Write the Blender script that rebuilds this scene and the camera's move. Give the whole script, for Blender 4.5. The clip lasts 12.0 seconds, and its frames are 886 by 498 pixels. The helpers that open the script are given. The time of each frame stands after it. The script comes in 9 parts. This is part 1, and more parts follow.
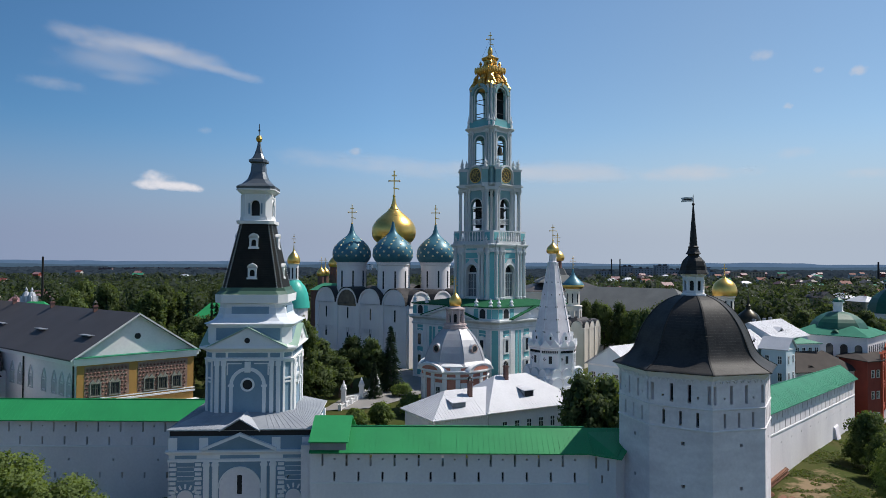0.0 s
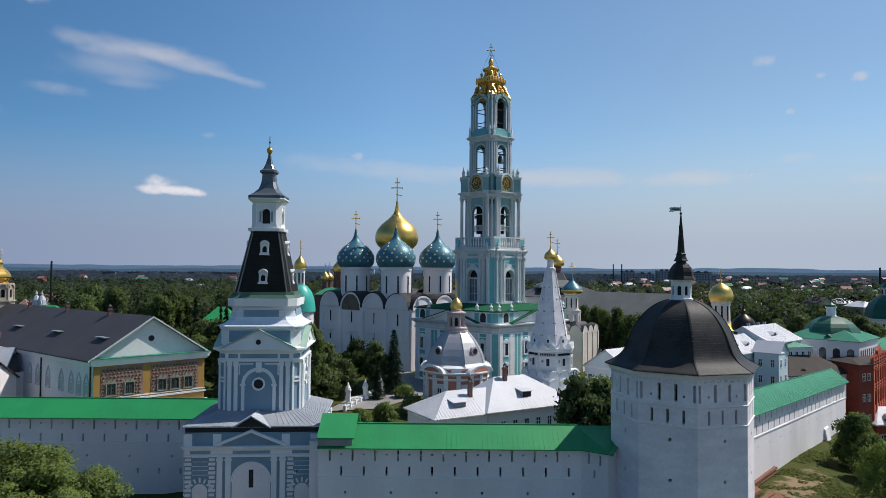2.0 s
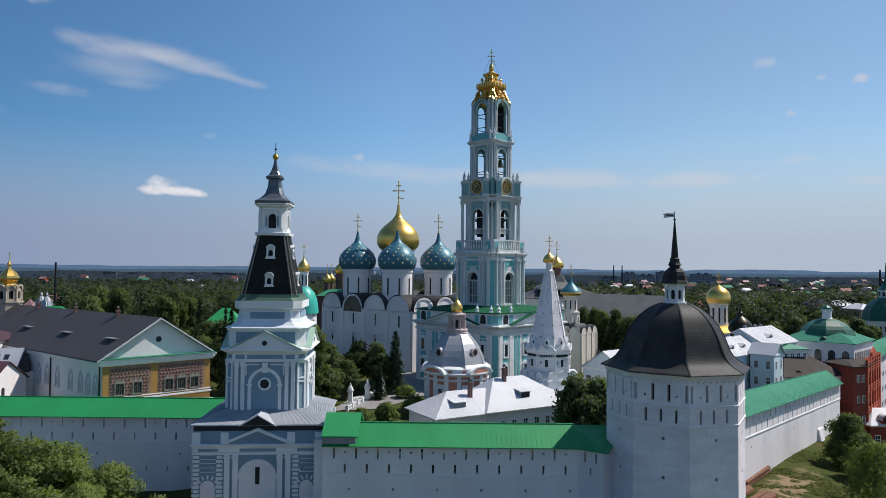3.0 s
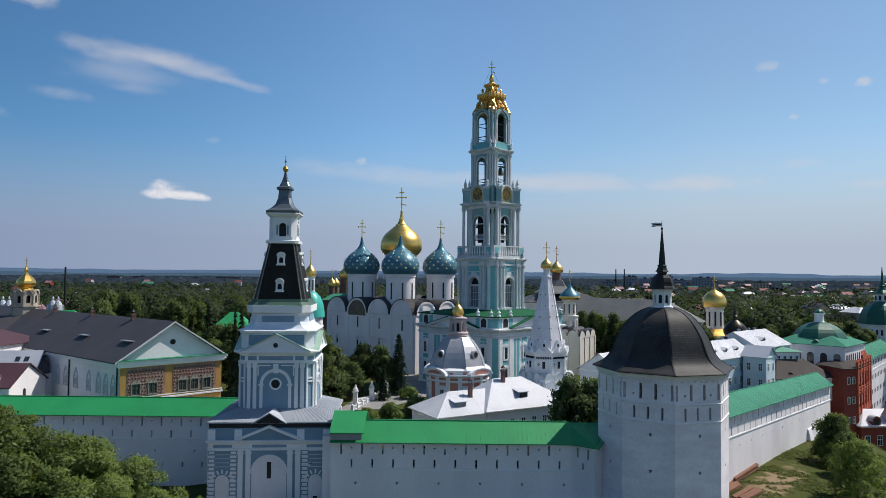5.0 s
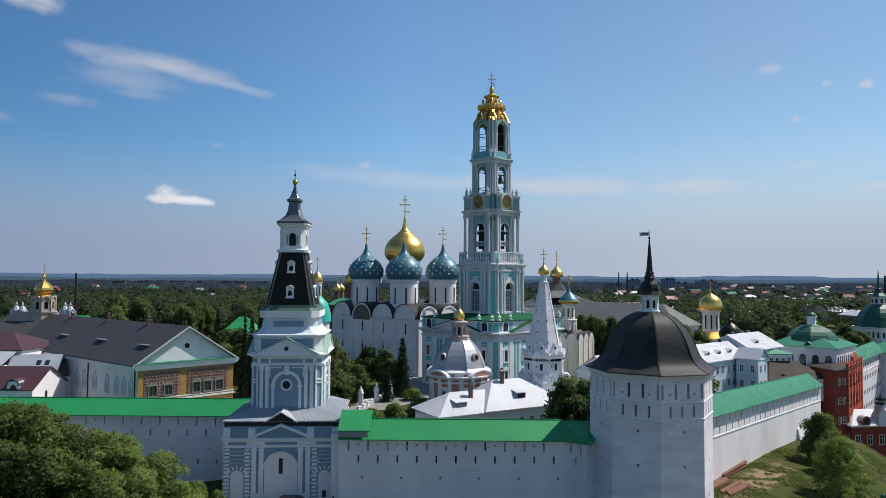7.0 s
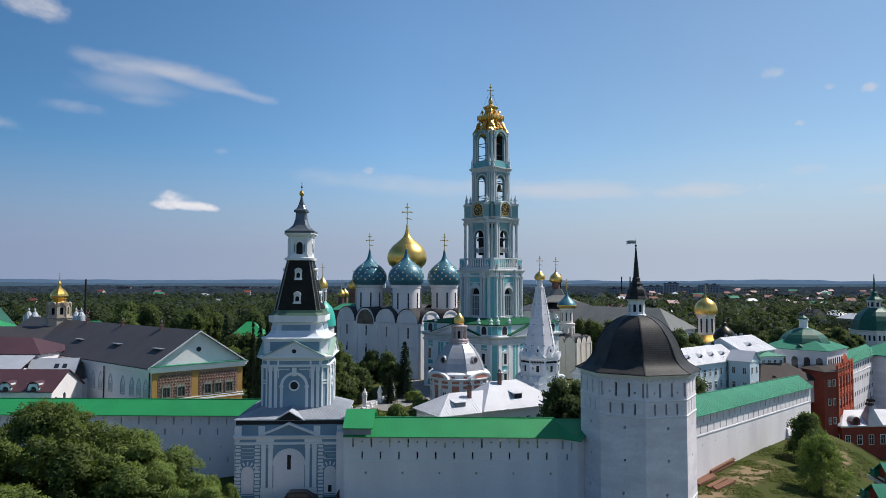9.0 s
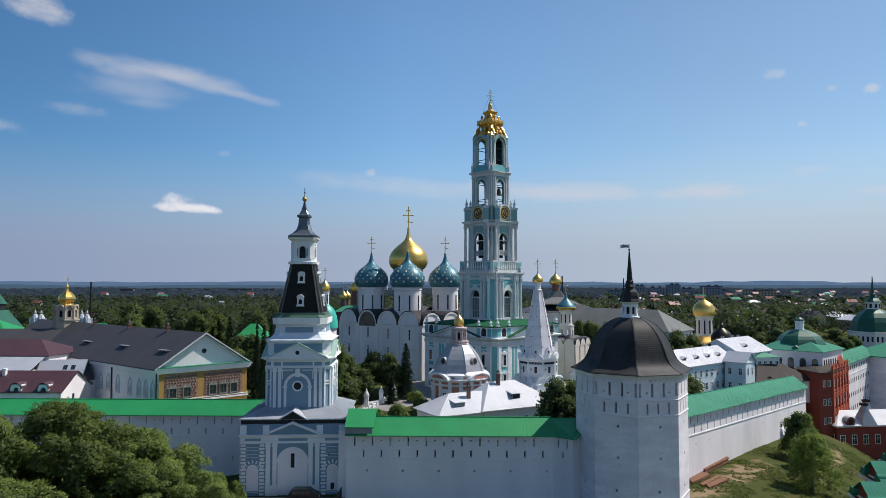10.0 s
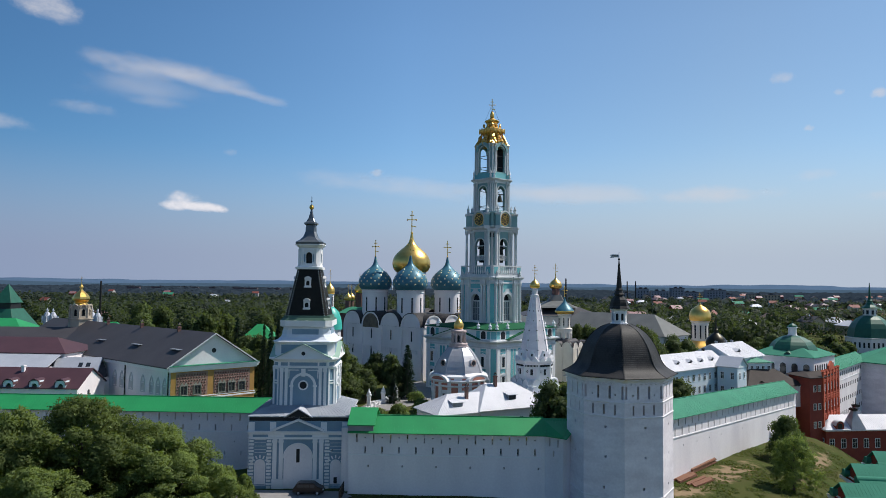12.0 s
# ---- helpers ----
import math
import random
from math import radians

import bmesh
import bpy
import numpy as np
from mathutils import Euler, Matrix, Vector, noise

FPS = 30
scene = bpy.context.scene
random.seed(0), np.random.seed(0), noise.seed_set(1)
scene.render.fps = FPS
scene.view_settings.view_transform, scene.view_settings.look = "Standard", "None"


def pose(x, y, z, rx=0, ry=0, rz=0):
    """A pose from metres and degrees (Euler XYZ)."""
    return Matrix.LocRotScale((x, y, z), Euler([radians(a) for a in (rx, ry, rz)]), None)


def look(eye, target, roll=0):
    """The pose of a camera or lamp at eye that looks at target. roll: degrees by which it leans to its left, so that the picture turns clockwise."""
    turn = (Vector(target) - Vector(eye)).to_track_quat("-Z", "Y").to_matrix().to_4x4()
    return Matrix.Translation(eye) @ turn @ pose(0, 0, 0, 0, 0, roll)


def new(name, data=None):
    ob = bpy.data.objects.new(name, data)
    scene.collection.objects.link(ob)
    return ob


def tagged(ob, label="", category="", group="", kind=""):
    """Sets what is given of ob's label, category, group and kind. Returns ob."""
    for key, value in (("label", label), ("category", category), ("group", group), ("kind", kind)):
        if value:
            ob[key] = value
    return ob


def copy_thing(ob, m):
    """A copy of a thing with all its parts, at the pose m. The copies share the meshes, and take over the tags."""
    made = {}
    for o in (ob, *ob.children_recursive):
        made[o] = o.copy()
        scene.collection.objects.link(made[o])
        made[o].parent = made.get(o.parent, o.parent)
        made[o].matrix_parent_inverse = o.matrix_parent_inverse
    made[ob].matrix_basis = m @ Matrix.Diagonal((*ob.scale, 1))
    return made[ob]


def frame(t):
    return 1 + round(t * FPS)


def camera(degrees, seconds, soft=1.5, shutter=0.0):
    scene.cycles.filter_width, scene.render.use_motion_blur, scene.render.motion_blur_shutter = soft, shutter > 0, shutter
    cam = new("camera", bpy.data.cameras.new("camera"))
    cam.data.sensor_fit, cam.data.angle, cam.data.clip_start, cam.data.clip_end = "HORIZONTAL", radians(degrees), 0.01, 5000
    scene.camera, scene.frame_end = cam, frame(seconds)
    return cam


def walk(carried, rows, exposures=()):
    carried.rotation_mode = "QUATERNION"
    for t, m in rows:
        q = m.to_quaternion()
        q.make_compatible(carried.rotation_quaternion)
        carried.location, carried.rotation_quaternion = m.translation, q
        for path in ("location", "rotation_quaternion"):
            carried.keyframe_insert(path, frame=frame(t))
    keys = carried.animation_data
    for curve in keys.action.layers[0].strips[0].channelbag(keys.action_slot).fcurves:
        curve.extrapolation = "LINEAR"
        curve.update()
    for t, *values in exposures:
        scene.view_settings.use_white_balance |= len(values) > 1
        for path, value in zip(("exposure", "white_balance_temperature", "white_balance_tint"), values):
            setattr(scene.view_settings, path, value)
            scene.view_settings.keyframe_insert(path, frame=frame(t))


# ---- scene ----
cam = camera(65.5, 12.0, 0.8)
# seconds, eye x, y, z, yaw, pitch, roll
ROWS = [
    (0.0, 0.00, -0.00, 28.00, 0.00, 1.28, -0.29),
    (0.5, 0.03, -1.08, 28.02, 0.04, 1.38, -0.41),
    (1.0, -0.00, -2.31, 28.08, 0.04, 1.48, -0.40),
    (1.5, 0.12, -3.36, 28.12, 0.12, 1.58, -0.30),
    (2.0, 0.14, -4.58, 28.14, 0.19, 1.67, -0.38),
    (2.5, 0.16, -5.86, 28.23, 0.23, 1.75, -0.45),
    (3.0, 0.10, -7.24, 28.49, 0.24, 1.75, -0.49),
    (5.0, 0.39, -12.65, 28.84, 0.48, 2.05, -0.46),
    (5.5, 0.57, -14.09, 28.95, 0.60, 2.12, -0.50),
    (6.0, 0.66, -15.66, 29.12, 0.69, 2.17, -0.51),
    (6.5, 0.82, -17.13, 29.22, 0.77, 2.26, -0.49),
    (7.0, 0.85, -18.63, 29.33, 0.78, 2.35, -0.27),
    (9.0, 1.74, -24.64, 29.56, 1.10, 2.74, -0.09),
    (9.5, 2.00, -26.12, 29.66, 1.19, 2.81, -0.03),
    (10.0, 2.34, -27.73, 29.79, 1.30, 2.88, -0.01),
    (10.5, 2.64, -29.22, 29.95, 1.40, 2.91, 0.00),
    (11.0, 2.94, -30.65, 30.26, 1.51, 2.89, -0.19),
    (11.5, 3.22, -32.04, 30.52, 1.61, 2.88, -0.41),
    (12.0, 3.38, -33.60, 30.70, 1.68, 2.92, -0.60),
]
walk(cam, [(t, pose(x, y, z, 90 + pitch, roll, yaw)) for t, x, y, z, yaw, pitch, roll in ROWS],
     [(0.0, -0.09), (2.5, -0.06), (5.5, -0.03), (9.0, 0.0), (12.0, 0.0)])

# ---- sky, sun, exposure ----
SUN_EL, SUN_AZ = 53.0, 21.0          # degrees: height, and turn from +x towards +y
world = bpy.data.worlds.new("sky")
scene.world = world
world.use_nodes = True
wn, wl = world.node_tree.nodes, world.node_tree.links
sky = wn.new("ShaderNodeTexSky")
sky.sky_type, sky.sun_disc = "NISHITA", False
sky.sun_elevation, sky.sun_rotation = radians(SUN_EL), radians(90 - SUN_AZ)
sky.air_density, sky.dust_density, sky.ozone_density, sky.altitude = 0.9, 0.0, 3.0, 1000
# the sky is brighter on the sun's side, and a pale haze lies along the horizon
way, cut = wn.new("ShaderNodeTexCoord"), wn.new("ShaderNodeSeparateXYZ")
wl.new(way.outputs["Generated"], cut.inputs[0])
gain, scaled, haze, veil, both = (wn.new(k) for k in ("ShaderNodeMapRange", "ShaderNodeVectorMath", "ShaderNodeMix", "ShaderNodeMapRange", "ShaderNodeMix"))
gain.inputs[1].default_value, gain.inputs[2].default_value, gain.inputs[3].default_value, gain.inputs[4].default_value = -0.6, -0.08, 0.089, 0.141
wl.new(cut.outputs["X"], gain.inputs[0])
scaled.operation = "SCALE"
wl.new(sky.outputs[0], scaled.inputs[0])
wl.new(gain.outputs[0], scaled.inputs["Scale"])
tint = wn.new("ShaderNodeVectorMath")
tint.operation = "MULTIPLY"
wl.new(scaled.outputs[0], tint.inputs[0])
side, hue, rise, lift = (wn.new(k) for k in ("ShaderNodeMapRange", "ShaderNodeMix", "ShaderNodeMapRange", "ShaderNodeVectorMath"))
hue.data_type = "RGBA"
hue.inputs[6].default_value, hue.inputs[7].default_value = (0.66, 1.01, 1.15, 1), (1.02, 1.0, 0.89, 1)
wl.new(side.outputs[0], hue.inputs[0])
wl.new(hue.outputs[2], tint.inputs[1])
# and a little deeper low down than overhead
rise.inputs[1].default_value, rise.inputs[2].default_value, rise.inputs[3].default_value, rise.inputs[4].default_value = 0.08, 0.34, 0.88, 1.04
wl.new(cut.outputs["Z"], rise.inputs[0])
lift.operation = "SCALE"
wl.new(tint.outputs[0], lift.inputs[0])
wl.new(rise.outputs[0], lift.inputs["Scale"])
side.inputs[1].default_value, side.inputs[2].default_value = -0.55, 0.35
wl.new(cut.outputs["X"], side.inputs[0])
haze.data_type = both.data_type = "RGBA"
wl.new(side.outputs[0], haze.inputs[0])
haze.inputs[6].default_value, haze.inputs[7].default_value = (0.27, 0.335, 0.49, 1), (0.45, 0.52, 0.63, 1)
veil.interpolation_type = "SMOOTHSTEP"
veil.inputs[1].default_value, veil.inputs[2].default_value, veil.inputs[3].default_value, veil.inputs[4].default_value = 0.03, 0.20, 1.0, 0.0
wl.new(cut.outputs["Z"], veil.inputs[0])
wl.new(veil.outputs[0], both.inputs[0])
wl.new(lift.outputs[0], both.inputs[6])
wl.new(haze.outputs[2], both.inputs[7])
wl.new(both.outputs[2], wn["Background"].inputs[0])
wn["Background"].inputs[1].default_value = 1.0
sun = new("sun", bpy.data.lights.new("sun", "SUN"))
sun.data.energy, sun.data.angle, sun.data.color = 5.2, radians(0.53), (1.0, 0.945, 0.875)
sv = Vector((math.cos(radians(SUN_EL)) * math.cos(radians(SUN_AZ)), math.cos(radians(SUN_EL)) * math.sin(radians(SUN_AZ)), math.sin(radians(SUN_EL))))
sun.matrix_world = look(sv * 400, (0, 0, 0))


# ---- materials ----
def mat(name, col, col2=None, rough=0.7, metal=0.0, scale=0.6, fine=9.0, bump=0.15, vary=0.0, amount=0.5, spec=0.4, streak=0.0, courses=0.0):
    """A painted or natural surface: two colours mixed by noise at two scales, with fine relief; streak: rain runs down upright faces."""
    m = bpy.data.materials.new(name)
    m.use_nodes = True
    n, l = m.node_tree.nodes, m.node_tree.links
    b = n["Principled BSDF"]
    b.inputs["Roughness"].default_value, b.inputs["Metallic"].default_value = rough, metal
    b.inputs["Specular IOR Level"].default_value = spec
    tc = n.new("ShaderNodeTexCoord")
    col2 = col2 or tuple(c * 0.8 for c in col)
    big, small = n.new("ShaderNodeTexNoise"), n.new("ShaderNodeTexNoise")
    big.inputs["Scale"].default_value, small.inputs["Scale"].default_value = scale, fine
    big.inputs["Detail"].default_value = 6
    small.inputs["Detail"].default_value = 4
    l.new(tc.outputs["Object"], small.inputs["Vector"])
    if streak:
        mp = n.new("ShaderNodeMapping")
        mp.inputs["Scale"].default_value = (1.0, 1.0, 1.0 - streak)
        l.new(tc.outputs["Object"], mp.inputs["Vector"])
        l.new(mp.outputs[0], big.inputs["Vector"])
    else:
        l.new(tc.outputs["Object"], big.inputs["Vector"])
    add = n.new("ShaderNodeMath")
    add.operation = "MULTIPLY_ADD"
    l.new(small.outputs[0], add.inputs[0])
    add.inputs[1].default_value = 0.4
    l.new(big.outputs[0], add.inputs[2])
    ramp = n.new("ShaderNodeMapRange")
    ramp.inputs[1].default_value, ramp.inputs[2].default_value = 0.45, 0.95
    ramp.inputs[4].default_value = amount * 2
    l.new(add.outputs[0], ramp.inputs[0])
    mix = n.new("ShaderNodeMix")
    mix.data_type = "RGBA"
    l.new(ramp.outputs[0], mix.inputs[0])
    mix.inputs[6].default_value, mix.inputs[7].default_value = (*col, 1), (*col2, 1)
    out = mix.outputs[2]
    if vary:
        oi, hsv, mr = n.new("ShaderNodeObjectInfo"), n.new("ShaderNodeHueSaturation"), n.new("ShaderNodeMapRange")
        mr.inputs[3].default_value, mr.inputs[4].default_value = 1 - vary, 1 + vary
        l.new(oi.outputs["Random"], mr.inputs[0])
        l.new(mr.outputs[0], hsv.inputs["Value"])
        l.new(out, hsv.inputs["Color"])
        out = hsv.outputs[0]
    l.new(out, b.inputs["Base Color"])
    if bump:
        bp = n.new("ShaderNodeBump")
        bp.inputs["Strength"].default_value, bp.inputs["Distance"].default_value = bump, 0.05
        l.new(add.outputs[0], bp.inputs["Height"])
        if courses:
            wv = n.new("ShaderNodeTexWave")
            wv.bands_direction, wv.wave_profile = "Z", "SAW"
            wv.inputs["Scale"].default_value, wv.inputs["Distortion"].default_value, wv.inputs["Detail Scale"].default_value = courses, 0.6, 3.0
            l.new(tc.outputs["Object"], wv.inputs["Vector"])
            b2 = n.new("ShaderNodeBump")
            b2.inputs["Strength"].default_value, b2.inputs["Distance"].default_value = 0.5, 0.05
            l.new(wv.outputs[1], b2.inputs["Height"])
            l.new(b2.outputs[0], bp.inputs["Normal"])
        l.new(bp.outputs[0], b.inputs["Normal"])
    return m


WHITE = mat("lime_whitewash", (0.84, 0.80, 0.80), (0.63, 0.595, 0.615), 0.9, scale=0.16, fine=3.0, amount=0.40, streak=0.6)
WHITE_OLD = mat("weathered_whitewash", (0.865, 0.815, 0.84), (0.655, 0.605, 0.635), 0.92, scale=0.22, fine=2.6, amount=0.6, streak=-1.6)
TRIM = mat("white_stucco_trim", (0.80, 0.80, 0.80), (0.66, 0.66, 0.67), 0.85, scale=0.4, fine=6, amount=0.3)
CREAM = mat("cream_limestone", (0.78, 0.73, 0.66), (0.64, 0.58, 0.51), 0.9, scale=0.4, amount=0.4)
BLUE = mat("grey_blue_stucco", (0.23, 0.335, 0.42), (0.18, 0.27, 0.35), 0.88, scale=0.4, fine=5, amount=0.5, streak=0.5)
TEAL = mat("turquoise_stucco", (0.16, 0.44, 0.46), (0.13, 0.36, 0.39), 0.88, scale=0.4, fine=5, amount=0.4)
TEAL_PALE = mat("pale_turquoise_stucco", (0.24, 0.40, 0.41), (0.19, 0.33, 0.34), 0.88, scale=0.4, fine=5, amount=0.5)
TRIM_GREY = mat("greyed_white_trim", (0.62, 0.64, 0.64), (0.48, 0.50, 0.51), 0.88, scale=0.5, fine=5, amount=0.5, streak=0.6)
GREEN_PALE = mat("pale_green_sheet_metal", (0.36, 0.50, 0.40), (0.28, 0.42, 0.33), 0.55, scale=0.4, bump=0.05)
GREEN_MID = mat("mid_green_sheet_metal", (0.06, 0.27, 0.16), (0.045, 0.20, 0.12), 0.5, scale=0.3, fine=3, bump=0.05, amount=0.6)
GREEN_MATT = mat("matt_green_sheet_metal", (0.055, 0.23, 0.155), (0.042, 0.18, 0.12), 0.8, scale=0.3, fine=3, bump=0.05, spec=0.1)
CATHEDRAL_ROOF = mat("blackened_sheet_roof", (0.034, 0.033, 0.035), (0.075, 0.07, 0.07), 0.7, scale=0.3, fine=2, bump=0.08, spec=0.12)
BROWN_ROOF = mat("dark_brown_sheet_roof", (0.046, 0.038, 0.034), (0.070, 0.058, 0.052), 0.75, scale=0.3, fine=3, bump=0.08, spec=0.12)
PALEBLUE = mat("pale_blue_stucco", (0.66, 0.73, 0.78), (0.56, 0.64, 0.70), 0.88, scale=0.3, amount=0.4, streak=0.5)
GREEN = mat("bright_green_sheet_metal", (0.021, 0.27, 0.086), (0.017, 0.215, 0.07), 0.5, scale=0.3, fine=3, bump=0.04, amount=0.45)
GREEN_OLD = mat("faded_green_sheet_metal", (0.050, 0.25, 0.15), (0.04, 0.19, 0.12), 0.7, scale=0.3, fine=3, bump=0.04, amount=0.5, spec=0.15)
GREEN_DARK = mat("dark_green_sheet_metal", (0.02, 0.12, 0.075), (0.015, 0.085, 0.055), 0.5, scale=0.5, fine=3, bump=0.04)
TURQ = mat("turquoise_sheet_metal", (0.05, 0.45, 0.36), (0.04, 0.37, 0.3), 0.4, scale=0.5, bump=0.04)
BLACK = mat("dark_glazed_tile", (0.008, 0.0085, 0.008), (0.018, 0.017, 0.014), 0.6, scale=1.0, fine=6, bump=0.25, spec=0.2, courses=1.4)
SHINGLE = mat("weathered_dark_shingle", (0.0155, 0.0153, 0.0153), (0.041, 0.0400, 0.0400), 0.56, scale=0.4, fine=4, bump=0.25, amount=0.8, spec=0.164, courses=1.1)
SLATE = mat("grey_brown_sheet_roof", (0.062, 0.058, 0.063), (0.045, 0.042, 0.046), 0.6, scale=0.25, fine=3, bump=0.06)
REFECTORY_ROOF = mat("grey_sheet_roof", (0.165, 0.17, 0.165), (0.12, 0.125, 0.122), 0.65, scale=0.25, fine=3, bump=0.06, spec=0.2)
ZINC = mat("galvanised_sheet_roof", (0.46, 0.48, 0.52), (0.36, 0.38, 0.42), 0.55, 0.15, scale=0.25, fine=3, bump=0.05)
ZINC_DOME = mat("grey_tin_plate", (0.40, 0.405, 0.43), (0.30, 0.305, 0.33), 0.5, 0.3, scale=0.4, fine=3, bump=0.08)
ZINC_DULL = mat("dull_zinc_sheet", (0.30, 0.32, 0.35), (0.22, 0.24, 0.27), 0.5, 0.3, scale=0.4, fine=3, bump=0.05)
WHITE_ROOF = mat("white_painted_sheet_roof", (0.61, 0.61, 0.64), (0.50, 0.50, 0.53), 0.6, 0.0, scale=0.2, fine=3, bump=0.08, amount=0.6)
GOLD = mat("gilded_sheet", (0.92, 0.60, 0.18), (0.80, 0.48, 0.12), 0.33, 1.0, scale=0.8, fine=6, bump=0.10)
STARGOLD = mat("pale_gold_paint", (0.84, 0.74, 0.48), (0.74, 0.62, 0.36), 0.4, 0.2)
STARBLUE = mat("deep_blue_sheet_metal", (0.035, 0.135, 0.19), (0.055, 0.18, 0.235), 0.42, 0.15, scale=0.6, fine=4, bump=0.08, amount=0.6)
# near-black that stands in for the shade inside openings, cores and gaps
DARK = mat("opening_shade", (0.012, 0.013, 0.016), (0.02, 0.02, 0.024), 0.6, bump=0)
GLASS = mat("dark_window_glass", (0.02, 0.025, 0.03), (0.03, 0.035, 0.045), 0.12, bump=0, spec=0.6)
BRICKRED = mat("red_brick", (0.27, 0.052, 0.032), (0.205, 0.039, 0.026), 0.88, scale=0.5, fine=8, amount=0.5)
BRICKBR = mat("diamond_rusticated_brick", (0.20, 0.105, 0.088), (0.15, 0.078, 0.066), 0.85, scale=0.8, fine=8)
OCHRE = mat("ochre_plaster", (0.44, 0.25, 0.075), (0.35, 0.19, 0.055), 0.88, scale=0.4)
PINK = mat("salmon_stucco", (0.52, 0.22, 0.16), (0.45, 0.18, 0.13), 0.88, scale=0.4)
MAROON = mat("maroon_sheet_roof", (0.082, 0.037, 0.043), (0.058, 0.027, 0.032), 0.5, scale=0.3, bump=0.05)
BUFF = mat("buff_stone", (0.46, 0.40, 0.32), (0.34, 0.29, 0.23), 0.9, scale=0.5, amount=0.5)
BRONZE = mat("dark_bronze", (0.03, 0.028, 0.024), (0.05, 0.045, 0.03), 0.4, 0.8)
IRON = mat("black_iron", (0.02, 0.02, 0.021), (0.04, 0.035, 0.03), 0.5, 0.5)
WOOD = mat("rusty_brown_timber", (0.20, 0.085, 0.045), (0.13, 0.06, 0.035), 0.8, scale=1.5)
BARK = mat("bark", (0.10, 0.075, 0.055), (0.06, 0.045, 0.035), 0.95, scale=2, bump=0.5)


# ---- mesh helpers ----
def thing(name, label, category, m=None, group="", kind=""):
    ob = new(name)
    ob.empty_display_size = 0.5
    ob.matrix_world = m or Matrix()
    return tagged(ob, label, category, group, kind)


def mesh_of(name, bm, material, smooth=False):
    me = bpy.data.meshes.new(name)
    bmesh.ops.recalc_face_normals(bm, faces=bm.faces)
    bm.to_mesh(me)
    bm.free()
    me.materials.append(material)
    if smooth:
        me.polygons.foreach_set("use_smooth", [True] * len(me.polygons))
        me.set_sharp_from_angle(angle=radians(35))
    return me


def part(name, bm, material, parent, label="", smooth=False):
    ob = new(name, mesh_of(name, bm, material, smooth))
    ob.parent = parent
    if label:
        ob["label"] = label
    return ob


def split(name, bm, material, parent, label="", smooth=False, weld=True):
    """Links every connected piece of a bmesh as a part of its own."""
    if weld:
        bmesh.ops.remove_doubles(bm, verts=bm.verts, dist=0.0005)
    bm.verts.index_update()
    seen, out = set(), []
    for f in list(bm.faces):
        if f in seen:
            continue
        todo, isle = [f], []
        seen.add(f)
        while todo:
            g = todo.pop()
            isle.append(g)
            for v in g.verts:
                for k in v.link_faces:
                    if k not in seen:
                        seen.add(k)
                        todo.append(k)
        b, made = bmesh.new(), {}
        for g in isle:
            vs = []
            for v in g.verts:
                if v.index not in made:
                    made[v.index] = b.verts.new(v.co)
                vs.append(made[v.index])
            b.faces.new(vs)
        out.append(part(name, b, material, parent, label, smooth))
    bm.free()
    return out


def each(name, bm, poses, material, parent, label="", smooth=False):
    """One part on one mesh at every pose given, in the parent's space."""
    first = part(name, bm, material, parent, label, smooth)
    first.matrix_basis = poses[0]
    return [first] + [again(first, m) for m in poses[1:]]


def again(ob, m, parent=None):
    """Another object on the mesh of a part, at the pose m in its parent's space."""
    o = ob.copy()
    scene.collection.objects.link(o)
    o.parent = parent or ob.parent
    o.matrix_basis = m
    return o


def quad(bm, pts, m=None):
    return bm.faces.new([bm.verts.new(m @ Vector(p) if m else Vector(p)) for p in pts])


def box(bm, x0, x1, y0, y1, z0, z1, m=None):
    v = [bm.verts.new(m @ Vector(p) if m else Vector(p)) for p in
         ((x0, y0, z0), (x1, y0, z0), (x1, y1, z0), (x0, y1, z0), (x0, y0, z1), (x1, y0, z1), (x1, y1, z1), (x0, y1, z1))]
    for f in ((3, 2, 1, 0), (4, 5, 6, 7), (0, 1, 5, 4), (1, 2, 6, 5), (2, 3, 7, 6), (3, 0, 4, 7)):
        bm.faces.new([v[i] for i in f])


def boxes(*rows):
    bm = bmesh.new()
    for r in rows:
        box(bm, *r)
    return bm


def loft(bm, rings, m=None, caps=True):
    """Skin over rings of points that are all of one count."""
    vs = [[bm.verts.new(m @ Vector(p) if m else Vector(p)) for p in r] for r in rings]
    n = len(vs[0])
    for a, b in zip(vs, vs[1:]):
        for i in range(n):
            j = (i + 1) % n
            bm.faces.new((a[i], a[j], b[j], b[i]))
    if caps:
        bm.faces.new(vs[0][::-1])
        bm.faces.new(vs[-1])
    return bm


def ring(r, z, n, turn=0.0, cx=0.0, cy=0.0):
    return [(cx + r * math.cos(turn + 2 * math.pi * i / n), cy + r * math.sin(turn + 2 * math.pi * i / n), z) for i in range(n)]


def lathe(bm, prof, n=24, turn=0.0, m=None, cx=0.0, cy=0.0, flat=False):
    """Rings of n sides along a profile of (radius, z); flat: the radius is to the middle of a side."""
    k = 1 / math.cos(math.pi / n) if flat else 1
    return loft(bm, [ring(max(r, 0.005) * k, z, n, turn, cx, cy) for r, z in prof], m)


def chsq(h, c, z, hy=None):
    """A square or oblong with cut corners."""
    g = hy or h
    return [(h - c, -g, z), (h, -g + c, z), (h, g - c, z), (h - c, g, z), (-h + c, g, z), (-h, g - c, z), (-h, -g + c, z), (-h + c, -g, z)]


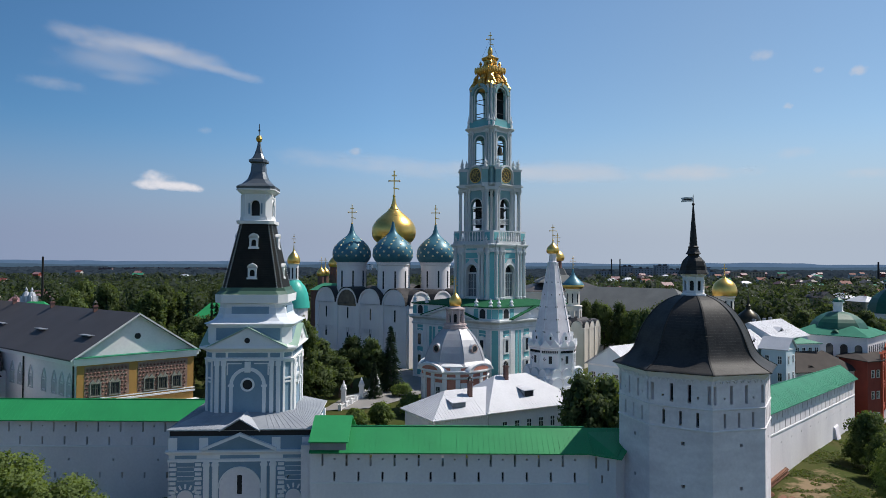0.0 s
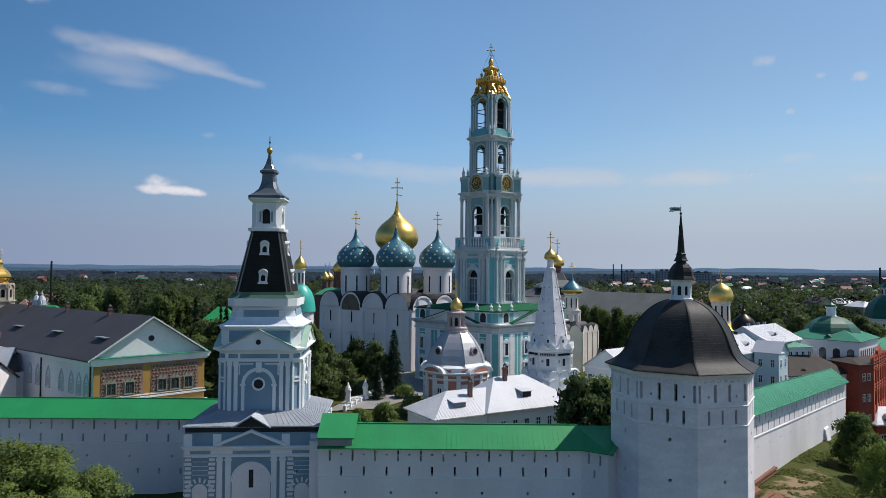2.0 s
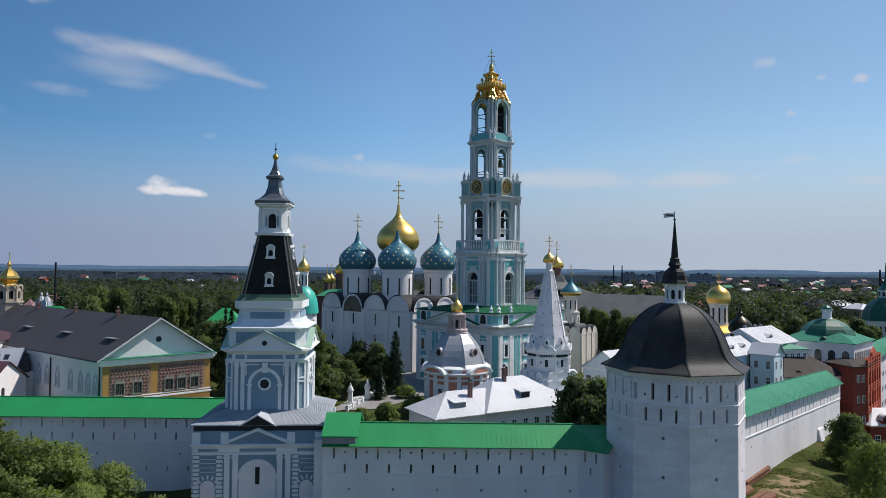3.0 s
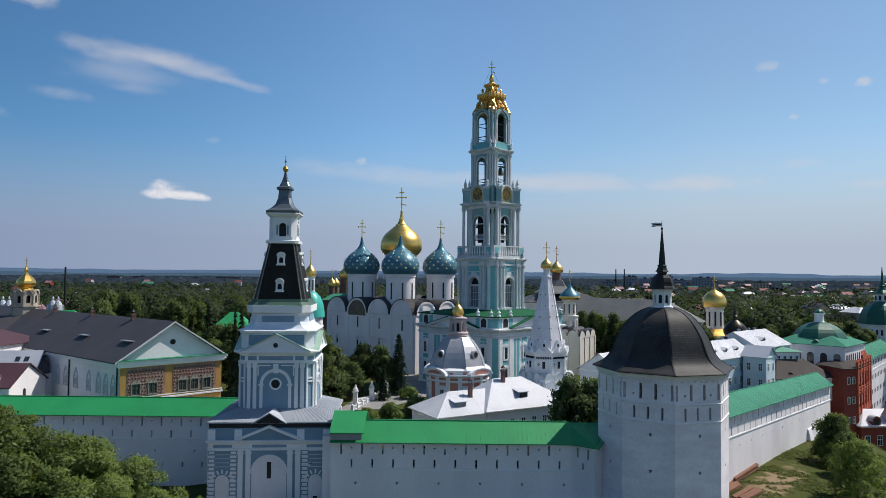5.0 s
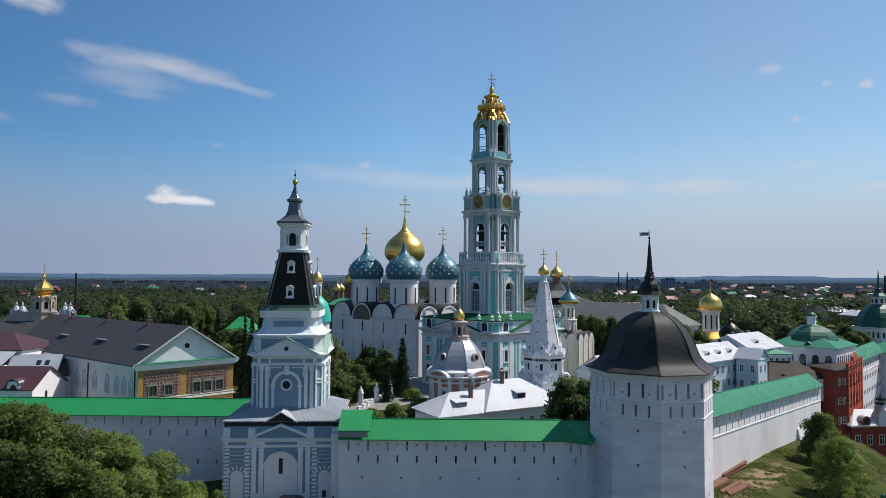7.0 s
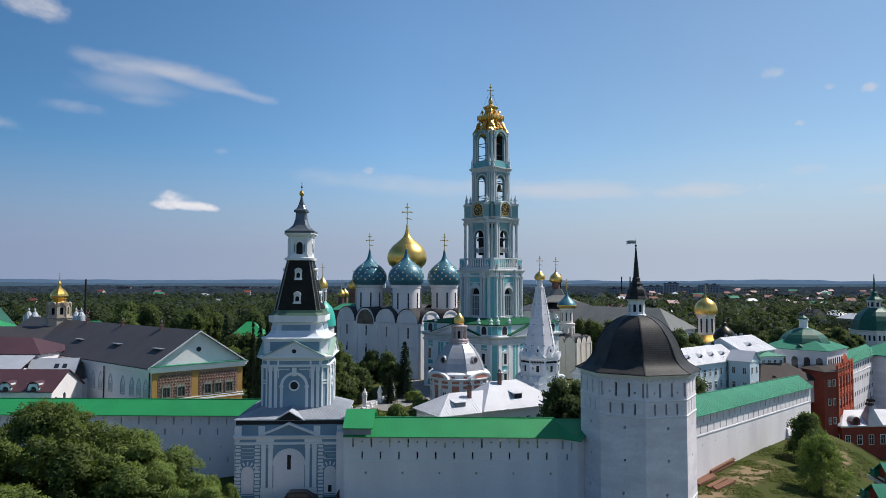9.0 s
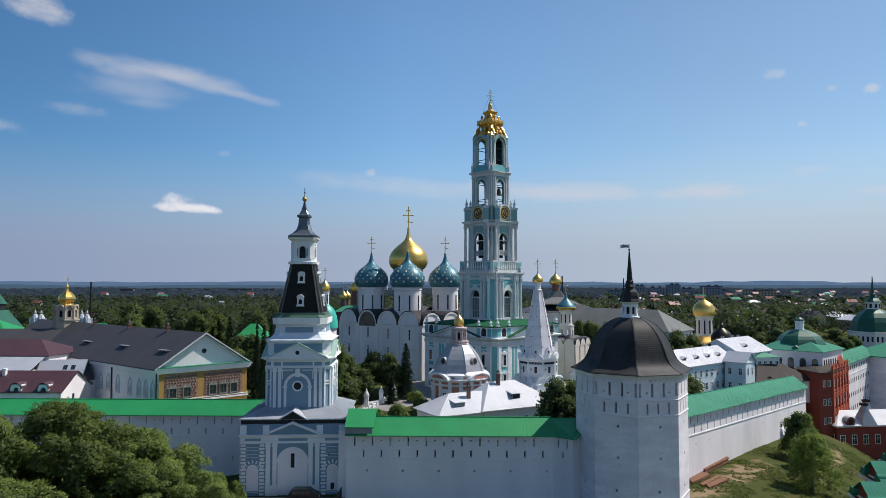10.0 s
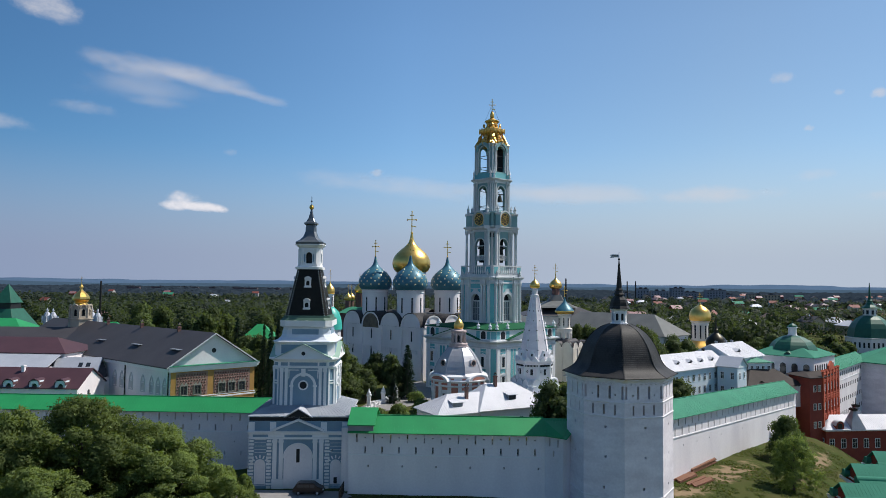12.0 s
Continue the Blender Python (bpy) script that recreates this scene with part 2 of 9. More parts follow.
def stack(bm, rows, m=None):
    """Rows of (half width, cut, z): a tower of cut squares."""
    return loft(bm, [chsq(h, c, z) for h, c, z in rows], m)


def onion(r, z, h, neck=0.72, n=14):
    """A profile of an onion dome: radius r, foot at z, height h to the tip."""
    pts = [(neck, 0), (0.90, 0.05), (0.98, 0.13), (1.0, 0.22), (0.98, 0.31), (0.90, 0.40), (0.76, 0.49), (0.58, 0.57), (0.40, 0.64), (0.26, 0.70), (0.16, 0.77), (0.095, 0.87), (0.05, 1.0)]
    return [(r * a, z + h * b) for a, b in pts]


def arch_pts(w, spring, n=10):
    r = w / 2
    return [(-r * math.cos(math.pi * i / n), spring + r * math.sin(math.pi * i / n)) for i in range(n + 1)]


def arch_wall(bm, m, w, h, ow, sill, spring, th, n=10, x0=None, x1=None):
    """A wall panel along x with one round-headed opening right through; front at y = 0, back at y = th."""
    a, b, r = (-w / 2 if x0 is None else x0), (w / 2 if x1 is None else x1), ow / 2
    arc = arch_pts(ow, spring, n)
    flats = [[(a, 0), (-r, 0), (-r, h), (a, h)], [(r, 0), (b, 0), (b, h), (r, h)]]
    if sill > 0:
        flats.append([(-r, 0), (r, 0), (r, sill), (-r, sill)])
    for p, q in zip(arc, arc[1:]):
        flats.append([p, q, (q[0], h), (p[0], h)])
    for y in (0, th):
        for f in flats:
            quad(bm, [(x, y, z) for x, z in f], m)
    edge = [(-r, sill), *arc, (r, sill)]
    for p, q in zip(edge, edge[1:]):
        quad(bm, [(p[0], 0, p[1]), (q[0], 0, q[1]), (q[0], th, q[1]), (p[0], th, p[1])], m)
    if sill > 0:
        quad(bm, [(-r, 0, sill), (r, 0, sill), (r, th, sill), (-r, th, sill)], m)
    for x in (a, b):
        quad(bm, [(x, 0, 0), (x, th, 0), (x, th, h), (x, 0, h)], m)
    quad(bm, [(a, 0, h), (b, 0, h), (b, th, h), (a, th, h)], m)


def arch_slab(bm, m, w, sill, spring, y0, y1, n=10):
    """A round-headed slab in the wall's plane, from y0 to y1."""
    arc = [(-w / 2, sill), *arch_pts(w, spring, n), (w / 2, sill)]
    loft(bm, [[(x, y0, z) for x, z in arc], [(x, y1, z) for x, z in arc]], m)


def arch_band(bm, m, w, spring, wide, y0, y1, n=12):
    """A raised band round an arch."""
    a, b = arch_pts(w, spring, n), arch_pts(w + 2 * wide, spring, n)
    for i in range(n):
        p, q, s, t = a[i], a[i + 1], b[i + 1], b[i]
        loft(bm, [[(x, y0, z) for x, z in (p, q, s, t)], [(x, y1, z) for x, z in (p, q, s, t)]], m)


def prism(bm, pts, y0, y1, m=None):
    """A shape in the x-z plane, drawn out along y."""
    loft(bm, [[(x, y0, z) for x, z in pts], [(x, y1, z) for x, z in pts]], m)


def slot_face(bm, m, x0, x1, z0, z1, slots, deep=0.6):
    """A wall face at y = 0 with oblong recesses (xa, xb, za, zb) sunk into it."""
    xs = sorted({x0, x1, *[s[0] for s in slots], *[s[1] for s in slots]})
    rows = sorted({(s[2], s[3]) for s in slots})
    zs = sorted({z0, z1, *[v for r in rows for v in r]})
    for za, zb in zip(zs, zs[1:]):
        cuts = sorted((s[0], s[1]) for s in slots if s[2] <= za + 1e-6 and s[3] >= zb - 1e-6)
        x = x0
        for a, b in cuts + [(x1, None)]:
            quad(bm, [(x, 0, za), (a, 0, za), (a, 0, zb), (x, 0, zb)], m)
            x = b
    for a, b, za, zb in slots:
        c = [(a, za), (b, za), (b, zb), (a, zb)]
        for p, q in zip(c, c[1:] + c[:1]):
            quad(bm, [(p[0], 0, p[1]), (q[0], 0, q[1]), (q[0], deep, q[1]), (p[0], deep, p[1])], m)


def at(x, y, z=0.0, turn=0.0):
    return pose(x, y, z, 0, 0, turn)


def cross(parent, m, h, material=None, name="cross"):
    """An Orthodox cross of height h on a ball."""
    bm = bmesh.new()
    t = h * 0.02
    box(bm, -t, t, -t, t, 0, h, m)
    box(bm, -h * 0.2, h * 0.2, -t, t, h * 0.62, h * 0.62 + 2 * t, m)
    box(bm, -h * 0.1, h * 0.1, -t, t, h * 0.82, h * 0.82 + 2 * t, m)
    box(bm, -h * 0.12, h * 0.12, -t, t, h * 0.34, h * 0.34 + 2 * t, m @ pose(0, 0, 0, 0, 12, 0))
    for x, z in ((-h * 0.2, h * 0.64), (h * 0.2, h * 0.64), (0, h)):
        lathe(bm, [(0, z - 2.2 * t), (2 * t, z), (0, z + 2.2 * t)], 6, 0, m, x, 0)
    lathe(bm, [(0, -0.02 * h), (0.045 * h, 0.02 * h), (0.055 * h, 0.06 * h), (0.04 * h, 0.1 * h), (0, 0.13 * h)], 10, 0, m)
    return part(name, bm, material or GOLD, parent)


# ---- ground ----
def ground_z(x, y):
    """Courtyard at 0, outside the north wall lower, falling away to the right beyond the corner tower."""
    def step(v):
        v = min(max(v, 0.0), 1.0)
        return v * v * (3 - 2 * v)
    edge = 96.5 if x < -33 else 84.0 if x < 24 else 84.0 + (x - 24) * 1.18
    inside = step((y - edge) / 6.0)
    d, a = (x - 30.5) * 0.7615 - (y - 82.5) * 0.648, (x - 30.5) * 0.648 + (y - 82.5) * 0.7615
    bank = (1 - step((d - 3) / 22)) * (1 - step((a - 93) / 14)) * 0.70
    low = -3.4 - 0.9 * step((-33 - x) / 8.0) * step((y - 62) / 20) - 1.8 * step((x - 5) / 35.0) - 12.5 * step((x - 47) / 71.0) * step((y - 60) / 40) * (1 - bank)
    return low * (1 - inside) + 0.0 * inside - 6.0 * step((math.hypot(x, y - 100) - 250) / 500)


def build_ground():
    xs = [-4500, -3000, -2000, -1200, -700, -450, -300, -220] + [-160 + 4 * i for i in range(86)] + [200, 260, 340, 460, 700, 1200, 2000, 3000, 4500]
    ys = [-800, -300, -120] + [-60 + 4 * i for i in range(75)] + [260, 300, 360, 450, 600, 900, 1400, 2200, 3200, 4700]
    verts = [(x, y, ground_z(x, y) + 0.12 * noise.noise((x * 0.15, y * 0.15, 0))) for y in ys for x in xs]
    n = len(xs)
    faces = [(j * n + i, j * n + i + 1, (j + 1) * n + i + 1, (j + 1) * n + i) for j in range(len(ys) - 1) for i in range(n - 1)]
    me = bpy.data.meshes.new("ground")
    me.from_pydata(verts, [], faces)
    me.polygons.foreach_set("use_smooth", [True] * len(faces))
    me.materials.append(GRASS)
    return tagged(new("ground", me), "green grass and trodden earth ground under the monastery and town", "ground", kind="structure")


GRASS = mat("mown_grass", (0.040, 0.064, 0.012), (0.074, 0.066, 0.024), 0.95, scale=0.12, fine=2.2, bump=0.6, amount=0.5, spec=0.08)


def earth_stain(m, x, y, turn, rx, ry):
    """Bare trodden earth on the grass, ragged at its edge."""
    n, l = m.node_tree.nodes, m.node_tree.links
    b = n["Principled BSDF"]
    old = b.inputs["Base Color"].links[0].from_socket
    tc, mp, nz, ln, ma, mr, mix, two = (n.new("ShaderNode" + k) for k in ("TexCoord", "Mapping", "TexNoise", "VectorMath", "Math", "MapRange", "Mix", "Mix"))
    mp.vector_type = "TEXTURE"
    mp.inputs["Location"].default_value, mp.inputs["Rotation"].default_value, mp.inputs["Scale"].default_value = (x, y, 0), (0, 0, radians(turn)), (rx, ry, 1000)
    l.new(tc.outputs["Object"], mp.inputs["Vector"])
    ln.operation, ma.operation = "LENGTH", "MULTIPLY_ADD"
    l.new(mp.outputs[0], ln.inputs[0])
    nz.inputs["Scale"].default_value, nz.inputs["Detail"].default_value, nz.inputs["Roughness"].default_value = 0.45, 8, 0.7
    l.new(tc.outputs["Object"], nz.inputs["Vector"])
    l.new(nz.outputs[0], ma.inputs[0])
    ma.inputs[1].default_value = 2.6
    l.new(ln.outputs["Value"], ma.inputs[2])
    mr.inputs[1].default_value, mr.inputs[2].default_value, mr.inputs[3].default_value, mr.inputs[4].default_value = 1.75, 2.25, 0.95, 0.0
    l.new(ma.outputs[0], mr.inputs[0])
    mix.data_type = two.data_type = "RGBA"
    two.inputs[6].default_value, two.inputs[7].default_value = (0.30, 0.21, 0.13, 1), (0.17, 0.13, 0.08, 1)
    l.new(nz.outputs[0], two.inputs[0])
    l.new(mr.outputs[0], mix.inputs[0])
    l.new(old, mix.inputs[6])
    l.new(two.outputs[2], mix.inputs[7])
    l.new(mix.outputs[2], b.inputs["Base Color"])


earth_stain(GRASS, 55, 103.5, 50, 16, 3.6)
earth_stain(GRASS, 44, 91, 40, 8, 3.0)
earth_stain(GRASS, 82, 124, 55, 24, 2.0)
build_ground()


# ---- fortress walls ----
def fortress_wall(name, length, z0, z1, m, label, roof_mat, step=2.75, thick=5.6, rise=2.1, drop=0.0, slots=True, low_row=False, half=0.12, deep=0.9):
    """A run of wall along local x, face at y = 0; z1 is the eave; drop: how far it falls over its length."""
    sh = m @ Matrix(((1, 0, 0, 0), (0, 1, 0, 0), (-drop / length, 0, 1, 0), (0, 0, 0, 1)))
    w = thing(name, label, "wall", kind="structure")
    bm = bmesh.new()
    k = int(length / step)
    rects = []
    if slots:
        for i in range(k):
            x = step * (i + 0.5)
            rects.append((x - half, x + half, z1 - 1.7, z1 - 0.4))
            rects.append((x + step / 2 - half, x + step / 2 + half, z1 - 3.45, z1 - (2.35 if deep > 0.5 else 1.9)))
            rects.append((x + step / 2 - 0.12, x + step / 2 + 0.12, z1 - 1.0, z1 - 0.8))
            if i % 2 == 0:
                rects.append((x + step * 0.7 - 0.13, x + step * 0.7 + 0.13, z1 - 5.6, z1 - 5.3))
            if low_row:
                rects.append((x + step * 0.1 - 0.12, x + step * 0.1 + 0.12, z1 - 7.95, z1 - 7.15))
    rects = [r for r in rects if r[1] < length - 0.2]
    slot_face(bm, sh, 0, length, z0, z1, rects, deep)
    # the wall walk lies open to the court, between piers
    deck = z1 - 2.3
    quad(bm, [(0, thick, z0), (length, thick, z0), (length, thick, deck), (0, thick, deck)], sh)
    quad(bm, [(0, 1.0, deck), (length, 1.0, deck), (length, thick, deck), (0, thick, deck)], sh)
    for i in range(int(length / 3.4) + 1):
        box(bm, 3.4 * i + 0.01, min(3.4 * i + 0.9, length), thick - 0.8, thick - 0.01, deck, z1, sh)
    for x in (0, length):
        quad(bm, [(x, 0, z0), (x, thick, z0), (x, thick, z1), (x, 0, z1)], sh)
    part("wall_body", bm, WHITE, w)
    # near-black sheet behind the slits, painted in place of their inner shade
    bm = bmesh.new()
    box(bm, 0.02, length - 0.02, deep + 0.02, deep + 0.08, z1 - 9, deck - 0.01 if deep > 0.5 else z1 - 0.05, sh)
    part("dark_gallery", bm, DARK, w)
    bm = bmesh.new()
    box(bm, 0.01, length - 0.01, -0.10, 0.0, z1 - 3.75, z1 - 3.55, sh)
    box(bm, 0.01, length - 0.01, -0.14, 0.0, z1 - 0.28, z1 - 0.1, sh)
    split("string_course", bm, TRIM, w)
    bm = bmesh.new()
    prism_pts = [(-0.75, z1 - 0.12), (thick / 2, z1 + rise), (thick + 0.75, z1 - 0.12), (thick + 0.75, z1), (thick / 2, z1 + rise + 0.13), (-0.75, z1)]
    loft(bm, [[(x, y, z) for y, z in prism_pts] for x in (-0.05, length + 0.05)], sh)
    roof = part("roof", bm, roof_mat, w)
    bm = bmesh.new()
    sl = (rise + 0.1) / (thick / 2 + 0.75)
    for i in range(int(length / 0.62) + 1):
        x = 0.62 * i
        loft(bm, [[(x - 0.02, y, z1 + (y + 0.75) * sl), (x + 0.02, y, z1 + (y + 0.75) * sl), (x + 0.02, y, z1 + (y + 0.75) * sl + 0.035), (x - 0.02, y, z1 + (y + 0.75) * sl + 0.035)] for y in (-0.75, thick / 2)], sh)
    box(bm, 0, length, thick / 2 - 0.12, thick / 2 + 0.12, z1 + rise + 0.08, z1 + rise + 0.2, sh)
    seams = part("standing_seam", bm, roof_mat, w)
    seams["kind"] = "stuff"
    return w


EAVE = 6.6
fortress_wall("wall_north_1", 31.85, -6, EAVE, at(-15.05, 79.3), "white limewashed fortress wall with slit embrasures under a bright green metal roof", GREEN)
wn2 = thing("wall_north_2", "short white wall run bending out to the octagonal tower, green metal roof", "wall", kind="structure")
p0, p1 = Vector((16.78, 79.3, 0)), Vector((19.4, 77.2, 0))
turn2 = math.degrees(math.atan2(p1.y - p0.y, p1.x - p0.x))
nb = bmesh.new()
slot_face(nb, at(p0.x, p0.y, 0, turn2), 0, 3.36, -6, EAVE, [(x - 0.12, x + 0.12, EAVE - 1.7, EAVE - 0.45) for x in (0.9, 2.4)] + [(x - 0.12, x + 0.12, EAVE - 3.2, EAVE - 2.3) for x in (1.65,)], 0.9)
loft(nb, [[(19.4, 77.2, z), (21.0, 78.6, z), (21.0, 80.5, z), (19.5, 77.6, z)] for z in (-6, EAVE)])
part("wall_body", nb, WHITE, wn2)
# black backing that paints the depth of these slits as shade
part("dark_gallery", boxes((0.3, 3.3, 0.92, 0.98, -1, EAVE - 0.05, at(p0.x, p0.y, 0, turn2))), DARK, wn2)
nb = bmesh.new()
loft(nb, [[(16.7, 78.45, EAVE + dz), (19.8, 76.35, EAVE + dz), (23.5, 82.1, EAVE + 2.1 + dz), (16.7, 82.1, EAVE + 2.1 + dz)] for dz in (-0.1, 0.02)])
part("roof", nb, GREEN, wn2)
nb = bmesh.new()
for i in range(1, 11):
    a, b = Vector((16.7, 78.45, EAVE + 0.02)).lerp(Vector((19.8, 76.35, EAVE + 0.02)), i / 12), Vector((16.7, 82.1, EAVE + 2.12)).lerp(Vector((23.5, 82.1, EAVE + 2.12)), i / 12)
    loft(nb, [[p + Vector((-0.02, 0, 0)), p + Vector((0.02, 0, 0)), p + Vector((0.02, 0, 0.06)), p + Vector((-0.02, 0, 0.06))] for p in (a, b)])
tagged(part("standing_seam", nb, GREEN, wn2), kind="stuff")
# raised roof where the wall meets the gate tower
rr = thing("wall_north_4", "raised green roof section of the wall beside the gate tower", "wall", kind="structure")
# box painted near-black as the shaded gap under the raised roof
part("wall_body", boxes((-15.0, -11.2, 79.6, 84.6, EAVE + 0.2, EAVE + 1.2)), DARK, rr)
part("link_wall", boxes((-16.4, -15.07, 80.6, 84.6, -6, EAVE + 0.3)), WHITE, rr)
nb = bmesh.new()
loft(nb, [[(x, y, z) for y, z in ((78.2, EAVE + 1.15), (82.1, EAVE + 3.3), (86.0, EAVE + 1.15), (86.0, EAVE + 1.3), (82.1, EAVE + 3.45), (78.2, EAVE + 1.3))] for x in (-15.1, -10.6)])
part("roof", nb, GREEN, rr)
part("flashing", boxes((-15.0, -10.9, 78.5, 78.62, EAVE + 0.3, EAVE + 1.1)), ZINC_DULL, rr)
fortress_wall("wall_north_3", 95.0, -10, EAVE, at(-127.8, 94.6), "long white fortress wall in shade with slit embrasures, bright green metal roof", GREEN, step=3.05, low_row=True)
# deep=0.14 sets the black backing close, so slits look shaded from along the wall
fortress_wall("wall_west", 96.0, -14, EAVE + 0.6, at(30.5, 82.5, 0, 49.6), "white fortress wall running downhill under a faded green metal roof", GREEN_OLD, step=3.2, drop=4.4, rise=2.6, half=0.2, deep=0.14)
bt = thing("buttress", "sloping white masonry buttress against the fortress wall", "buttress", at(30.5, 82.5, 0, 49.6) @ pose(74, 0, 0))
part("body", loft(bmesh.new(), [[(x, -2.4, -16), (x, 0.0, -16), (x, 0.0, -4.2), (x, -0.3, -4.4)] for x in (0, 3.2)]), WHITE_OLD, bt)


# ---- gate tower ----
def pediment(bm, m, w, z, h, y0, y1, t=0.35):
    prism(bm, [(-w / 2, z), (0, z + h), (w / 2, z), (w / 2, z + t), (0, z + h + t), (-w / 2, z + t)], y0, y1, m)


def faces4(hx, hy=None):
    """Local poses on the four sides of a square tower; each looks outwards along -y."""
    hy = hy or hx
    return [pose(0, -hy, 0), pose(hx, 0, 0, 0, 0, 90), pose(0, hy, 0, 0, 0, 180), pose(-hx, 0, 0, 0, 0, 270)]


def gate_tower():
    t = thing("gate_tower", "tall grey-blue and white baroque gate tower with a black tented roof", "tower", at(-24.3, 90.4, 0, 3.6))
    H, g, low = 8.15, -3.5, pose(-0.05, -0.6, 0)
    F = [low @ f for f in faces4(H)]
    bm = bmesh.new()
    box(bm, -H, H, -H, H, g - 1, 7.7, low)
    part("lower_block", bm, BLUE, t, "grey-blue plastered lower storey")
    bm = bmesh.new()
    for f in F:
        for x in (-3.85, -2.8, 2.8, 3.85):
            box(bm, x - 0.33, x + 0.33, -0.22, 0, g + 1.7, 4.7, f)
            box(bm, x - 0.42, x + 0.42, -0.28, 0, 4.2, 4.5, f)
        for x in (-3.3, 3.3):
            box(bm, x - 0.95, x + 0.95, -0.3, 0, g, g + 1.7, f)
        # white quoins up both edges of the side bays, thin courses between them
        for i in range(15):
            z = g + 0.15 + i * 0.54
            for x in (-6.25, 6.25):
                for e in (-1.45, 1.45):
                    k = 0.42 if i % 2 else 0.34
                    box(bm, x + e - k, x + e + k, -0.15, 0, z, z + 0.34, f)
                if z > 1.9 or z < -2.9:
                    box(bm, x - 0.95, x + 0.95, -0.05, 0, z + 0.40, z + 0.46, f)
        for x in (-6.25, 6.25):
            for i in range(7):
                box(bm, -0.1, 0.1, -0.12, 0, 1.08, 1.62, f @ pose(x, 0, 0.5) @ pose(0, 0, 0, 0, -78 + 26 * i, 0))
    split("pilaster", bm, TRIM, t)
    bm = bmesh.new()
    for f in F:
        arch_band(bm, f @ pose(0, 0, g), 4.7, 5.1, 0.16, -0.18, 0, 14)
        for x in (-6.25, 6.25):
            arch_band(bm, f @ pose(x, 0, 0), 1.6, 0.5, 0.12, -0.16, 0, 8)
            box(bm, x - 0.92, x - 0.8, -0.16, 0, -2.7, 0.5, f)
            box(bm, x + 0.8, x + 0.92, -0.16, 0, -2.7, 0.5, f)
    split("arch_surround", bm, TRIM, t)
    bm = bmesh.new()
    for f in F:
        arch_slab(bm, f, 4.7, g, g + 5.1, -0.06, 0.0)
        for x in (-6.25, 6.25):
            arch_slab(bm, f @ pose(x, 0, 0), 1.6, -2.7, 0.5, -0.05, 0)
    split("niche", bm, WHITE, t)
    bm = bmesh.new()
    for f in F:
        box(bm, -0.28, 0.28, -0.09, 0.2, 0.9, 3.1, f)
        box(bm, 5.95, 6.5, -0.09, 0.2, -2.5, -1.5, f)
    split("slit_window", bm, DARK, t)
    bm = bmesh.new()
    loft(bm, [chsq(h, 0.02, z) for h, z in ((H + 0.2, 4.7), (H + 0.2, 4.95), (H + 0.05, 5.0), (H + 0.05, 5.5), (H + 0.2, 5.7), (H + 0.42, 5.85), (H + 0.42, 6.0), (H + 0.1, 6.05))], low)
    for f in F:
        pediment(bm, f, 8.6, 6.0, 1.75, -0.55, -0.02)
        for x in (-7.75, -4.2, 4.2, 7.75):
            box(bm, x - 0.5, x + 0.5, -0.12, 0, 6.05, 7.5, f)
    part("lower_cornice", bm, TRIM, t, "white moulded cornice with a low pediment")
    bm = bmesh.new()
    for f in F:
        for x0, x1 in ((-7.5, -5.0), (-2.3, 2.3), (5.0, 7.5)):
            box(bm, x0, x1, -0.08, -0.04, 5.06, 5.44, f)
    split("frieze_panel", bm, BLUE, t)
    # solid band, its near-black colour standing for shade below the eave
    bm = bmesh.new()
    for f in F:
        box(bm, -H + 0.1, H - 0.1, -0.02, 0.5, 7.7, 8.41, f)
    split("shadow_gap", bm, DARK, t, "near-black band painted for the shade under the roof")
    bm = bmesh.new()
    R = H + 0.25
    loft(bm, [[low @ Vector(p) for p in chsq(R, 0.02, 8.42)], [low @ Vector(p) for p in chsq(R, 0.02, 8.52)], chsq(5.2, 0.02, 9.75)])
    for f in F[:1]:
        prism(bm, [(-2.1, 8.5), (0, 9.7), (2.1, 8.5)], -R + H + 0.02, 4.5, f)
    gate_zinc = mat("weathered_zinc_sheet", (0.33, 0.35, 0.385), (0.25, 0.27, 0.30), 0.6, 0.1, scale=0.25, fine=3, bump=0.05, amount=0.6)
    part("skirt_roof", bm, gate_zinc, t, "grey zinc skirt roof", True)
    bm = bmesh.new()
    for f in F:
        box(bm, -R, R, -R + H - 0.03, -R + H + 0.03, 8.36, 8.5, f)
    split("eave_edge", bm, TRIM_GREY, t)
    bm = bmesh.new()
    for q in range(4):
        m = pose(0, 0, 0, 0, 0, 90 * q)
        for i in range(25):
            x = -R + 2 * R * (i + 0.5) / 25
            if q == 0 and abs(x) < 2.7:
                continue
            loft(bm, [[(a - 0.015, y, z), (a + 0.015, y, z), (a, y, z + 0.035)] for a, y, z in ((*(m.inverted() @ low @ m @ Vector((x, -R, 0)))[:2], 8.52), (x * 5.2 / R, -5.2, 9.75))], m)
    tagged(part("standing_seam", bm, gate_zinc, t), kind="stuff")
    bm = bmesh.new()
    prism(bm, [(-1.9, 8.42), (0, 9.58), (1.9, 8.42)], -R - 0.12, -R + 0.05, low)
    part("gable_opening", bm, DARK, t)
    bm = bmesh.new()
    for x in (-1, 1):
        prism(bm, [(0, 9.68), (x * 2.35, 8.28), (x * 2.35, 8.42), (0, 9.82)], -R - 0.3, -4.4, low)
    split("dormer_roof", bm, ZINC, t)
    # middle storey
    h, c = 5.25, 1.05
    bm = bmesh.new()
    stack(bm, [(h, c, 8.6), (h, c, 16.2)])
    part("middle_block", bm, BLUE, t, "grey-blue octagonal middle storey")
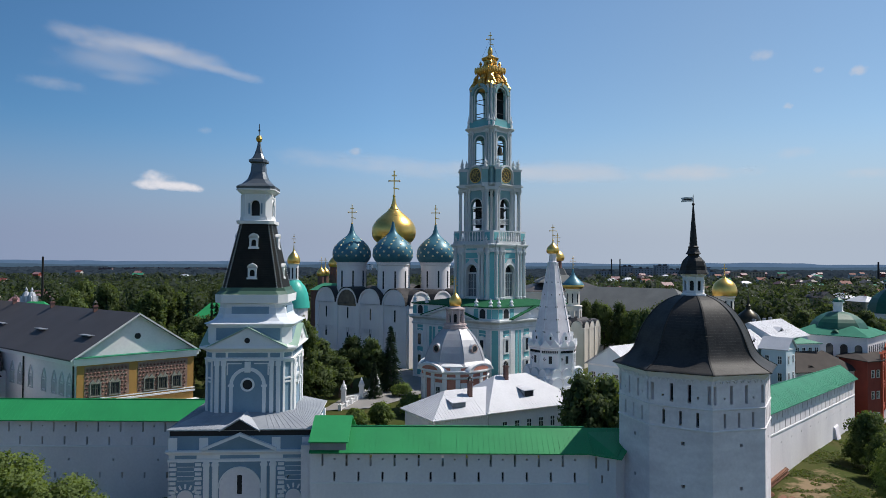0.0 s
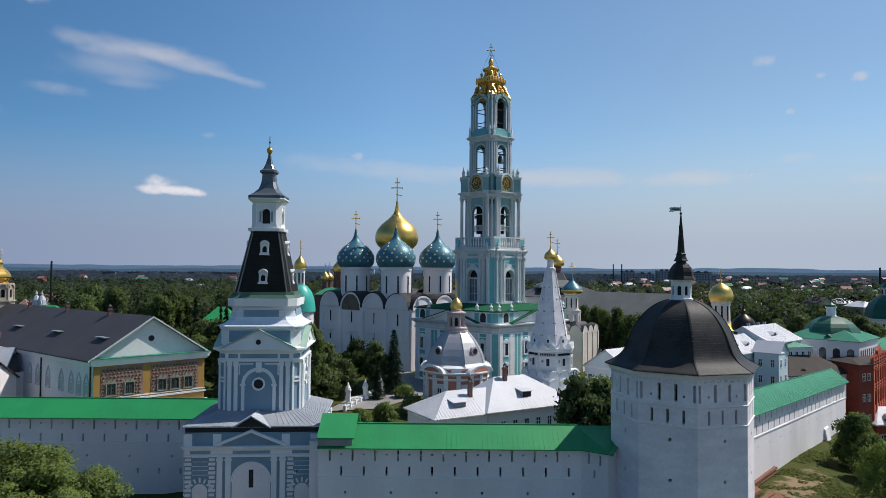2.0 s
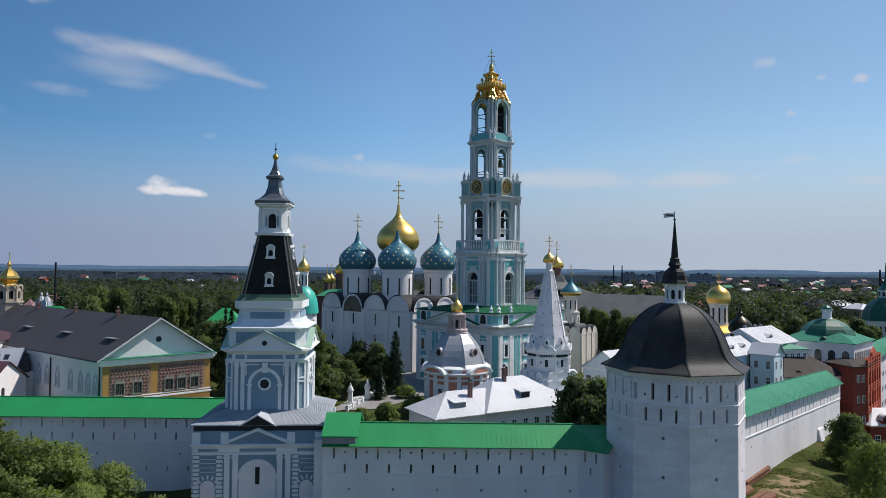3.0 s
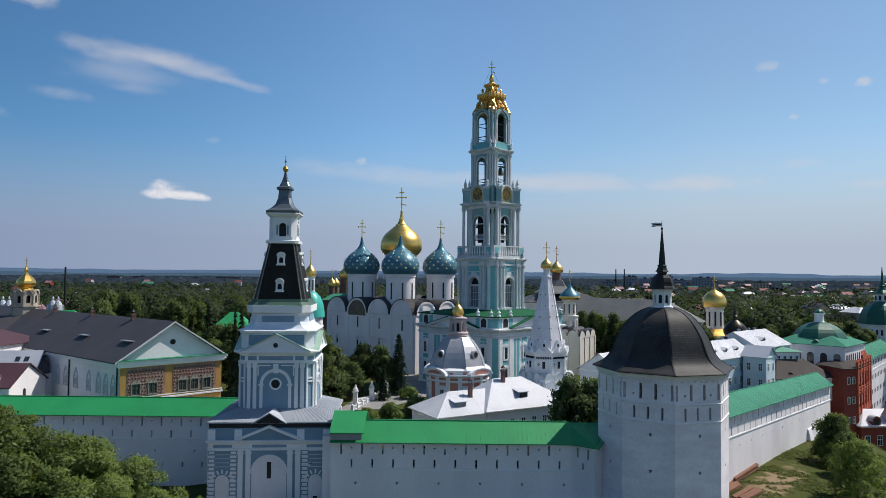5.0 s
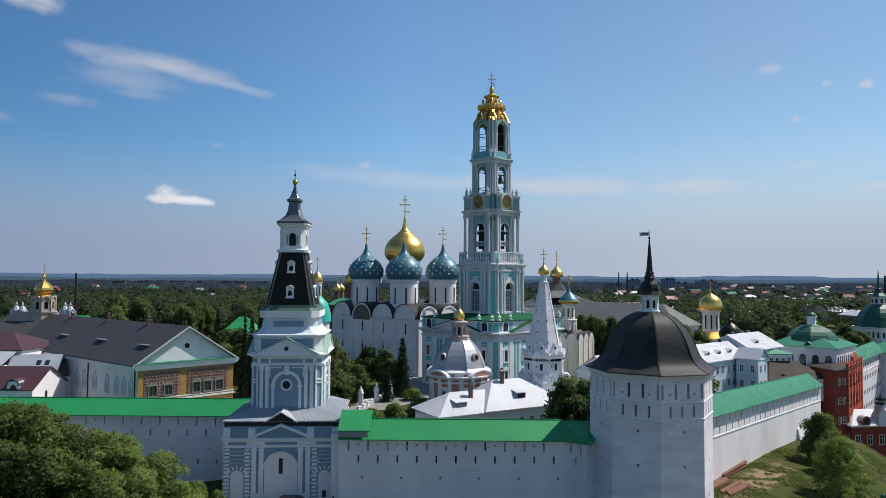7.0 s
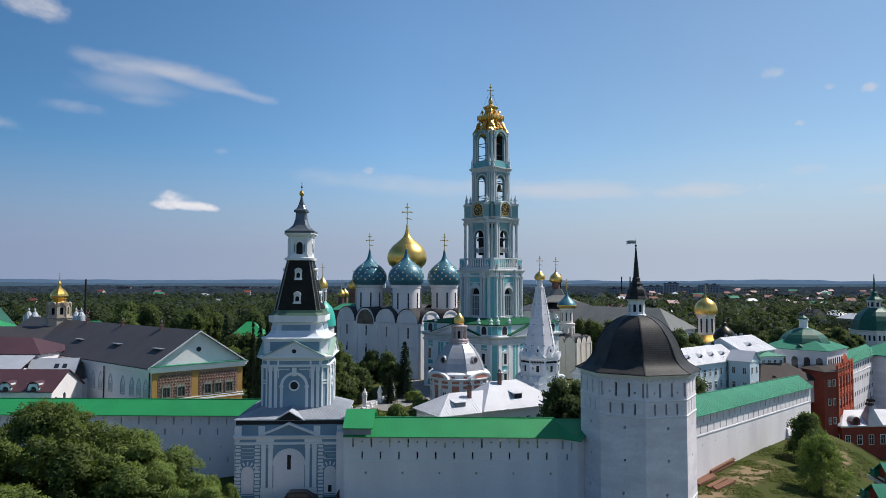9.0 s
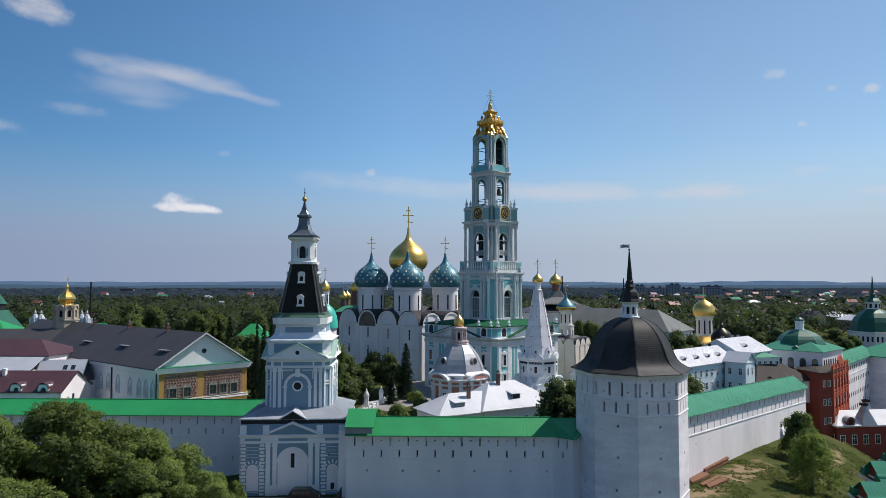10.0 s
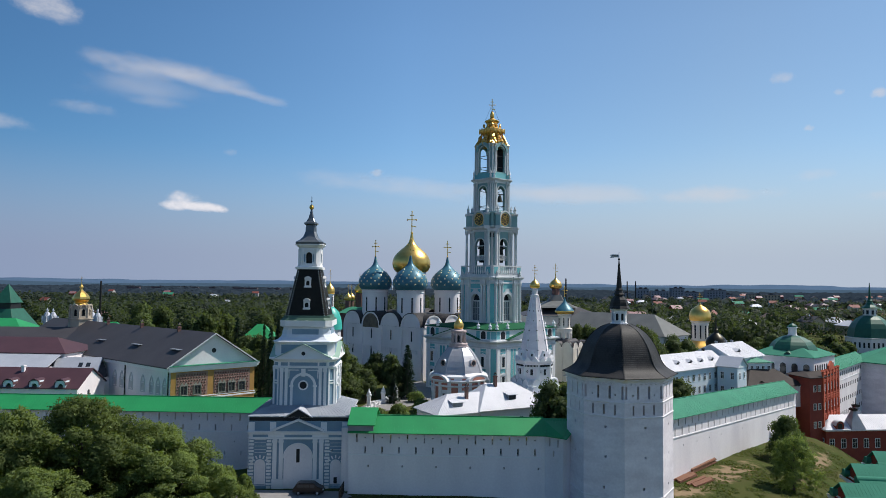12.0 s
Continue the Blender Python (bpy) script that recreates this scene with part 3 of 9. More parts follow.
    F = faces4(h)
    D = [pose(0, 0, 0, 0, 0, 45 + 90 * i) @ pose(0, -(2 * h - c) / math.sqrt(2), 0) for i in range(4)]
    bm = bmesh.new()
    for f in F:
        for x in (-3.72, -2.9, 2.9, 3.72):
            box(bm, x - 0.24, x + 0.24, -0.22, 0, 9.4, 15.4, f)
            box(bm, x - 0.32, x + 0.32, -0.28, 0, 15.4, 16.0, f)
        arch_band(bm, f @ pose(0, 0, 0), 3.6, 13.0, 0.42, -0.16, 0)
        for x in (-2.0, 2.0):
            box(bm, x - 0.21, x + 0.21, -0.16, 0, 9.4, 13.0, f)
        box(bm, -4.05, 4.05, -0.12, 0, 8.9, 9.4, f)
        box(bm, -0.35, 0.35, -0.3, 0, 14.6, 15.9, f)
        for x in (-2.0, 2.0):
            box(bm, x - 0.34, x + 0.34, -0.26, 0, 12.85, 13.1, f)
        for x in (-3.31, 3.31):
            box(bm, x - 0.75, x + 0.75, -0.3, 0, 9.35, 9.6, f)
        for s in (-1, 1):
            prism(bm, [(s * 2.55, 15.75), (s * 0.75, 15.75), (s * 0.75, 15.6), (s * 2.4, 15.6), (s * 2.4, 14.3), (s * 2.55, 14.2)], -0.1, 0, f)
    for f in D:
        for x in (-0.56, 0.56):
            box(bm, x - 0.14, x + 0.14, -0.14, 0, 9.3, 16.0, f)
        for z in (9.3, 13.3, 13.75, 15.8):
            box(bm, -0.7, 0.7, -0.15, 0, z, z + 0.2, f)
    split("pilaster", bm, TRIM, t)
    bm = bmesh.new()
    for f in F:
        m = f @ pose(0, -0.02, 13.1, 90, 0, 0)
        loft(bm, [ring(r, z, 20) for r, z in ((0.62, 0), (0.62, 0.2), (0.85, 0.2), (0.85, 0))], m, False)
    split("round_window_frame", bm, TRIM, t)
    bm = bmesh.new()
    for f in F:
        lathe(bm, [(0.62, 0), (0.62, 0.06)], 20, 0, f @ pose(0, 0, 13.1, 90, 0, 0))
    split("round_window", bm, DARK, t)
    bm = bmesh.new()
    stack(bm, [(h + 0.2, c, 16.0), (h + 0.25, c, 16.25), (h + 0.05, c, 16.3), (h + 0.05, c, 17.1), (h + 0.35, c, 17.3), (h + 0.75, c, 17.55), (h + 0.75, c, 17.75), (h - 0.1, c, 17.95)])
    part("middle_cornice", bm, TRIM, t)
    bm = bmesh.new()
    for f in F:
        for x0, x1 in ((-3.9, -2.7), (-2.4, 2.4), (2.7, 3.9)):
            box(bm, x0, x1, -0.08, -0.04, 16.42, 16.98, f)
    for f in D:
        box(bm, -0.55, 0.55, -0.08, -0.03, 16.42, 16.98, f)
    split("frieze_panel", bm, BLUE, t)
    bm = bmesh.new()
    for f in F:
        prism(bm, [(-4.7, 17.7), (0, 20.05), (4.7, 17.7)], -0.55, 1.0, f)
    split("tympanum", bm, TRIM, t)
    bm = bmesh.new()
    for f in F:
        pediment(bm, f, 9.9, 17.62, 2.5, -0.75, 1.2, 0.14)
    split("pediment_roof", bm, GREEN_PALE, t, "pale green sheet-metal pediment roof")
    bm = bmesh.new()
    for f in F:
        lathe(bm, [(0.34, 0), (0.34, 0.06)], 14, 0, f @ pose(0, -0.53, 18.55, 90, 0, 0))
    split("oculus", bm, DARK, t)
    bm = bmesh.new()
    stack(bm, [(h - 0.1, c, 17.8), (h - 0.1, c, 20.1), (h + 0.1, c, 20.2), (h + 0.1, c, 20.55)])
    part("attic", bm, TRIM, t)
    bm = bmesh.new()
    for f in F:
        for x in (-1, 1):
            prism(bm, [(x * 3.9, 20.0), (x * 3.9, 18.5), (x * 3.4, 18.5), (x * 0.4, 20.0)], 0.07, 0.3, f)
    split("attic_panel", bm, BLUE, t)
    bm = bmesh.new()
    stack(bm, [(h + 0.3, c, 20.5), (h + 0.25, c, 20.6), (h - 0.4, c, 20.85), (h - 0.85, c, 21.25), (h - 1.05, c, 21.7), (h - 1.12, c, 22.4)])
    part("flared_roof", bm, mat("blue_white_sheet", (0.68, 0.71, 0.75), (0.58, 0.62, 0.67), 0.65), t, "pale flared sheet-metal roof")
    bm = bmesh.new()
    for f in faces4(h - 1.12):
        box(bm, -2.3, 2.3, -0.1, 0.2, 21.7, 22.6, f)
    split("neck_panel", bm, BLUE, t)
    bm = bmesh.new()
    stack(bm, [(h - 1.22, c, 22.0), (h - 1.22, c, 22.9), (h - 0.75, c, 23.1), (h - 0.7, c, 24.1), (h - 1.0, c, 24.15)])
    part("neck", bm, TRIM, t)
    bm = bmesh.new()
    stack(bm, [(h - 0.72, c, 24.1), (h - 1.15, c, 24.55), (h - 1.3, 0.75, 24.95)])
    part("tent_skirt", bm, mat("dull_green_sheet", (0.06, 0.125, 0.09), (0.045, 0.10, 0.07), 0.55, bump=0.05), t, "dark green metal skirt")
    # tent
    b, e = 3.72, 2.0
    bm = bmesh.new()
    stack(bm, [(b, 0.55, 24.9), (e, 0.35, 33.2)])
    part("tent_roof", bm, BLACK, t, "black tiled tent roof")
    bm = bmesh.new()
    for q in range(4):
        m = pose(0, 0, 0, 0, 0, 90 * q)
        for s in (0, 1):
            p0 = Vector((b, -b + 0.55, 24.9)) if s else Vector((b - 0.55, -b, 24.9))
            p1 = Vector((e, -e + 0.35, 33.2)) if s else Vector((e - 0.35, -e, 33.2))
            for i in range(28):
                o = p0.lerp(p1, (i + 0.15) / 28)
                box(bm, o.x - 0.05, o.x + 0.05, o.y - 0.05, o.y + 0.05, o.z, o.z + 0.13, m)
    tagged(part("rib_beading", bm, TRIM, t, "white beaded ribs of the tent"), kind="stuff")
    for f, q in zip(faces4(0), range(4)):
        for z, k in ((26.1, 0.19), (29.95, 0.62)):
            hh = b + (e - b) * k
            m = pose(0, 0, 0, 0, 0, 90 * q) @ pose(0, -hh - 0.06, z)
            bm = bmesh.new()
            arch_wall(bm, m, 1.1, 1.5, 0.62, 0.28, 0.8, 0.9, 8)
            eyebrow = [(-0.62, 1.34), (-0.48, 1.48), (-0.3, 1.66), (0, 1.74), (0.3, 1.66), (0.48, 1.48), (0.62, 1.34), (0.62, 1.5), (0.5, 1.64), (0.32, 1.82), (0, 1.92), (-0.32, 1.82), (-0.5, 1.64), (-0.62, 1.5)]
            prism(bm, eyebrow, -0.14, 1.0, m)
            arch_slab(bm, m, 1.0, 1.3, 1.31, 0.0, 0.9, 8)
            prism(bm, [(-0.66, -0.1), (0.66, -0.1), (0.66, 0.12), (-0.66, 0.12)], -0.12, 0.5, m)
            d = part("dormer", bm, TRIM, t, "white dormer window")
            bm = bmesh.new()
            box(bm, -0.4, 0.4, 0.3, 0.36, 0.2, 1.3, m)
            part("pane", bm, DARK, d)
    # lantern
    bm = bmesh.new()
    k = 1.85
    stack(bm, [(2.35, 0.5, 33.1), (2.4, 0.5, 33.5), (2.0, 0.5, 33.6), (2.0, 0.5, 34.0)])
    stack(bm, [(1.8, 0.5, 36.9), (2.1, 0.5, 37.1), (2.3, 0.5, 37.35), (2.45, 0.5, 37.45), (2.45, 0.5, 37.6), (1.6, 0.4, 37.7)])
    for f in faces4(k):
        arch_wall(bm, f @ pose(0, 0, 33.6), 2.8, 3.5, 1.1, 0.55, 2.0, 0.4, 8)
        arch_band(bm, f @ pose(0, 0, 33.6), 1.1, 2.0, 0.16, -0.1, 0, 8)
        for x in (-1.1, 1.1):
            box(bm, x - 0.16, x + 0.16, -0.12, 0, 33.9, 36.9, f)
    for q in range(4):
        box(bm, -0.4, 0.4, -0.02, 0.3, 33.6, 37.0, pose(0, 0, 0, 0, 0, 45 + 90 * q) @ pose(0, -2.26, 0))
        box(bm, -0.5, 0.5, -0.06, 0.0, 34.1, 36.7, pose(0, 0, 0, 0, 0, 45 + 90 * q) @ pose(0, -2.28, 0))
    for f in faces4(k):
        box(bm, -0.75, 0.75, -0.14, 0, 34.0, 34.14, f)
        box(bm, -1.5, 1.5, -0.1, 0, 33.75, 33.9, f)
        box(bm, -0.8, 0.8, -0.12, 0, 36.55, 36.7, f)
    lan = part("lantern", bm, TRIM, t, "white arcaded lantern")
    bm = bmesh.new()
    for f in faces4(k):
        for x in (-0.78, 0.78):
            box(bm, x - 0.11, x + 0.11, -0.05, 0, 34.4, 35.8, f)
    split("lantern_panel", bm, BLUE, lan)
    # black filling that paints the lantern's inside as shaded
    bm = bmesh.new()
    stack(bm, [(1.25, 0.3, 33.7), (1.25, 0.3, 36.9)])
    part("lantern_core", bm, DARK, lan)
    bm = bmesh.new()
    rows = [(2.4, 0.5, 37.6), (2.45, 0.5, 37.95), (1.85, 0.5, 38.35), (1.25, 0.38, 39.0), (0.95, 0.3, 39.9), (0.85, 0.27, 40.9), (0.85, 0.27, 41.1), (1.15, 0.36, 41.25), (1.15, 0.36, 41.55), (0.8, 0.25, 41.75), (0.5, 0.16, 42.4), (0.25, 0.08, 43.3), (0.12, 0.04, 44.2)]
    stack(bm, rows)
    part("spire", bm, mat("slate_blue_sheet", (0.085, 0.105, 0.125), (0.14, 0.16, 0.18), 0.38, 0.35), t, "dark blue-grey flared spire")
    bm = bmesh.new()
    lathe(bm, [(0.02, 43.9), (0.3, 44.05), (0.43, 44.4), (0.3, 44.75), (0.04, 44.9)], 16)
    part("ball", bm, GOLD, t, "gilded ball", True)
    bm = bmesh.new()
    lathe(bm, [(0.05, 44.8), (0.05, 46.4)], 6)
    prism(bm, [(-0.18, 45.4), (0.18, 45.4), (0, 45.8)], -0.03, 0.03)
    part("finial", bm, IRON, t)
    return t


gate_tower()


# ---- octagonal corner tower ----
def fine_profile(p, k=3):
    """A rounder profile through the same points."""
    out = []
    for i in range(len(p) - 1):
        a, b, c, d = p[max(i - 1, 0)], p[i], p[i + 1], p[min(i + 2, len(p) - 1)]
        for j in range(k):
            t = j / k
            out.append(tuple(0.5 * (2 * b[q] + (c[q] - a[q]) * t + (2 * a[q] - 5 * b[q] + 4 * c[q] - d[q]) * t * t + (3 * b[q] - a[q] - 3 * c[q] + d[q]) * t ** 3) for q in (0, 1)))
    return out + [p[-1]]


def corner_tower():
    t = thing("octagonal_tower", "massive white octagonal corner tower with a dark helmet roof", "tower", at(28.5, 78.4, 0, 0))
    turn = radians(-97.5)
    n, k = 8, 1 / math.cos(math.pi / 8)
    R = 8.9

    def oct(r, z):
        return ring(r, z, 8, turn)
    body = 8.25
    bm = bmesh.new()
    side = 2 * body * math.sin(math.pi / 8)
    apo = body * math.cos(math.pi / 8)
    for i in range(8):
        m = pose(0, 0, 0, 0, 0, math.degrees(turn) + 22.5 + 45 * i + 90) @ pose(0, -apo, 0)
        rects = [(x - 0.17, x + 0.17, 13.8, 15.7) for x in (-2.85, -0.9, 0.9, 2.85)]
        rects += [(x - 0.14, x + 0.14, 11.4, 12.9) for x in (-1.7, 0.0, 1.7)]
        rects += [(0.1, 0.42, 9.4, 9.75), (-1.86, -1.64, 14.3, 14.52), (1.64, 1.86, 14.3, 14.52), (0.1, 0.42, 5.0, 5.35), (-0.16, 0.16, 0.4, 0.8)]
        slot_face(bm, m, -side / 2, side / 2, -7.5, 17.0, rects, 0.9)
    part("shaft", bm, WHITE_OLD, t, "white limewashed tower shaft with slits")
    # near-black lining painted in for the shade behind the tower slits
    bm = bmesh.new()
    loft(bm, [oct(body - 0.92, z) for z in (-7, 16.4)])
    part("dark_interior", bm, DARK, t)
    bm = bmesh.new()
    for z, d, hh in ((13.2, 0.1, 0.16), (11.0, 0.1, 0.18), (-1.0, 0.1, 0.25)):
        loft(bm, [oct(body + 0.001, z), oct(body + d, z + 0.05), oct(body + d, z + hh), oct(body + 0.001, z + hh + 0.05)], None, False)
    loft(bm, [oct(body + 0.01, 16.2), oct(body + 0.4, 16.7), oct(body + 0.4, 17.0)], None, False)
    split("string_course", bm, WHITE, t)
    bm = bmesh.new()
    for i in range(8):
        m = pose(0, 0, 0, 0, 0, math.degrees(turn) + 22.5 + 45 * i + 90) @ pose(0, -apo, 0)
        for j in range(7):
            arch_band(bm, m @ pose(-2.5 + j * 0.83, 0, 0), 0.55, 15.95, 0.12, -0.14, 0, 5)
    tagged(part("arcature", bm, WHITE, t, "row of small blind arches"), kind="stuff")
    # helmet roof
    prof = fine_profile([(R, 16.85), (R, 17.0), (8.0, 17.45), (7.2, 18.0), (6.65, 18.7), (6.3, 19.5), (6.0, 20.3), (5.6, 21.2), (5.05, 22.1), (4.35, 23.0), (3.5, 23.75), (2.6, 24.3), (1.7, 24.65)])
    bm = bmesh.new()
    for i in range(8):
        a, b = turn + math.pi / 4 * i, turn + math.pi / 4 * (i + 1)
        grid = [[bm.verts.new((r * (math.cos(a) * (1 - k) + math.cos(b) * k), r * (math.sin(a) * (1 - k) + math.sin(b) * k), z)) for k in (0, 0.5, 1)] for r, z in prof]
        for lo, hi in zip(grid, grid[1:]):
            for k in (0, 1):
                bm.faces.new((lo[k], lo[k + 1], hi[k + 1], hi[k]))
    split("roof_facet", bm, SHINGLE, t, "dark shingled facet of the helmet roof", True, False)
    bm = bmesh.new()
    for i in range(8):
        a = turn + math.pi / 4 * i
        pts = [(Vector((r * math.cos(a), r * math.sin(a), z)), r) for r, z in prof]
        tang = Vector((-math.sin(a), math.cos(a), 0)) * 0.09
        out = Vector((math.cos(a), math.sin(a), 0.4)) * 0.05
        loft(bm, [[p - tang - out, p + tang - out, p + tang + out, p - tang + out] for p, r in pts])
    split("hip_ridge", bm, SHINGLE, t)
    bm = bmesh.new()
    loft(bm, [ring(1.4, 24.5, 8, turn), ring(1.4, 24.8, 8, turn), ring(1.2, 24.85, 8, turn), ring(1.2, 25.05, 8, turn)])
    loft(bm, [ring(1.2, 26.75, 8, turn), ring(1.35, 26.85, 8, turn), ring(1.5, 27.1, 8, turn), ring(1.5, 27.2, 8, turn)])
    ap = 1.2 * math.cos(math.pi / 8)
    for i in range(8):
        m = pose(0, 0, 0, 0, 0, math.degrees(turn) + 22.5 + 45 * i + 90) @ pose(0, -ap, 25.0)
        arch_wall(bm, m, 0.918, 1.8, 0.46, 0.2, 1.1, 0.2, 6)
    lan = tagged(part("lantern", bm, TRIM, t, "small white arcaded lantern"), kind="stuff")
    # near-black core added for the shade within the small lantern
    bm = bmesh.new()
    loft(bm, [ring(0.86, 24.9, 8, turn), ring(0.86, 26.9, 8, turn)])
    part("lantern_core", bm, DARK, lan)
    bm = bmesh.new()
    lathe(bm, [(1.72, 27.05), (1.66, 27.2), (1.48, 27.5), (1.4, 28.0), (1.22, 28.5), (0.88, 28.9), (0.62, 29.1), (0.62, 29.25), (0.86, 29.35), (0.7, 29.55), (0.55, 29.95), (0.6, 30.15), (0.45, 30.25), (0.38, 31.3), (0.24, 32.9), (0.12, 34.4), (0.07, 34.9)], 8, turn)
    lathe(bm, [(0.05, 34.8), (0.16, 34.95), (0.16, 35.05), (0.05, 35.2), (0.03, 36.1)], 8)
    part("spire", bm, SHINGLE, t, "slender dark spire")
    return t


corner_tower()
wv = thing("weather_vane", "dark metal swallow-tailed weather vane on the tower spire", "weather vane", at(28.5, 78.4, 35.3, 8))
vb = bmesh.new()
prism(vb, [(0, 0), (-0.7, 0.0), (-0.95, -0.06), (-1.5, -0.1), (-1.36, 0.16), (-1.5, 0.4), (-0.95, 0.5), (-0.7, 0.48), (0, 0.48)], -0.03, 0.03)
flag = part("flag", vb, TRIM_GREY, wv)
part("flag_cutout", boxes((-1.2, -0.2, -0.035, 0.035, 0.16, 0.32)), IRON, flag, "dark pierced strip")


# ---- bell tower ----
def urn(bm, m, h=2.2, r=0.4):
    lathe(bm, [(r, 0), (r, 0.25 * h), (r * 0.4, 0.3 * h), (r * 0.9, 0.45 * h), (r, 0.55 * h), (r * 0.5, 0.68 * h), (r * 0.3, 0.8 * h), (r * 0.15, h)], 8, 0, m)


def bell_tower():
    t = thing("bell_tower", "tall five-tier turquoise and white baroque bell tower with gilded crown", "bell tower", at(11.7, 173.7, 0, 45))

    def cornice(name, rows, label=""):
        bm = bmesh.new()
        stack(bm, rows)
        return part(name, bm, TRIM_GREY, t, label)

    def diag(h, c):
        return [pose(0, 0, 0, 0, 0, 45 + 90 * i) @ pose(0, -(2 * h - c) / math.sqrt(2), 0) for i in range(4)]

    def column(bm, m, z0, z1, r):
        lathe(bm, [(r * 1.4, z0), (r * 1.4, z0 + r), (r, z0 + 1.3 * r), (r * 0.86, z1 - 2.2 * r), (r * 1.2, z1 - 1.5 * r), (r * 1.5, z1 - 0.5 * r), (r * 1.5, z1)], 10, 0, m)
    # base
    h, c = 14.1, 1.3
    bm = bmesh.new()
    stack(bm, [(h, c, -0.5), (h, c, 13.6)])
    part("base_storey", bm, TRIM, t, "white rusticated base storey with turquoise panels")
    course, strip = bmesh.new(), bmesh.new()
    bays = (-10.3, -3.0, 3.0, 10.3)
    for f in faces4(h):
        for x in (-12.2, -8.4, 8.4, 12.2):
            for k in range(15):
                box(course, x - 0.55, x + 0.55, -0.2, 0, 0.1 + k * 0.88, 0.89 + k * 0.88, f)
        for x in (-6.6, 6.6, -5.4, 5.4):
            box(strip, x - 0.42, x + 0.42, -0.06, 0, 0.6, 12.9, f)
        for x in bays:
            for z0, z1 in ((0.8, 2.2), (6.6, 7.7), (11.7, 12.2), (12.4, 13.1)):
                box(strip, x - 0.95, x + 0.95, -0.06, 0, z0, z1, f)
    for f in diag(h, c):
        box(strip, -0.72, 0.72, -0.06, 0, 0.3, 13.2, f)
    split("rusticated_block", course, TRIM, t)
    split("wall_panel", strip, TEAL, t, "turquoise stucco panel")
    bm = bmesh.new()
    for f in faces4(h):
        for x in bays:
            for z in (3.0, 8.2):
                box(bm, x - 0.85, x + 0.85, -0.24, 0, z - 0.4, z + 3.0, f)
                prism(bm, [(x - 1.05, z + 3.0), (x - 0.5, z + 3.55), (x, z + 3.7), (x + 0.5, z + 3.55), (x + 1.05, z + 3.0)], -0.34, 0, f)
    split("window_surround", bm, TRIM, t)
    for f in faces4(h):
        for x in bays:
            for z in (3.0, 8.2):
                bm = boxes((x - 0.48, x + 0.48, -0.28, -0.2, z, z + 2.7, f))
                part("window", bm, GLASS, t)
    cornice("base_cornice", [(h + 0.3, c, 13.3), (h + 0.3, c, 13.7), (h + 0.1, c, 13.8), (h + 0.1, c, 14.5), (h + 0.5, c, 14.8), (h + 0.9, c, 15.1), (h + 0.9, c, 15.4), (h + 0.1, c, 15.5)])
    bm = bmesh.new()
    for f in faces4(h):
        pediment(bm, f, 17.4, 15.3, 2.5, -1.0, 0.4, 0.4)
    split("base_pediment", bm, TRIM, t)
    bm = bmesh.new()
    stack(bm, [(h, c, 15.4), (h, c, 18.3)])
    part("base_attic", bm, TRIM, t)
    bm = bmesh.new()
    dk = bmesh.new()
    for f in faces4(h):
        for x in (-10.3, 10.3):
            arch_slab(dk, f @ pose(x, 0, 0), 1.7, 15.8, 17.1, -0.06, 0, 8)
        for x in (-12.3, -8.3, 8.3, 12.3):
            box(bm, x - 0.65, x + 0.65, -0.05, 0, 15.8, 17.9, f)
    for f in diag(h, c):
        box(bm, -0.7, 0.7, -0.05, 0, 15.8, 17.9, f)
    split("attic_panel", bm, TEAL, t)
    split("attic_opening", dk, DARK, t)
    bm = bmesh.new()
    stack(bm, [(h + 0.4, c, 18.2), (h + 0.4, c, 18.45), (6.8, 0.5, 19.6)])
    for f in faces4(h):
        for x in (-1, 1):
            prism(bm, [(0, 18.2), (x * 9.3, 15.52), (x * 9.3, 15.68), (0, 18.38)], -1.2, 1, f)
    split("base_roof", bm, mat("deep_green_sheet", (0.020, 0.115, 0.052), (0.015, 0.085, 0.040), 0.8, bump=0.05, spec=0.08), t, "dark green sheet roof over the base")
    bm = bmesh.new()
    for f in faces4(h + 0.1):
        for x in (-12.6, -8.2, 8.2, 12.6):
            urn(bm, f @ pose(x, 0.3, 18.3), 2.1, 0.5)
    split("urn", bm, TRIM, t, "row of white stone urns")

    def tier(z0, z1, h, c, ow, sill, spring, th, cols, wall, corner, r):
        """An open tier: four arched faces, cut corners, engaged columns."""
        bm = bmesh.new()
        for f in faces4(h):
            arch_wall(bm, f @ pose(0, 0, z0), 2 * (h - c), z1 - z0, ow, sill, spring, th, 12)
        w = c * math.sqrt(2)
        for f in diag(h, c):
            box(bm, -w / 2, w / 2, 0, th, z0, z1, f)
        stack(bm, [(h - 0.1, c, z0 - 0.2), (h - 0.1, c, z0 + 0.05)])
        stack(bm, [(h - 0.1, c, z1 - 0.35), (h - 0.1, c, z1)])
        body = part("tier_wall", bm, wall, t)
        bm = bmesh.new()
        for f in faces4(h):
            arch_band(bm, f @ pose(0, 0, z0), ow, spring, 0.3, -0.16, 0.0)
            for s in (-1, 1):
                box(bm, s * ow / 2 - (0.3 if s < 0 else 0), s * ow / 2 + (0.3 if s > 0 else 0), -0.16, 0, z0 + sill, z0 + spring, f)
            for x in cols:
                column(bm, f @ pose(x, -r * 0.6, 0), z0, z1, r)
                column(bm, f @ pose(-x, -r * 0.6, 0), z0, z1, r)
        for f in diag(h, c) if corner else ():
            column(bm, f @ pose(0, -r * 0.6, 0), z0, z1, r)
        split("column", bm, TRIM_GREY, t, "white engaged columns")
        return body

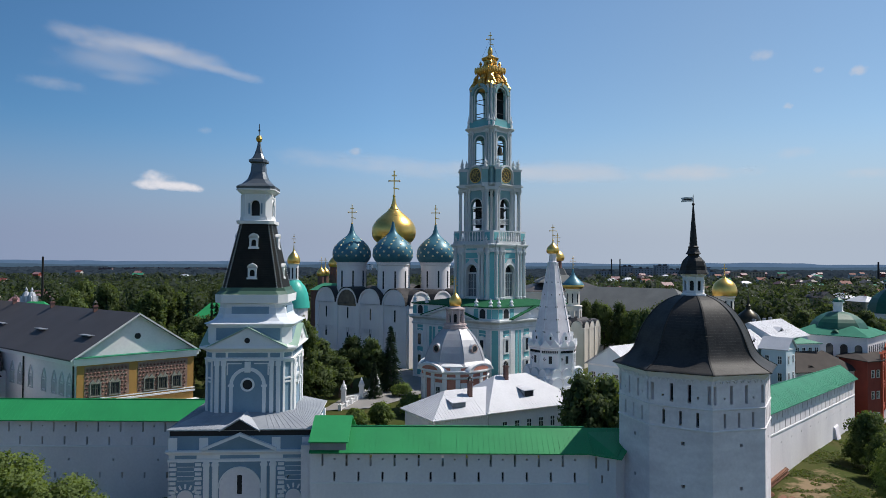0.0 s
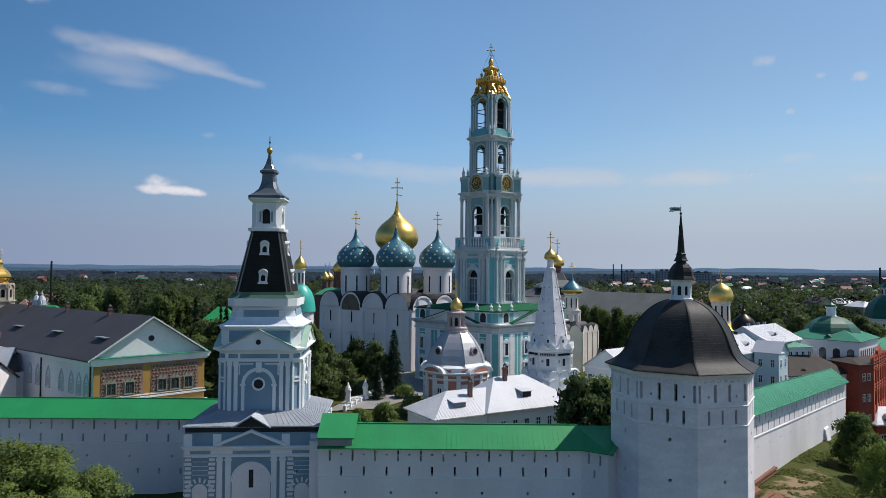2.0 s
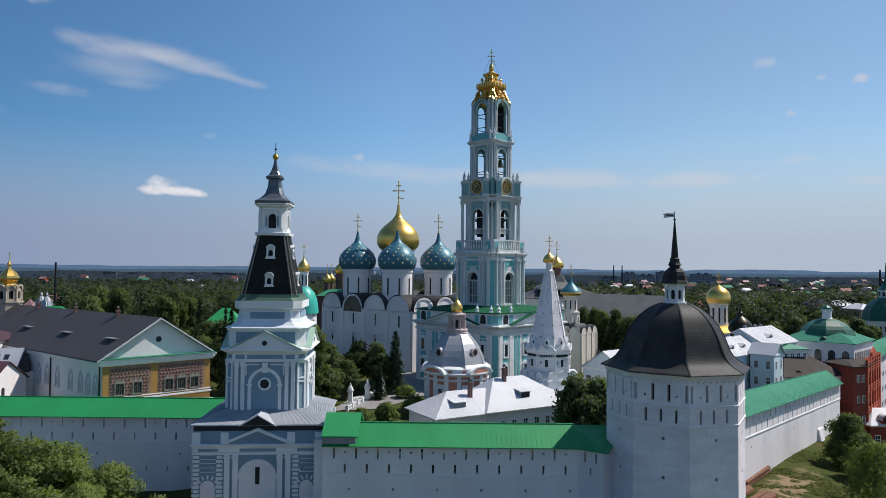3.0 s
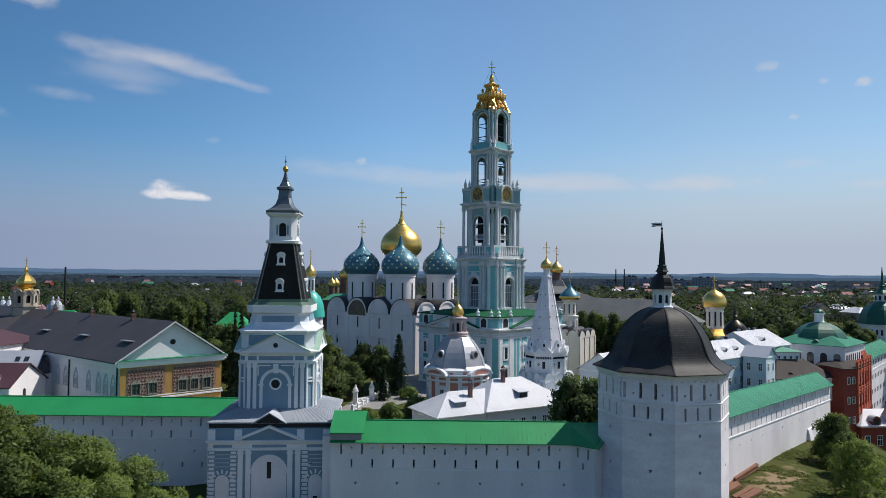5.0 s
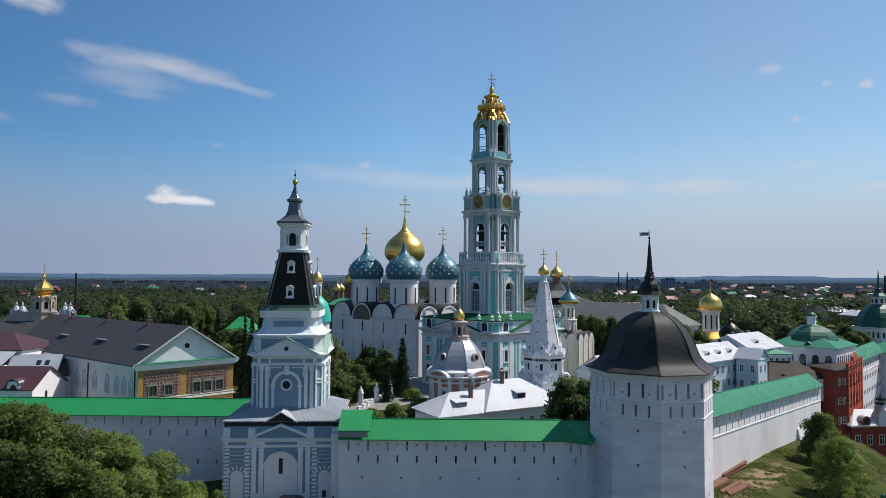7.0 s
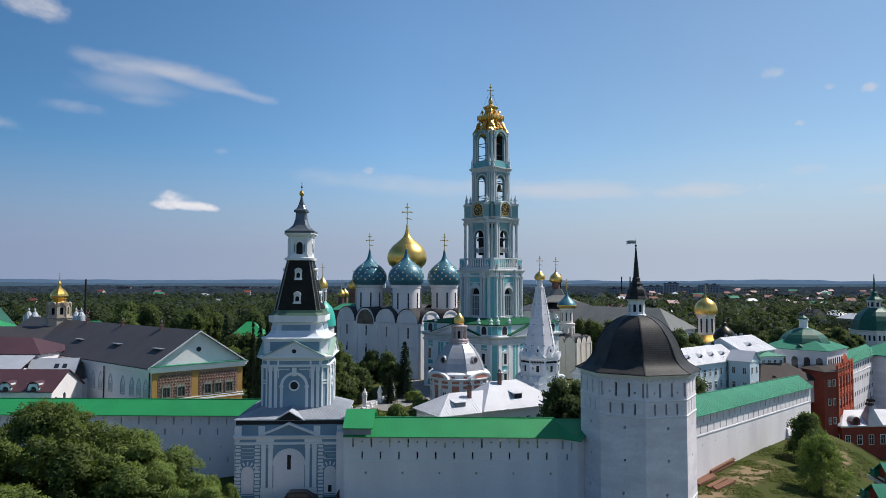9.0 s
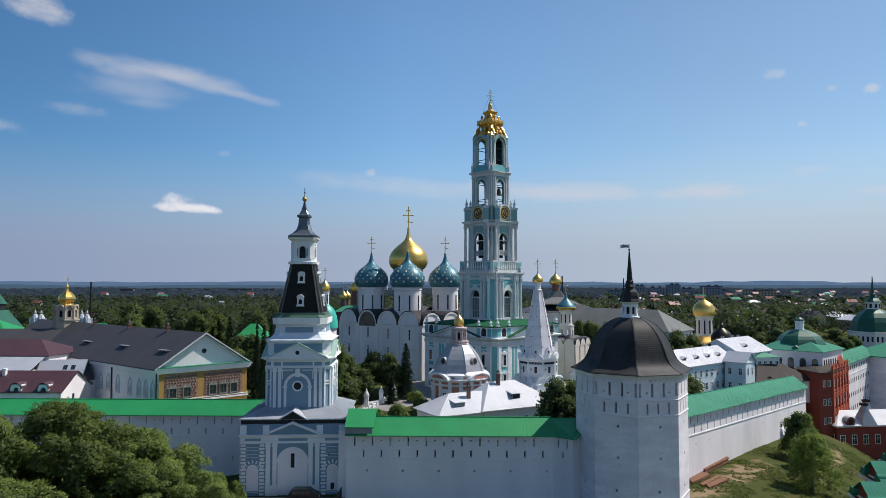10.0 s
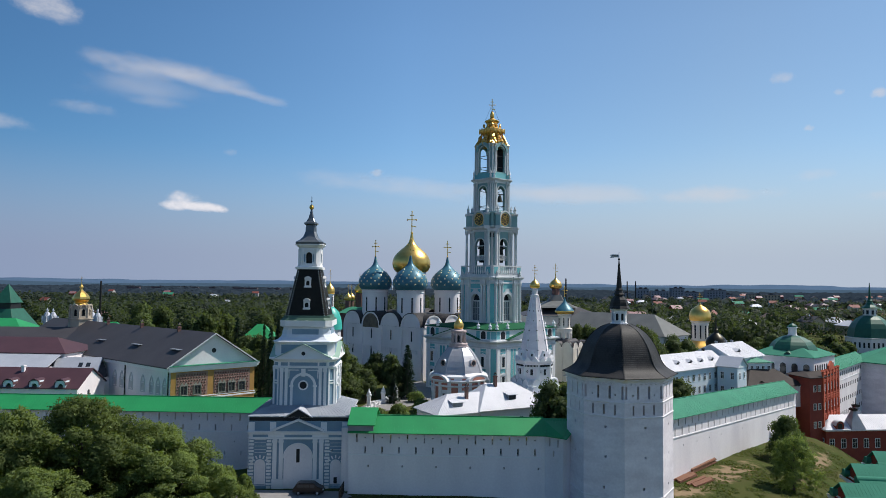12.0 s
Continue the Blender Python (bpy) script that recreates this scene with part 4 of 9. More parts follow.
    def breaks(h, groups, z0, z1):
        """Pieces of the cornice that step forward over the columns."""
        bm = bmesh.new()
        k = z1 - z0
        for f in faces4(h):
            for a, b in groups:
                for s in (-1, 1):
                    x0, x1 = sorted((s * a, s * b))
                    loft(bm, [[(x0 - e, -d, z), (x1 + e, -d, z), (x1 + e, 0, z), (x0 - e, 0, z)] for e, d, z in ((0, 0.55, z0), (0, 0.55, z0 + k * 0.2), (-0.06, 0.48, z0 + k * 0.24), (-0.06, 0.48, z0 + k * 0.55), (0.2, 0.72, z0 + k * 0.7), (0.42, 1.0, z0 + k * 0.85), (0.42, 1.0, z1))], f)
        split("cornice_break", bm, TRIM_GREY, t)
    # second tier
    tier(19.6, 31.2, 6.6, 0.9, 3.6, 0.6, 6.6, 1.2, (2.7, 3.7, 5.3), TRIM_GREY, False, 0.42)
    bm = bmesh.new()
    for f in diag(6.6, 0.9):
        box(bm, -0.55, 0.55, -0.05, 0, 19.8, 31.0, f)
    for f in faces4(6.6):
        for x in (-4.5, 4.5):
            box(bm, x - 0.3, x + 0.3, -0.05, 0, 20.0, 31.0, f)
        box(bm, -2.0, 2.0, -0.05, 0, 29.6, 30.9, f)
        for s in (-1, 1):
            prism(bm, [(s * 1.0, 28.9), (s * 2.0, 28.2), (s * 2.0, 29.4), (s * 0.8, 29.4)], -0.05, 0, f)
    split("wall_panel", bm, TEAL, t, "turquoise stucco panel")
    # near-black core added in place of the shade behind the arches
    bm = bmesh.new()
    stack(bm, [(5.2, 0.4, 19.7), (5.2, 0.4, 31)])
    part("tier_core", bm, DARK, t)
    bm = bmesh.new()
    for f in faces4(6.6):
        box(bm, -1.8, 1.8, 0.62, 0.85, 25.7, 26.1, f)
        for x in (-0.9, 0.0, 0.9):
            box(bm, x - 0.05, x + 0.05, 0.74, 0.85, 20.2, 25.7, f)
        for z in (22.0, 23.9):
            box(bm, -1.8, 1.8, 0.75, 0.85, z, z + 0.1, f)
    split("window_bar", bm, TRIM_GREY, t, weld=False)
    bm = bmesh.new()
    for f in faces4(6.6):
        box(bm, -1.8, 1.8, 0.88, 0.94, 20.2, 25.7, f)
    split("window_pane", bm, mat("mottled_grey_glazing", (0.15, 0.17, 0.19), (0.09, 0.105, 0.12), 0.3, scale=0.8, bump=0), t)
    breaks(6.6, ((2.15, 4.2), (4.8, 5.75)), 31.0, 33.0)
    bm = bmesh.new()
    for f in faces4(6.6):
        box(bm, -1.7, 1.7, -0.1, -0.04, 31.55, 31.95, f)
    split("frieze_panel", bm, TEAL, t)
    cornice("second_cornice", [(6.8, 0.5, 31.0), (6.8, 0.5, 31.4), (6.65, 0.5, 31.5), (6.65, 0.5, 32.0), (6.95, 0.5, 32.4), (7.15, 0.5, 32.7), (7.15, 0.5, 33.0), (6.7, 0.5, 33.1), (6.7, 0.5, 33.7)])

    def rail(z, hgt, h, c, n, gap):
        bm = bmesh.new()
        w = h - c
        for f in faces4(h):
            for i in range(n):
                x = -w + gap + (2 * w - 2 * gap) * i / (n - 1)
                lathe(bm, [(0.12, z), (0.2, z + hgt * 0.35), (0.09, z + hgt * 0.7), (0.14, z + hgt)], 6, 0, f @ pose(x, 0.3, 0))
        split("baluster", bm, TRIM, t)
        bm = bmesh.new()
        for f in faces4(h):
            box(bm, -w, w, 0.1, 0.5, z + hgt, z + hgt + 0.3, f)
            for x in (-w + 1.1, w - 1.1):
                box(bm, x - 1.1, x + 1.1, 0.05, 0.55, z - 0.1, z + hgt, f)
        for f in diag(h, c):
            box(bm, -c * 0.71, c * 0.71, 0.1, 0.5, z - 0.1, z + hgt + 0.3, f)
        split("balustrade", bm, TRIM_GREY, t)
        bm, vase = bmesh.new(), bmesh.new()
        for f in faces4(h):
            for x in (-w + 1.1, w - 1.1):
                box(bm, x - 0.8, x + 0.8, 0.0, 0.05, z + 0.2, z + hgt - 0.2, f)
                urn(vase, f @ pose(x, -0.35, z - 0.5), 2.0, 0.36)
        split("pedestal_panel", bm, TEAL, t)
        split("vase", vase, TRIM_GREY, t)
    rail(33.7, 2.3, 6.65, 0.5, 9, 2.6)
    # third tier
    tier(34.0, 46.4, 4.9, 1.4, 3.7, 2.0, 8.4, 0.8, (2.4, 3.2), TEAL_PALE, True, 0.36)
    # black core and slab added so the belfry looks shaded inside
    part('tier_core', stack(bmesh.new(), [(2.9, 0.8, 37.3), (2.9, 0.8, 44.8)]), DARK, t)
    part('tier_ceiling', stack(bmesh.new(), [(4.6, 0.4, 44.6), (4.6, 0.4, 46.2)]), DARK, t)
    bm = bmesh.new()
    for q in range(4):
        for x in (-1.15, 1.15):
            m = pose(0, 0, 0, 0, 0, 90 * q) @ pose(0, 0, 0, 0, 0, 45) @ pose(x, -7.35, 0)
            column(bm, m, 34.4, 46.4, 0.42)
        box(bm, -1.7, 1.7, -7.85, -5.8, 46.2, 47.0, pose(0, 0, 0, 0, 0, 90 * q + 45))
        box(bm, -1.7, 1.7, -7.85, -5.8, 33.6, 34.4, pose(0, 0, 0, 0, 0, 90 * q + 45))
    split("free_column", bm, TRIM_GREY, t, "paired white free-standing columns")
    bm = bmesh.new()
    for f in faces4(4.9):
        box(bm, -1.8, 1.8, 0.2, 0.42, 42.0, 42.25, f)
        box(bm, -1.8, 1.8, 0.2, 0.36, 39.1, 39.3, f)
        box(bm, -1.8, 1.8, 0.2, 0.36, 37.9, 38.05, f)
        for i in range(9):
            box(bm, -1.66 + i * 0.4, -1.54 + i * 0.4, 0.22, 0.34, 38.05, 39.1, f)
    tagged(part("belfry_rail", bm, TRIM_GREY, t, "pale railing and beam across the belfry arches"), kind="stuff")
    breaks(4.9, ((2.0, 3.55),), 46.3, 47.8)
    cornice("third_cornice", [(5.3, 0.4, 46.3), (5.3, 0.4, 46.9), (5.7, 0.4, 47.2), (6.15, 0.4, 47.5), (6.15, 0.4, 47.8), (5.3, 0.4, 47.9)])
    # clock storey
    bm = bmesh.new()
    stack(bm, [(5.15, 0.4, 47.8), (5.15, 0.4, 51.6), (5.4, 0.4, 51.8), (5.4, 0.4, 52.1), (4.0, 0.4, 52.3)])
    part("clock_storey", bm, TEAL_PALE, t, "turquoise clock storey")
    bm = bmesh.new()
    for q in range(4):
        for x in (-1.6, 1.6):
            box(bm, x - 0.8, x + 0.8, -7.75, -5.6, 47.0, 47.9, pose(0, 0, 0, 0, 0, 90 * q + 45))
            box(bm, x - 0.8, x + 0.8, -7.75, -5.6, 51.1, 51.4, pose(0, 0, 0, 0, 0, 90 * q + 45))
            box(bm, x - 0.92, x + 0.92, -7.88, -5.6, 51.4, 51.7, pose(0, 0, 0, 0, 0, 90 * q + 45))
            urn(bm, pose(0, 0, 0, 0, 0, 90 * q + 45) @ pose(x, -7.0, 51.7), 2.6, 0.4)
        for x in (-3.3, 3.3):
            box(bm, x - 0.45, x + 0.45, -5.4, -5.1, 47.9, 51.9, pose(0, 0, 0, 0, 0, 90 * q))
            urn(bm, pose(0, 0, 0, 0, 0, 90 * q) @ pose(x, -5.0, 52.0), 2.1, 0.34)
    split("clock_pier", bm, TRIM_GREY, t)
    bm = bmesh.new()
    for q in range(4):
        for x in (-1.6, 1.6):
            box(bm, x - 0.7, x + 0.7, -7.62, -5.6, 47.9, 51.1, pose(0, 0, 0, 0, 0, 90 * q + 45))
    split("pier_shaft", bm, TEAL_PALE, t)
    bm = bmesh.new()
    for f in faces4(5.15):
        arch_band(bm, f, 4.3, 50.0, 0.42, -0.62, 0.3, 16)
        for x in (-2.36, 2.36):
            box(bm, x - 0.21, x + 0.21, -0.62, 0.0, 48.0, 50.0, f)
    bmesh.ops.remove_doubles(bm, verts=bm.verts, dist=0.001)
    tagged(part("clock_hood", bm, TRIM_GREY, t, "round moulded hood over the clock"), kind="stuff")
    for f in faces4(5.15):
        m = f @ pose(0, -0.02, 50.0, 90, 0, 0)
        bm = bmesh.new()
        lathe(bm, [(1.75, 0), (1.75, 0.25)], 28, 0, m)
        dial = part("clock", bm, IRON, t, "black clock dial with gilt ring")
        bm = bmesh.new()
        loft(bm, [ring(r, z, 28) for r, z in ((1.68, 0.2), (1.68, 0.3), (1.82, 0.3), (1.85, 0.0))], m, False)
        part("dial_frame", bm, GOLD, dial)
        bm = bmesh.new()
        for i in range(12):
            box(bm, -0.05, 0.05, 1.15, 1.5, 0.25, 0.3, m @ pose(0, 0, 0, 0, 0, 30 * i))
        loft(bm, [ring(r, z, 28) for r, z in ((0.85, 0.25), (0.85, 0.3), (0.95, 0.3), (0.95, 0.25))], m, False)
        split("hour_mark", bm, GOLD, dial)
        bm = bmesh.new()
        box(bm, -0.08, 0.08, -0.3, 1.0, 0.31, 0.36, m @ pose(0, 0, 0, 0, 0, 55))
        box(bm, -0.06, 0.06, -0.3, 1.4, 0.37, 0.4, m @ pose(0, 0, 0, 0, 0, -25))
        split("clock_pointer", bm, GOLD, dial)
    # fourth and fifth tiers
    tier(51.6, 61.0, 3.8, 0.4, 3.3, 1.2, 6.8, 0.6, (2.35, 3.1), TEAL_PALE, True, 0.26)
    breaks(3.8, ((2.1, 3.3),), 60.9, 62.2)
    cornice("fourth_cornice", [(4.0, 0.4, 60.9), (4.0, 0.4, 61.3), (4.3, 0.4, 61.6), (4.6, 0.4, 61.9), (4.6, 0.4, 62.2), (4.0, 0.4, 62.3)])
    bm = bmesh.new()
    stack(bm, [(3.85, 0.4, 62.2), (3.85, 0.4, 63.9), (3.5, 0.4, 64.0)])
    part("fifth_plinth", bm, TEAL, t)
    bm = bmesh.new()
    for q in range(4):
        for x in (-0.9, 0.9):
            urn(bm, pose(0, 0, 0, 0, 0, 90 * q + 45) @ pose(x * 0.6, -5.4, 62.4), 3.0, 0.3)
    split("urn", bm, TRIM, t)
    tier(63.6, 72.6, 3.6, 0.4, 3.5, 0.7, 6.7, 0.55, (2.6,), TEAL_PALE, True, 0.26)
    # dark sheet added in the far arch so the right opening looks dark
    part("shutter_panel", boxes((-1.75, 0.9, 0.45, 0.6, 63.9, 72.0, pose(0, 0, 0, 0, 0, 90) @ pose(0, -3.6, 0))), IRON, t, "dark backing added in one arch to darken the opening before it")
    bm = bmesh.new()
    for f in faces4(3.6):
        arch_band(bm, f @ pose(0, 0, 0), 4.0, 70.5, 0.7, -0.55, 0.1, 14)
    split("arched_gable", bm, TEAL_PALE, t)
    # bells hung in the openings
    for z, hh, r in ((56.5, 2.3, 3.3), (40.6, 1.9, 3.9)):
        for q in range(1 if z > 50 else 4):
            m = pose(0, 0, 0, 0, 0, 90 * q) @ pose(0, -r, 0)
            bm = bmesh.new()
            lathe(bm, [(hh * 0.42, z - hh * 0.5), (hh * 0.38, z - hh * 0.4), (hh * 0.27, z - hh * 0.1), (hh * 0.22, z + hh * 0.2), (hh * 0.15, z + hh * 0.36), (0.05, z + hh * 0.42)], 16, 0, m)
            bell = part("bell", bm, BRONZE, t, "dark bronze bell", True)
            bm = bmesh.new()
            box(bm, -1.6, 1.6, -0.16, 0.16, z + hh * 0.42, z + hh * 0.42 + 0.34, m)
            part("bell_beam", bm, IRON, bell)
    for hgt, hx in ((65.6, 3.3), (69.0, 3.3), (54.0, 3.5), (58.9, 3.5)):
        bm = bmesh.new()
        for q in range(4):
            box(bm, -1.6, 1.6, -0.1, 0.1, hgt, hgt + 0.16, pose(0, 0, 0, 0, 0, 90 * q) @ pose(0, -hx, 0))
        split("cross_bar", bm, IRON, t)
    # crown
    bm = bmesh.new()
    stack(bm, [(3.4, 0.5, 72.2), (2.9, 0.5, 73.1), (2.4, 0.5, 74.0), (2.05, 0.4, 74.8), (2.0, 0.4, 75.4), (2.2, 0.5, 75.9), (2.6, 0.5, 76.3), (2.75, 0.5, 76.8), (2.85, 0.5, 77.0), (2.85, 0.5, 77.5), (2.4, 0.5, 77.65), (1.6, 0.4, 78.0), (1.4, 0.4, 78.7), (1.35, 0.4, 79.5), (1.7, 0.5, 79.9), (1.75, 0.5, 80.3), (1.0, 0.3, 80.7), (0.45, 0.15, 81.2)])
    lathe(bm, [(0.4, 81.0), (0.62, 81.5), (0.68, 82.1), (0.42, 82.9), (0.15, 83.4)], 12)
    for q in range(8):
        m = pose(0, 0, 0, 0, 0, 45 * q)
        rr = -4.5 if q % 2 else -3.7
        # leafy scrolls hanging over the gables and the corners
        for x, dr, z, k in ((0, 0, 72.3 if q % 2 else 73.2, 1.0), (-0.8, 0.3, 73.0, 0.7), (0.8, 0.3, 73.0, 0.7), (0, 0.95, 74.5, 0.95), (-0.55, 0.6, 73.9, 0.6), (0.55, 0.6, 73.9, 0.6), (0.4, 1.3, 75.4, 0.5), (-0.4, 1.3, 75.4, 0.5), (0, 2.1 if q % 2 else 1.9, 78.6, 0.55)):
            lathe(bm, [(0.1, z - 0.9 * k), (0.62 * k, z - 0.5 * k), (0.5 * k, z), (0.78 * k, z + 0.35 * k), (0.5 * k, z + 0.85 * k), (0.15, z + 1.3 * k)], 7, q * 0.7, m, x, rr + dr)
    for q in range(4):
        for i in range(9):
            lathe(bm, [(0.05, 76.2), (0.2, 76.5), (0.26, 77.0), (0.22, 77.5), (0.05, 77.8)], 6, 0, pose(0, 0, 0, 0, 0, 90 * q), -2.4 + 0.6 * i, -2.85)
    part("crown", bm, mat("worn_gilding", (0.90, 0.57, 0.16), (0.70, 0.42, 0.12), 0.40, 1.0, scale=1.2, fine=5, bump=0.2, amount=0.6), t, "gilded bowl-shaped crown with scrolls", True)
    cross(t, pose(0, 0, 82.3, 0, 0, -45), 4.6)
    bm = bmesh.new()
    for q in range(4):
        a, b = Vector((0, 0, 85.3)), Vector((3.3 * math.cos(q * math.pi / 2 + 0.78), 3.3 * math.sin(q * math.pi / 2 + 0.78), 77.6))
        loft(bm, [[p + Vector(o) for o in ((0.03, 0, 0), (-0.02, 0.03, 0), (-0.02, -0.03, 0))] for p in (a, b)])
    split("stay_wire", bm, IRON, t)
    return t


bell_tower()


# ---- cathedral ----
def drum(bm, r, z0, z1, n, m, slit=0.35):
    lathe(bm, [(r * 1.06, z0), (r * 1.06, z0 + 0.4), (r, z0 + 0.5), (r, z1 - 1.0), (r * 1.05, z1 - 0.9), (r * 1.05, z1 - 0.6), (r * 1.02, z1 - 0.5), (r * 1.08, z1)], 24, 0, m)


def star(bm, m, s):
    pts = []
    for i in range(16):
        a = math.pi * i / 8
        q = s if i % 2 == 0 else s * 0.5
        pts.append((q * math.cos(a), q * math.sin(a), 0))
    loft(bm, [pts, [(x * 0.7, y * 0.7, 0.06) for x, y, _ in pts]], m)


def starred(prof, parent_m, size):
    """Stars set on a dome in staggered rows."""
    bm = bmesh.new()
    for j in range(2, 8):
        (r0, z0), (r1, z1) = prof[j], prof[j + 1]
        r, z = (r0 + r1) / 2, (z0 + z1) / 2
        n = max(5, int(2 * math.pi * r / 2.6))
        tilt = math.degrees(math.atan2(r0 - r1, z1 - z0))
        for i in range(n):
            a = 360 * (i + 0.5 * (j % 2)) / n
            star(bm, parent_m @ pose(0, 0, 0, 0, 0, a) @ pose(r + 0.03, 0, z, 0, 90 - tilt, 0), size)
    return bm


def cathedral():
    t = thing("cathedral", "great white cathedral with blue starred domes round a gilded one", "cathedral", at(-9.4, 185, 0, -42))
    LX, LY, Z = 39.5, 36.0, 17.0
    bm = bmesh.new()
    box(bm, -LX, 0, 0, LY, -0.5, Z)
    part("body", bm, WHITE, t)
    sides = [(pose(-LX, 0, 0), LX, 4), (pose(0, 0, 0, 0, 0, 90), LY, 4), (pose(-LX, LY, 0, 0, 0, -90), LY, 4), (pose(0, LY, 0, 0, 0, 180), LX, 4)]
    bm = bmesh.new()
    dk = bmesh.new()
    for f, L, n in sides:
        w = L / n
        for i in range(n + 1):
            x = min(max(i * w, 0.8), L - 0.8)
            box(bm, x - 0.75, x + 0.75, -0.5, 0, -0.5, Z - 0.3, f)
        for i in range(n):
            arch_slab(bm, f @ pose((i + 0.5) * w, 0, 0), w - 1.0, Z - 1.6, Z - 0.6, -0.35, 3.2, 14)
            arch_band(bm, f @ pose((i + 0.5) * w, 0, 0), w - 1.5, Z - 0.6, 0.5, -0.6, -0.3, 14)
        for i in range(int(L / 0.9)):
            box(bm, i * 0.9 + 0.3, i * 0.9 + 0.6, -0.16, 0, 8.2, 9.6, f)
        for i in range(n):
            for z, hw, hh in ((6.6, 0.34, 2.9), (12.1, 0.27, 3.6)):
                x = (i + 0.5) * w
                box(dk, x - hw, x + hw, -0.06, 0.0, z, z + hh, f)
    split("pilaster", bm, WHITE, t, "white pilasters and round gables")
    split("slit_window", dk, GLASS, t)
    bm = bmesh.new()
    arch_slab(bm, sides[0][0] @ pose(1.5 * LX / 4, 0, 0), LX / 4 - 1.6, Z - 1.2, Z - 0.6, -0.42, -0.3, 14)
    part("fresco", bm, mat("darkened_fresco", (0.09, 0.075, 0.06), (0.19, 0.15, 0.11), 0.9, scale=0.9, fine=4, amount=0.6), t, "dark painted lunette under the round gable")
    bm = bmesh.new()
    loft(bm, [[(-LX + 1, 1, Z), (-1, 1, Z), (-1, LY - 1, Z), (-LX + 1, LY - 1, Z)], [(-LX + 10, 9, Z + 3.4), (-10, 9, Z + 3.4), (-10, LY - 9, Z + 3.4), (-LX + 10, LY - 9, Z + 3.4)]])
    part("roof", bm, CATHEDRAL_ROOF, t, "dark brown sheet roof")
    bm = bmesh.new()
    for f, L, n in sides:
        w = L / n
        for i in range(n):
            arch = arch_pts(w - 0.5, Z - 0.45, 12)
            loft(bm, [[(x + (i + 0.5) * w, y, z + 0.12) for x, z in arch] for y in (-0.7, 5.5)], f, False)
    split("gable_cover", bm, CATHEDRAL_ROOF, t)
    cx, cy, s = -20.9, 14.8, 9.0
    for dx, dy in ((s, -s), (-s, -s), (s, s), (-s, s)):
        m = pose(cx + dx, cy + dy, 0)
        bm = bmesh.new()
        drum(bm, 4.45, 17.5, 28.6, 12, m)
        dr = part("drum", bm, WHITE, t, "", True)
        bm = bmesh.new()
        for i in range(8):
            box(bm, -0.24, 0.24, -4.52, -4.35, 21.0, 26.0, m @ pose(0, 0, 0, 0, 0, 45 * i + 10))
        split("slit", bm, GLASS, dr)
        prof = onion(5.8, 28.4, 11.8, 0.79)
        bm = bmesh.new()
        lathe(bm, prof, 32, 0, m)
        dome = part("dome", bm, STARBLUE, t, "blue onion dome with gold stars", True)
        split("star", starred(prof, m, 0.42), STARGOLD, dome)
        cross(t, m @ pose(0, 0, 39.9, 0, 0, 42), 6.0)
    m = pose(cx, cy, 0)
    bm = bmesh.new()
    drum(bm, 5.0, 17.5, 35.0, 16, m)
    dr = part("drum", bm, WHITE, t, "", True)
    bm = bmesh.new()
    for i in range(8):
        box(bm, -0.35, 0.35, -5.07, -4.9, 23, 32, m @ pose(0, 0, 0, 0, 0, 45 * i))
    split("slit", bm, GLASS, dr)
    bm = bmesh.new()
    lathe(bm, onion(6.75, 34.8, 13.8, 0.80), 36, 0, m)
    part("dome", bm, GOLD, t, "gilded central onion dome", True)
    cross(t, m @ pose(0, 0, 48.3, 0, 0, 42), 8.0)


cathedral()


# ---- generic houses ----
def roof_gable(bm, x0, x1, y0, y1, z, rise, over=0.5, t=0.16, m=None):
    """A gable roof with its ridge along x."""
    ym = (y0 + y1) / 2
    sl = rise / (ym - y0)
    a, b = y0 - over, y1 + over
    za = z - over * sl
    pts = [(a, za), (ym, z + rise), (b, za), (b, za + t), (ym, z + rise + t), (a, za + t)]
    loft(bm, [[(x, y, zz) for y, zz in pts] for x in (x0 - over, x1 + over)], m)


def roof_hip(bm, x0, x1, y0, y1, z, rise, over=0.5, hip0=None, hip1=None, t=0.14, m=None):
    """A hip roof; hip0, hip1: how far the ridge is drawn in at either end."""
    w = (y1 - y0) / 2
    h0, h1 = (w if hip0 is None else hip0), (w if hip1 is None else hip1)
    ym = (y0 + y1) / 2
    x0, x1, y0, y1 = x0 - over, x1 + over, y0 - over, y1 + over
    lo = [(x0, y0, z - t), (x1, y0, z - t), (x1, y1, z - t), (x0, y1, z - t)]
    up = [(x, y, z) for x, y, _ in lo]
    top = [(x0 + h0, ym - 0.05, z + rise), (x1 - h1, ym - 0.05, z + rise), (x1 - h1, ym + 0.05, z + rise), (x0 + h0, ym + 0.05, z + rise)]
    loft(bm, [lo, up, top], m)


def window_parts(parent, poses, w, h, frame_mat=None, glass=None, arched=False, name="window"):
    """Windows that stand in the wall's face: a frame with a sunk pane and glazing bars."""
    fm = frame_mat or TRIM
    bm = bmesh.new()
    d = 0.12
    for x0, x1, z0, z1 in ((-w / 2 - d, -w / 2, -d, h + d), (w / 2, w / 2 + d, -d, h + d), (-w / 2, w / 2, h, h + d), (-w / 2, w / 2, -d, 0), (-0.03, 0.03, 0, h), (-w / 2, w / 2, h * 0.62, h * 0.62 + 0.06)):
        box(bm, x0, x1, -0.08, 0.02, z0, z1)
    made = each(name, bm, poses, fm, parent)
    bm = boxes((-w / 2, w / 2, -0.03, 0.0, 0, h))
    pane = part("pane", bm, glass or GLASS, made[0])
    for o in made[1:]:
        again(pane, Matrix(), o)
    return made


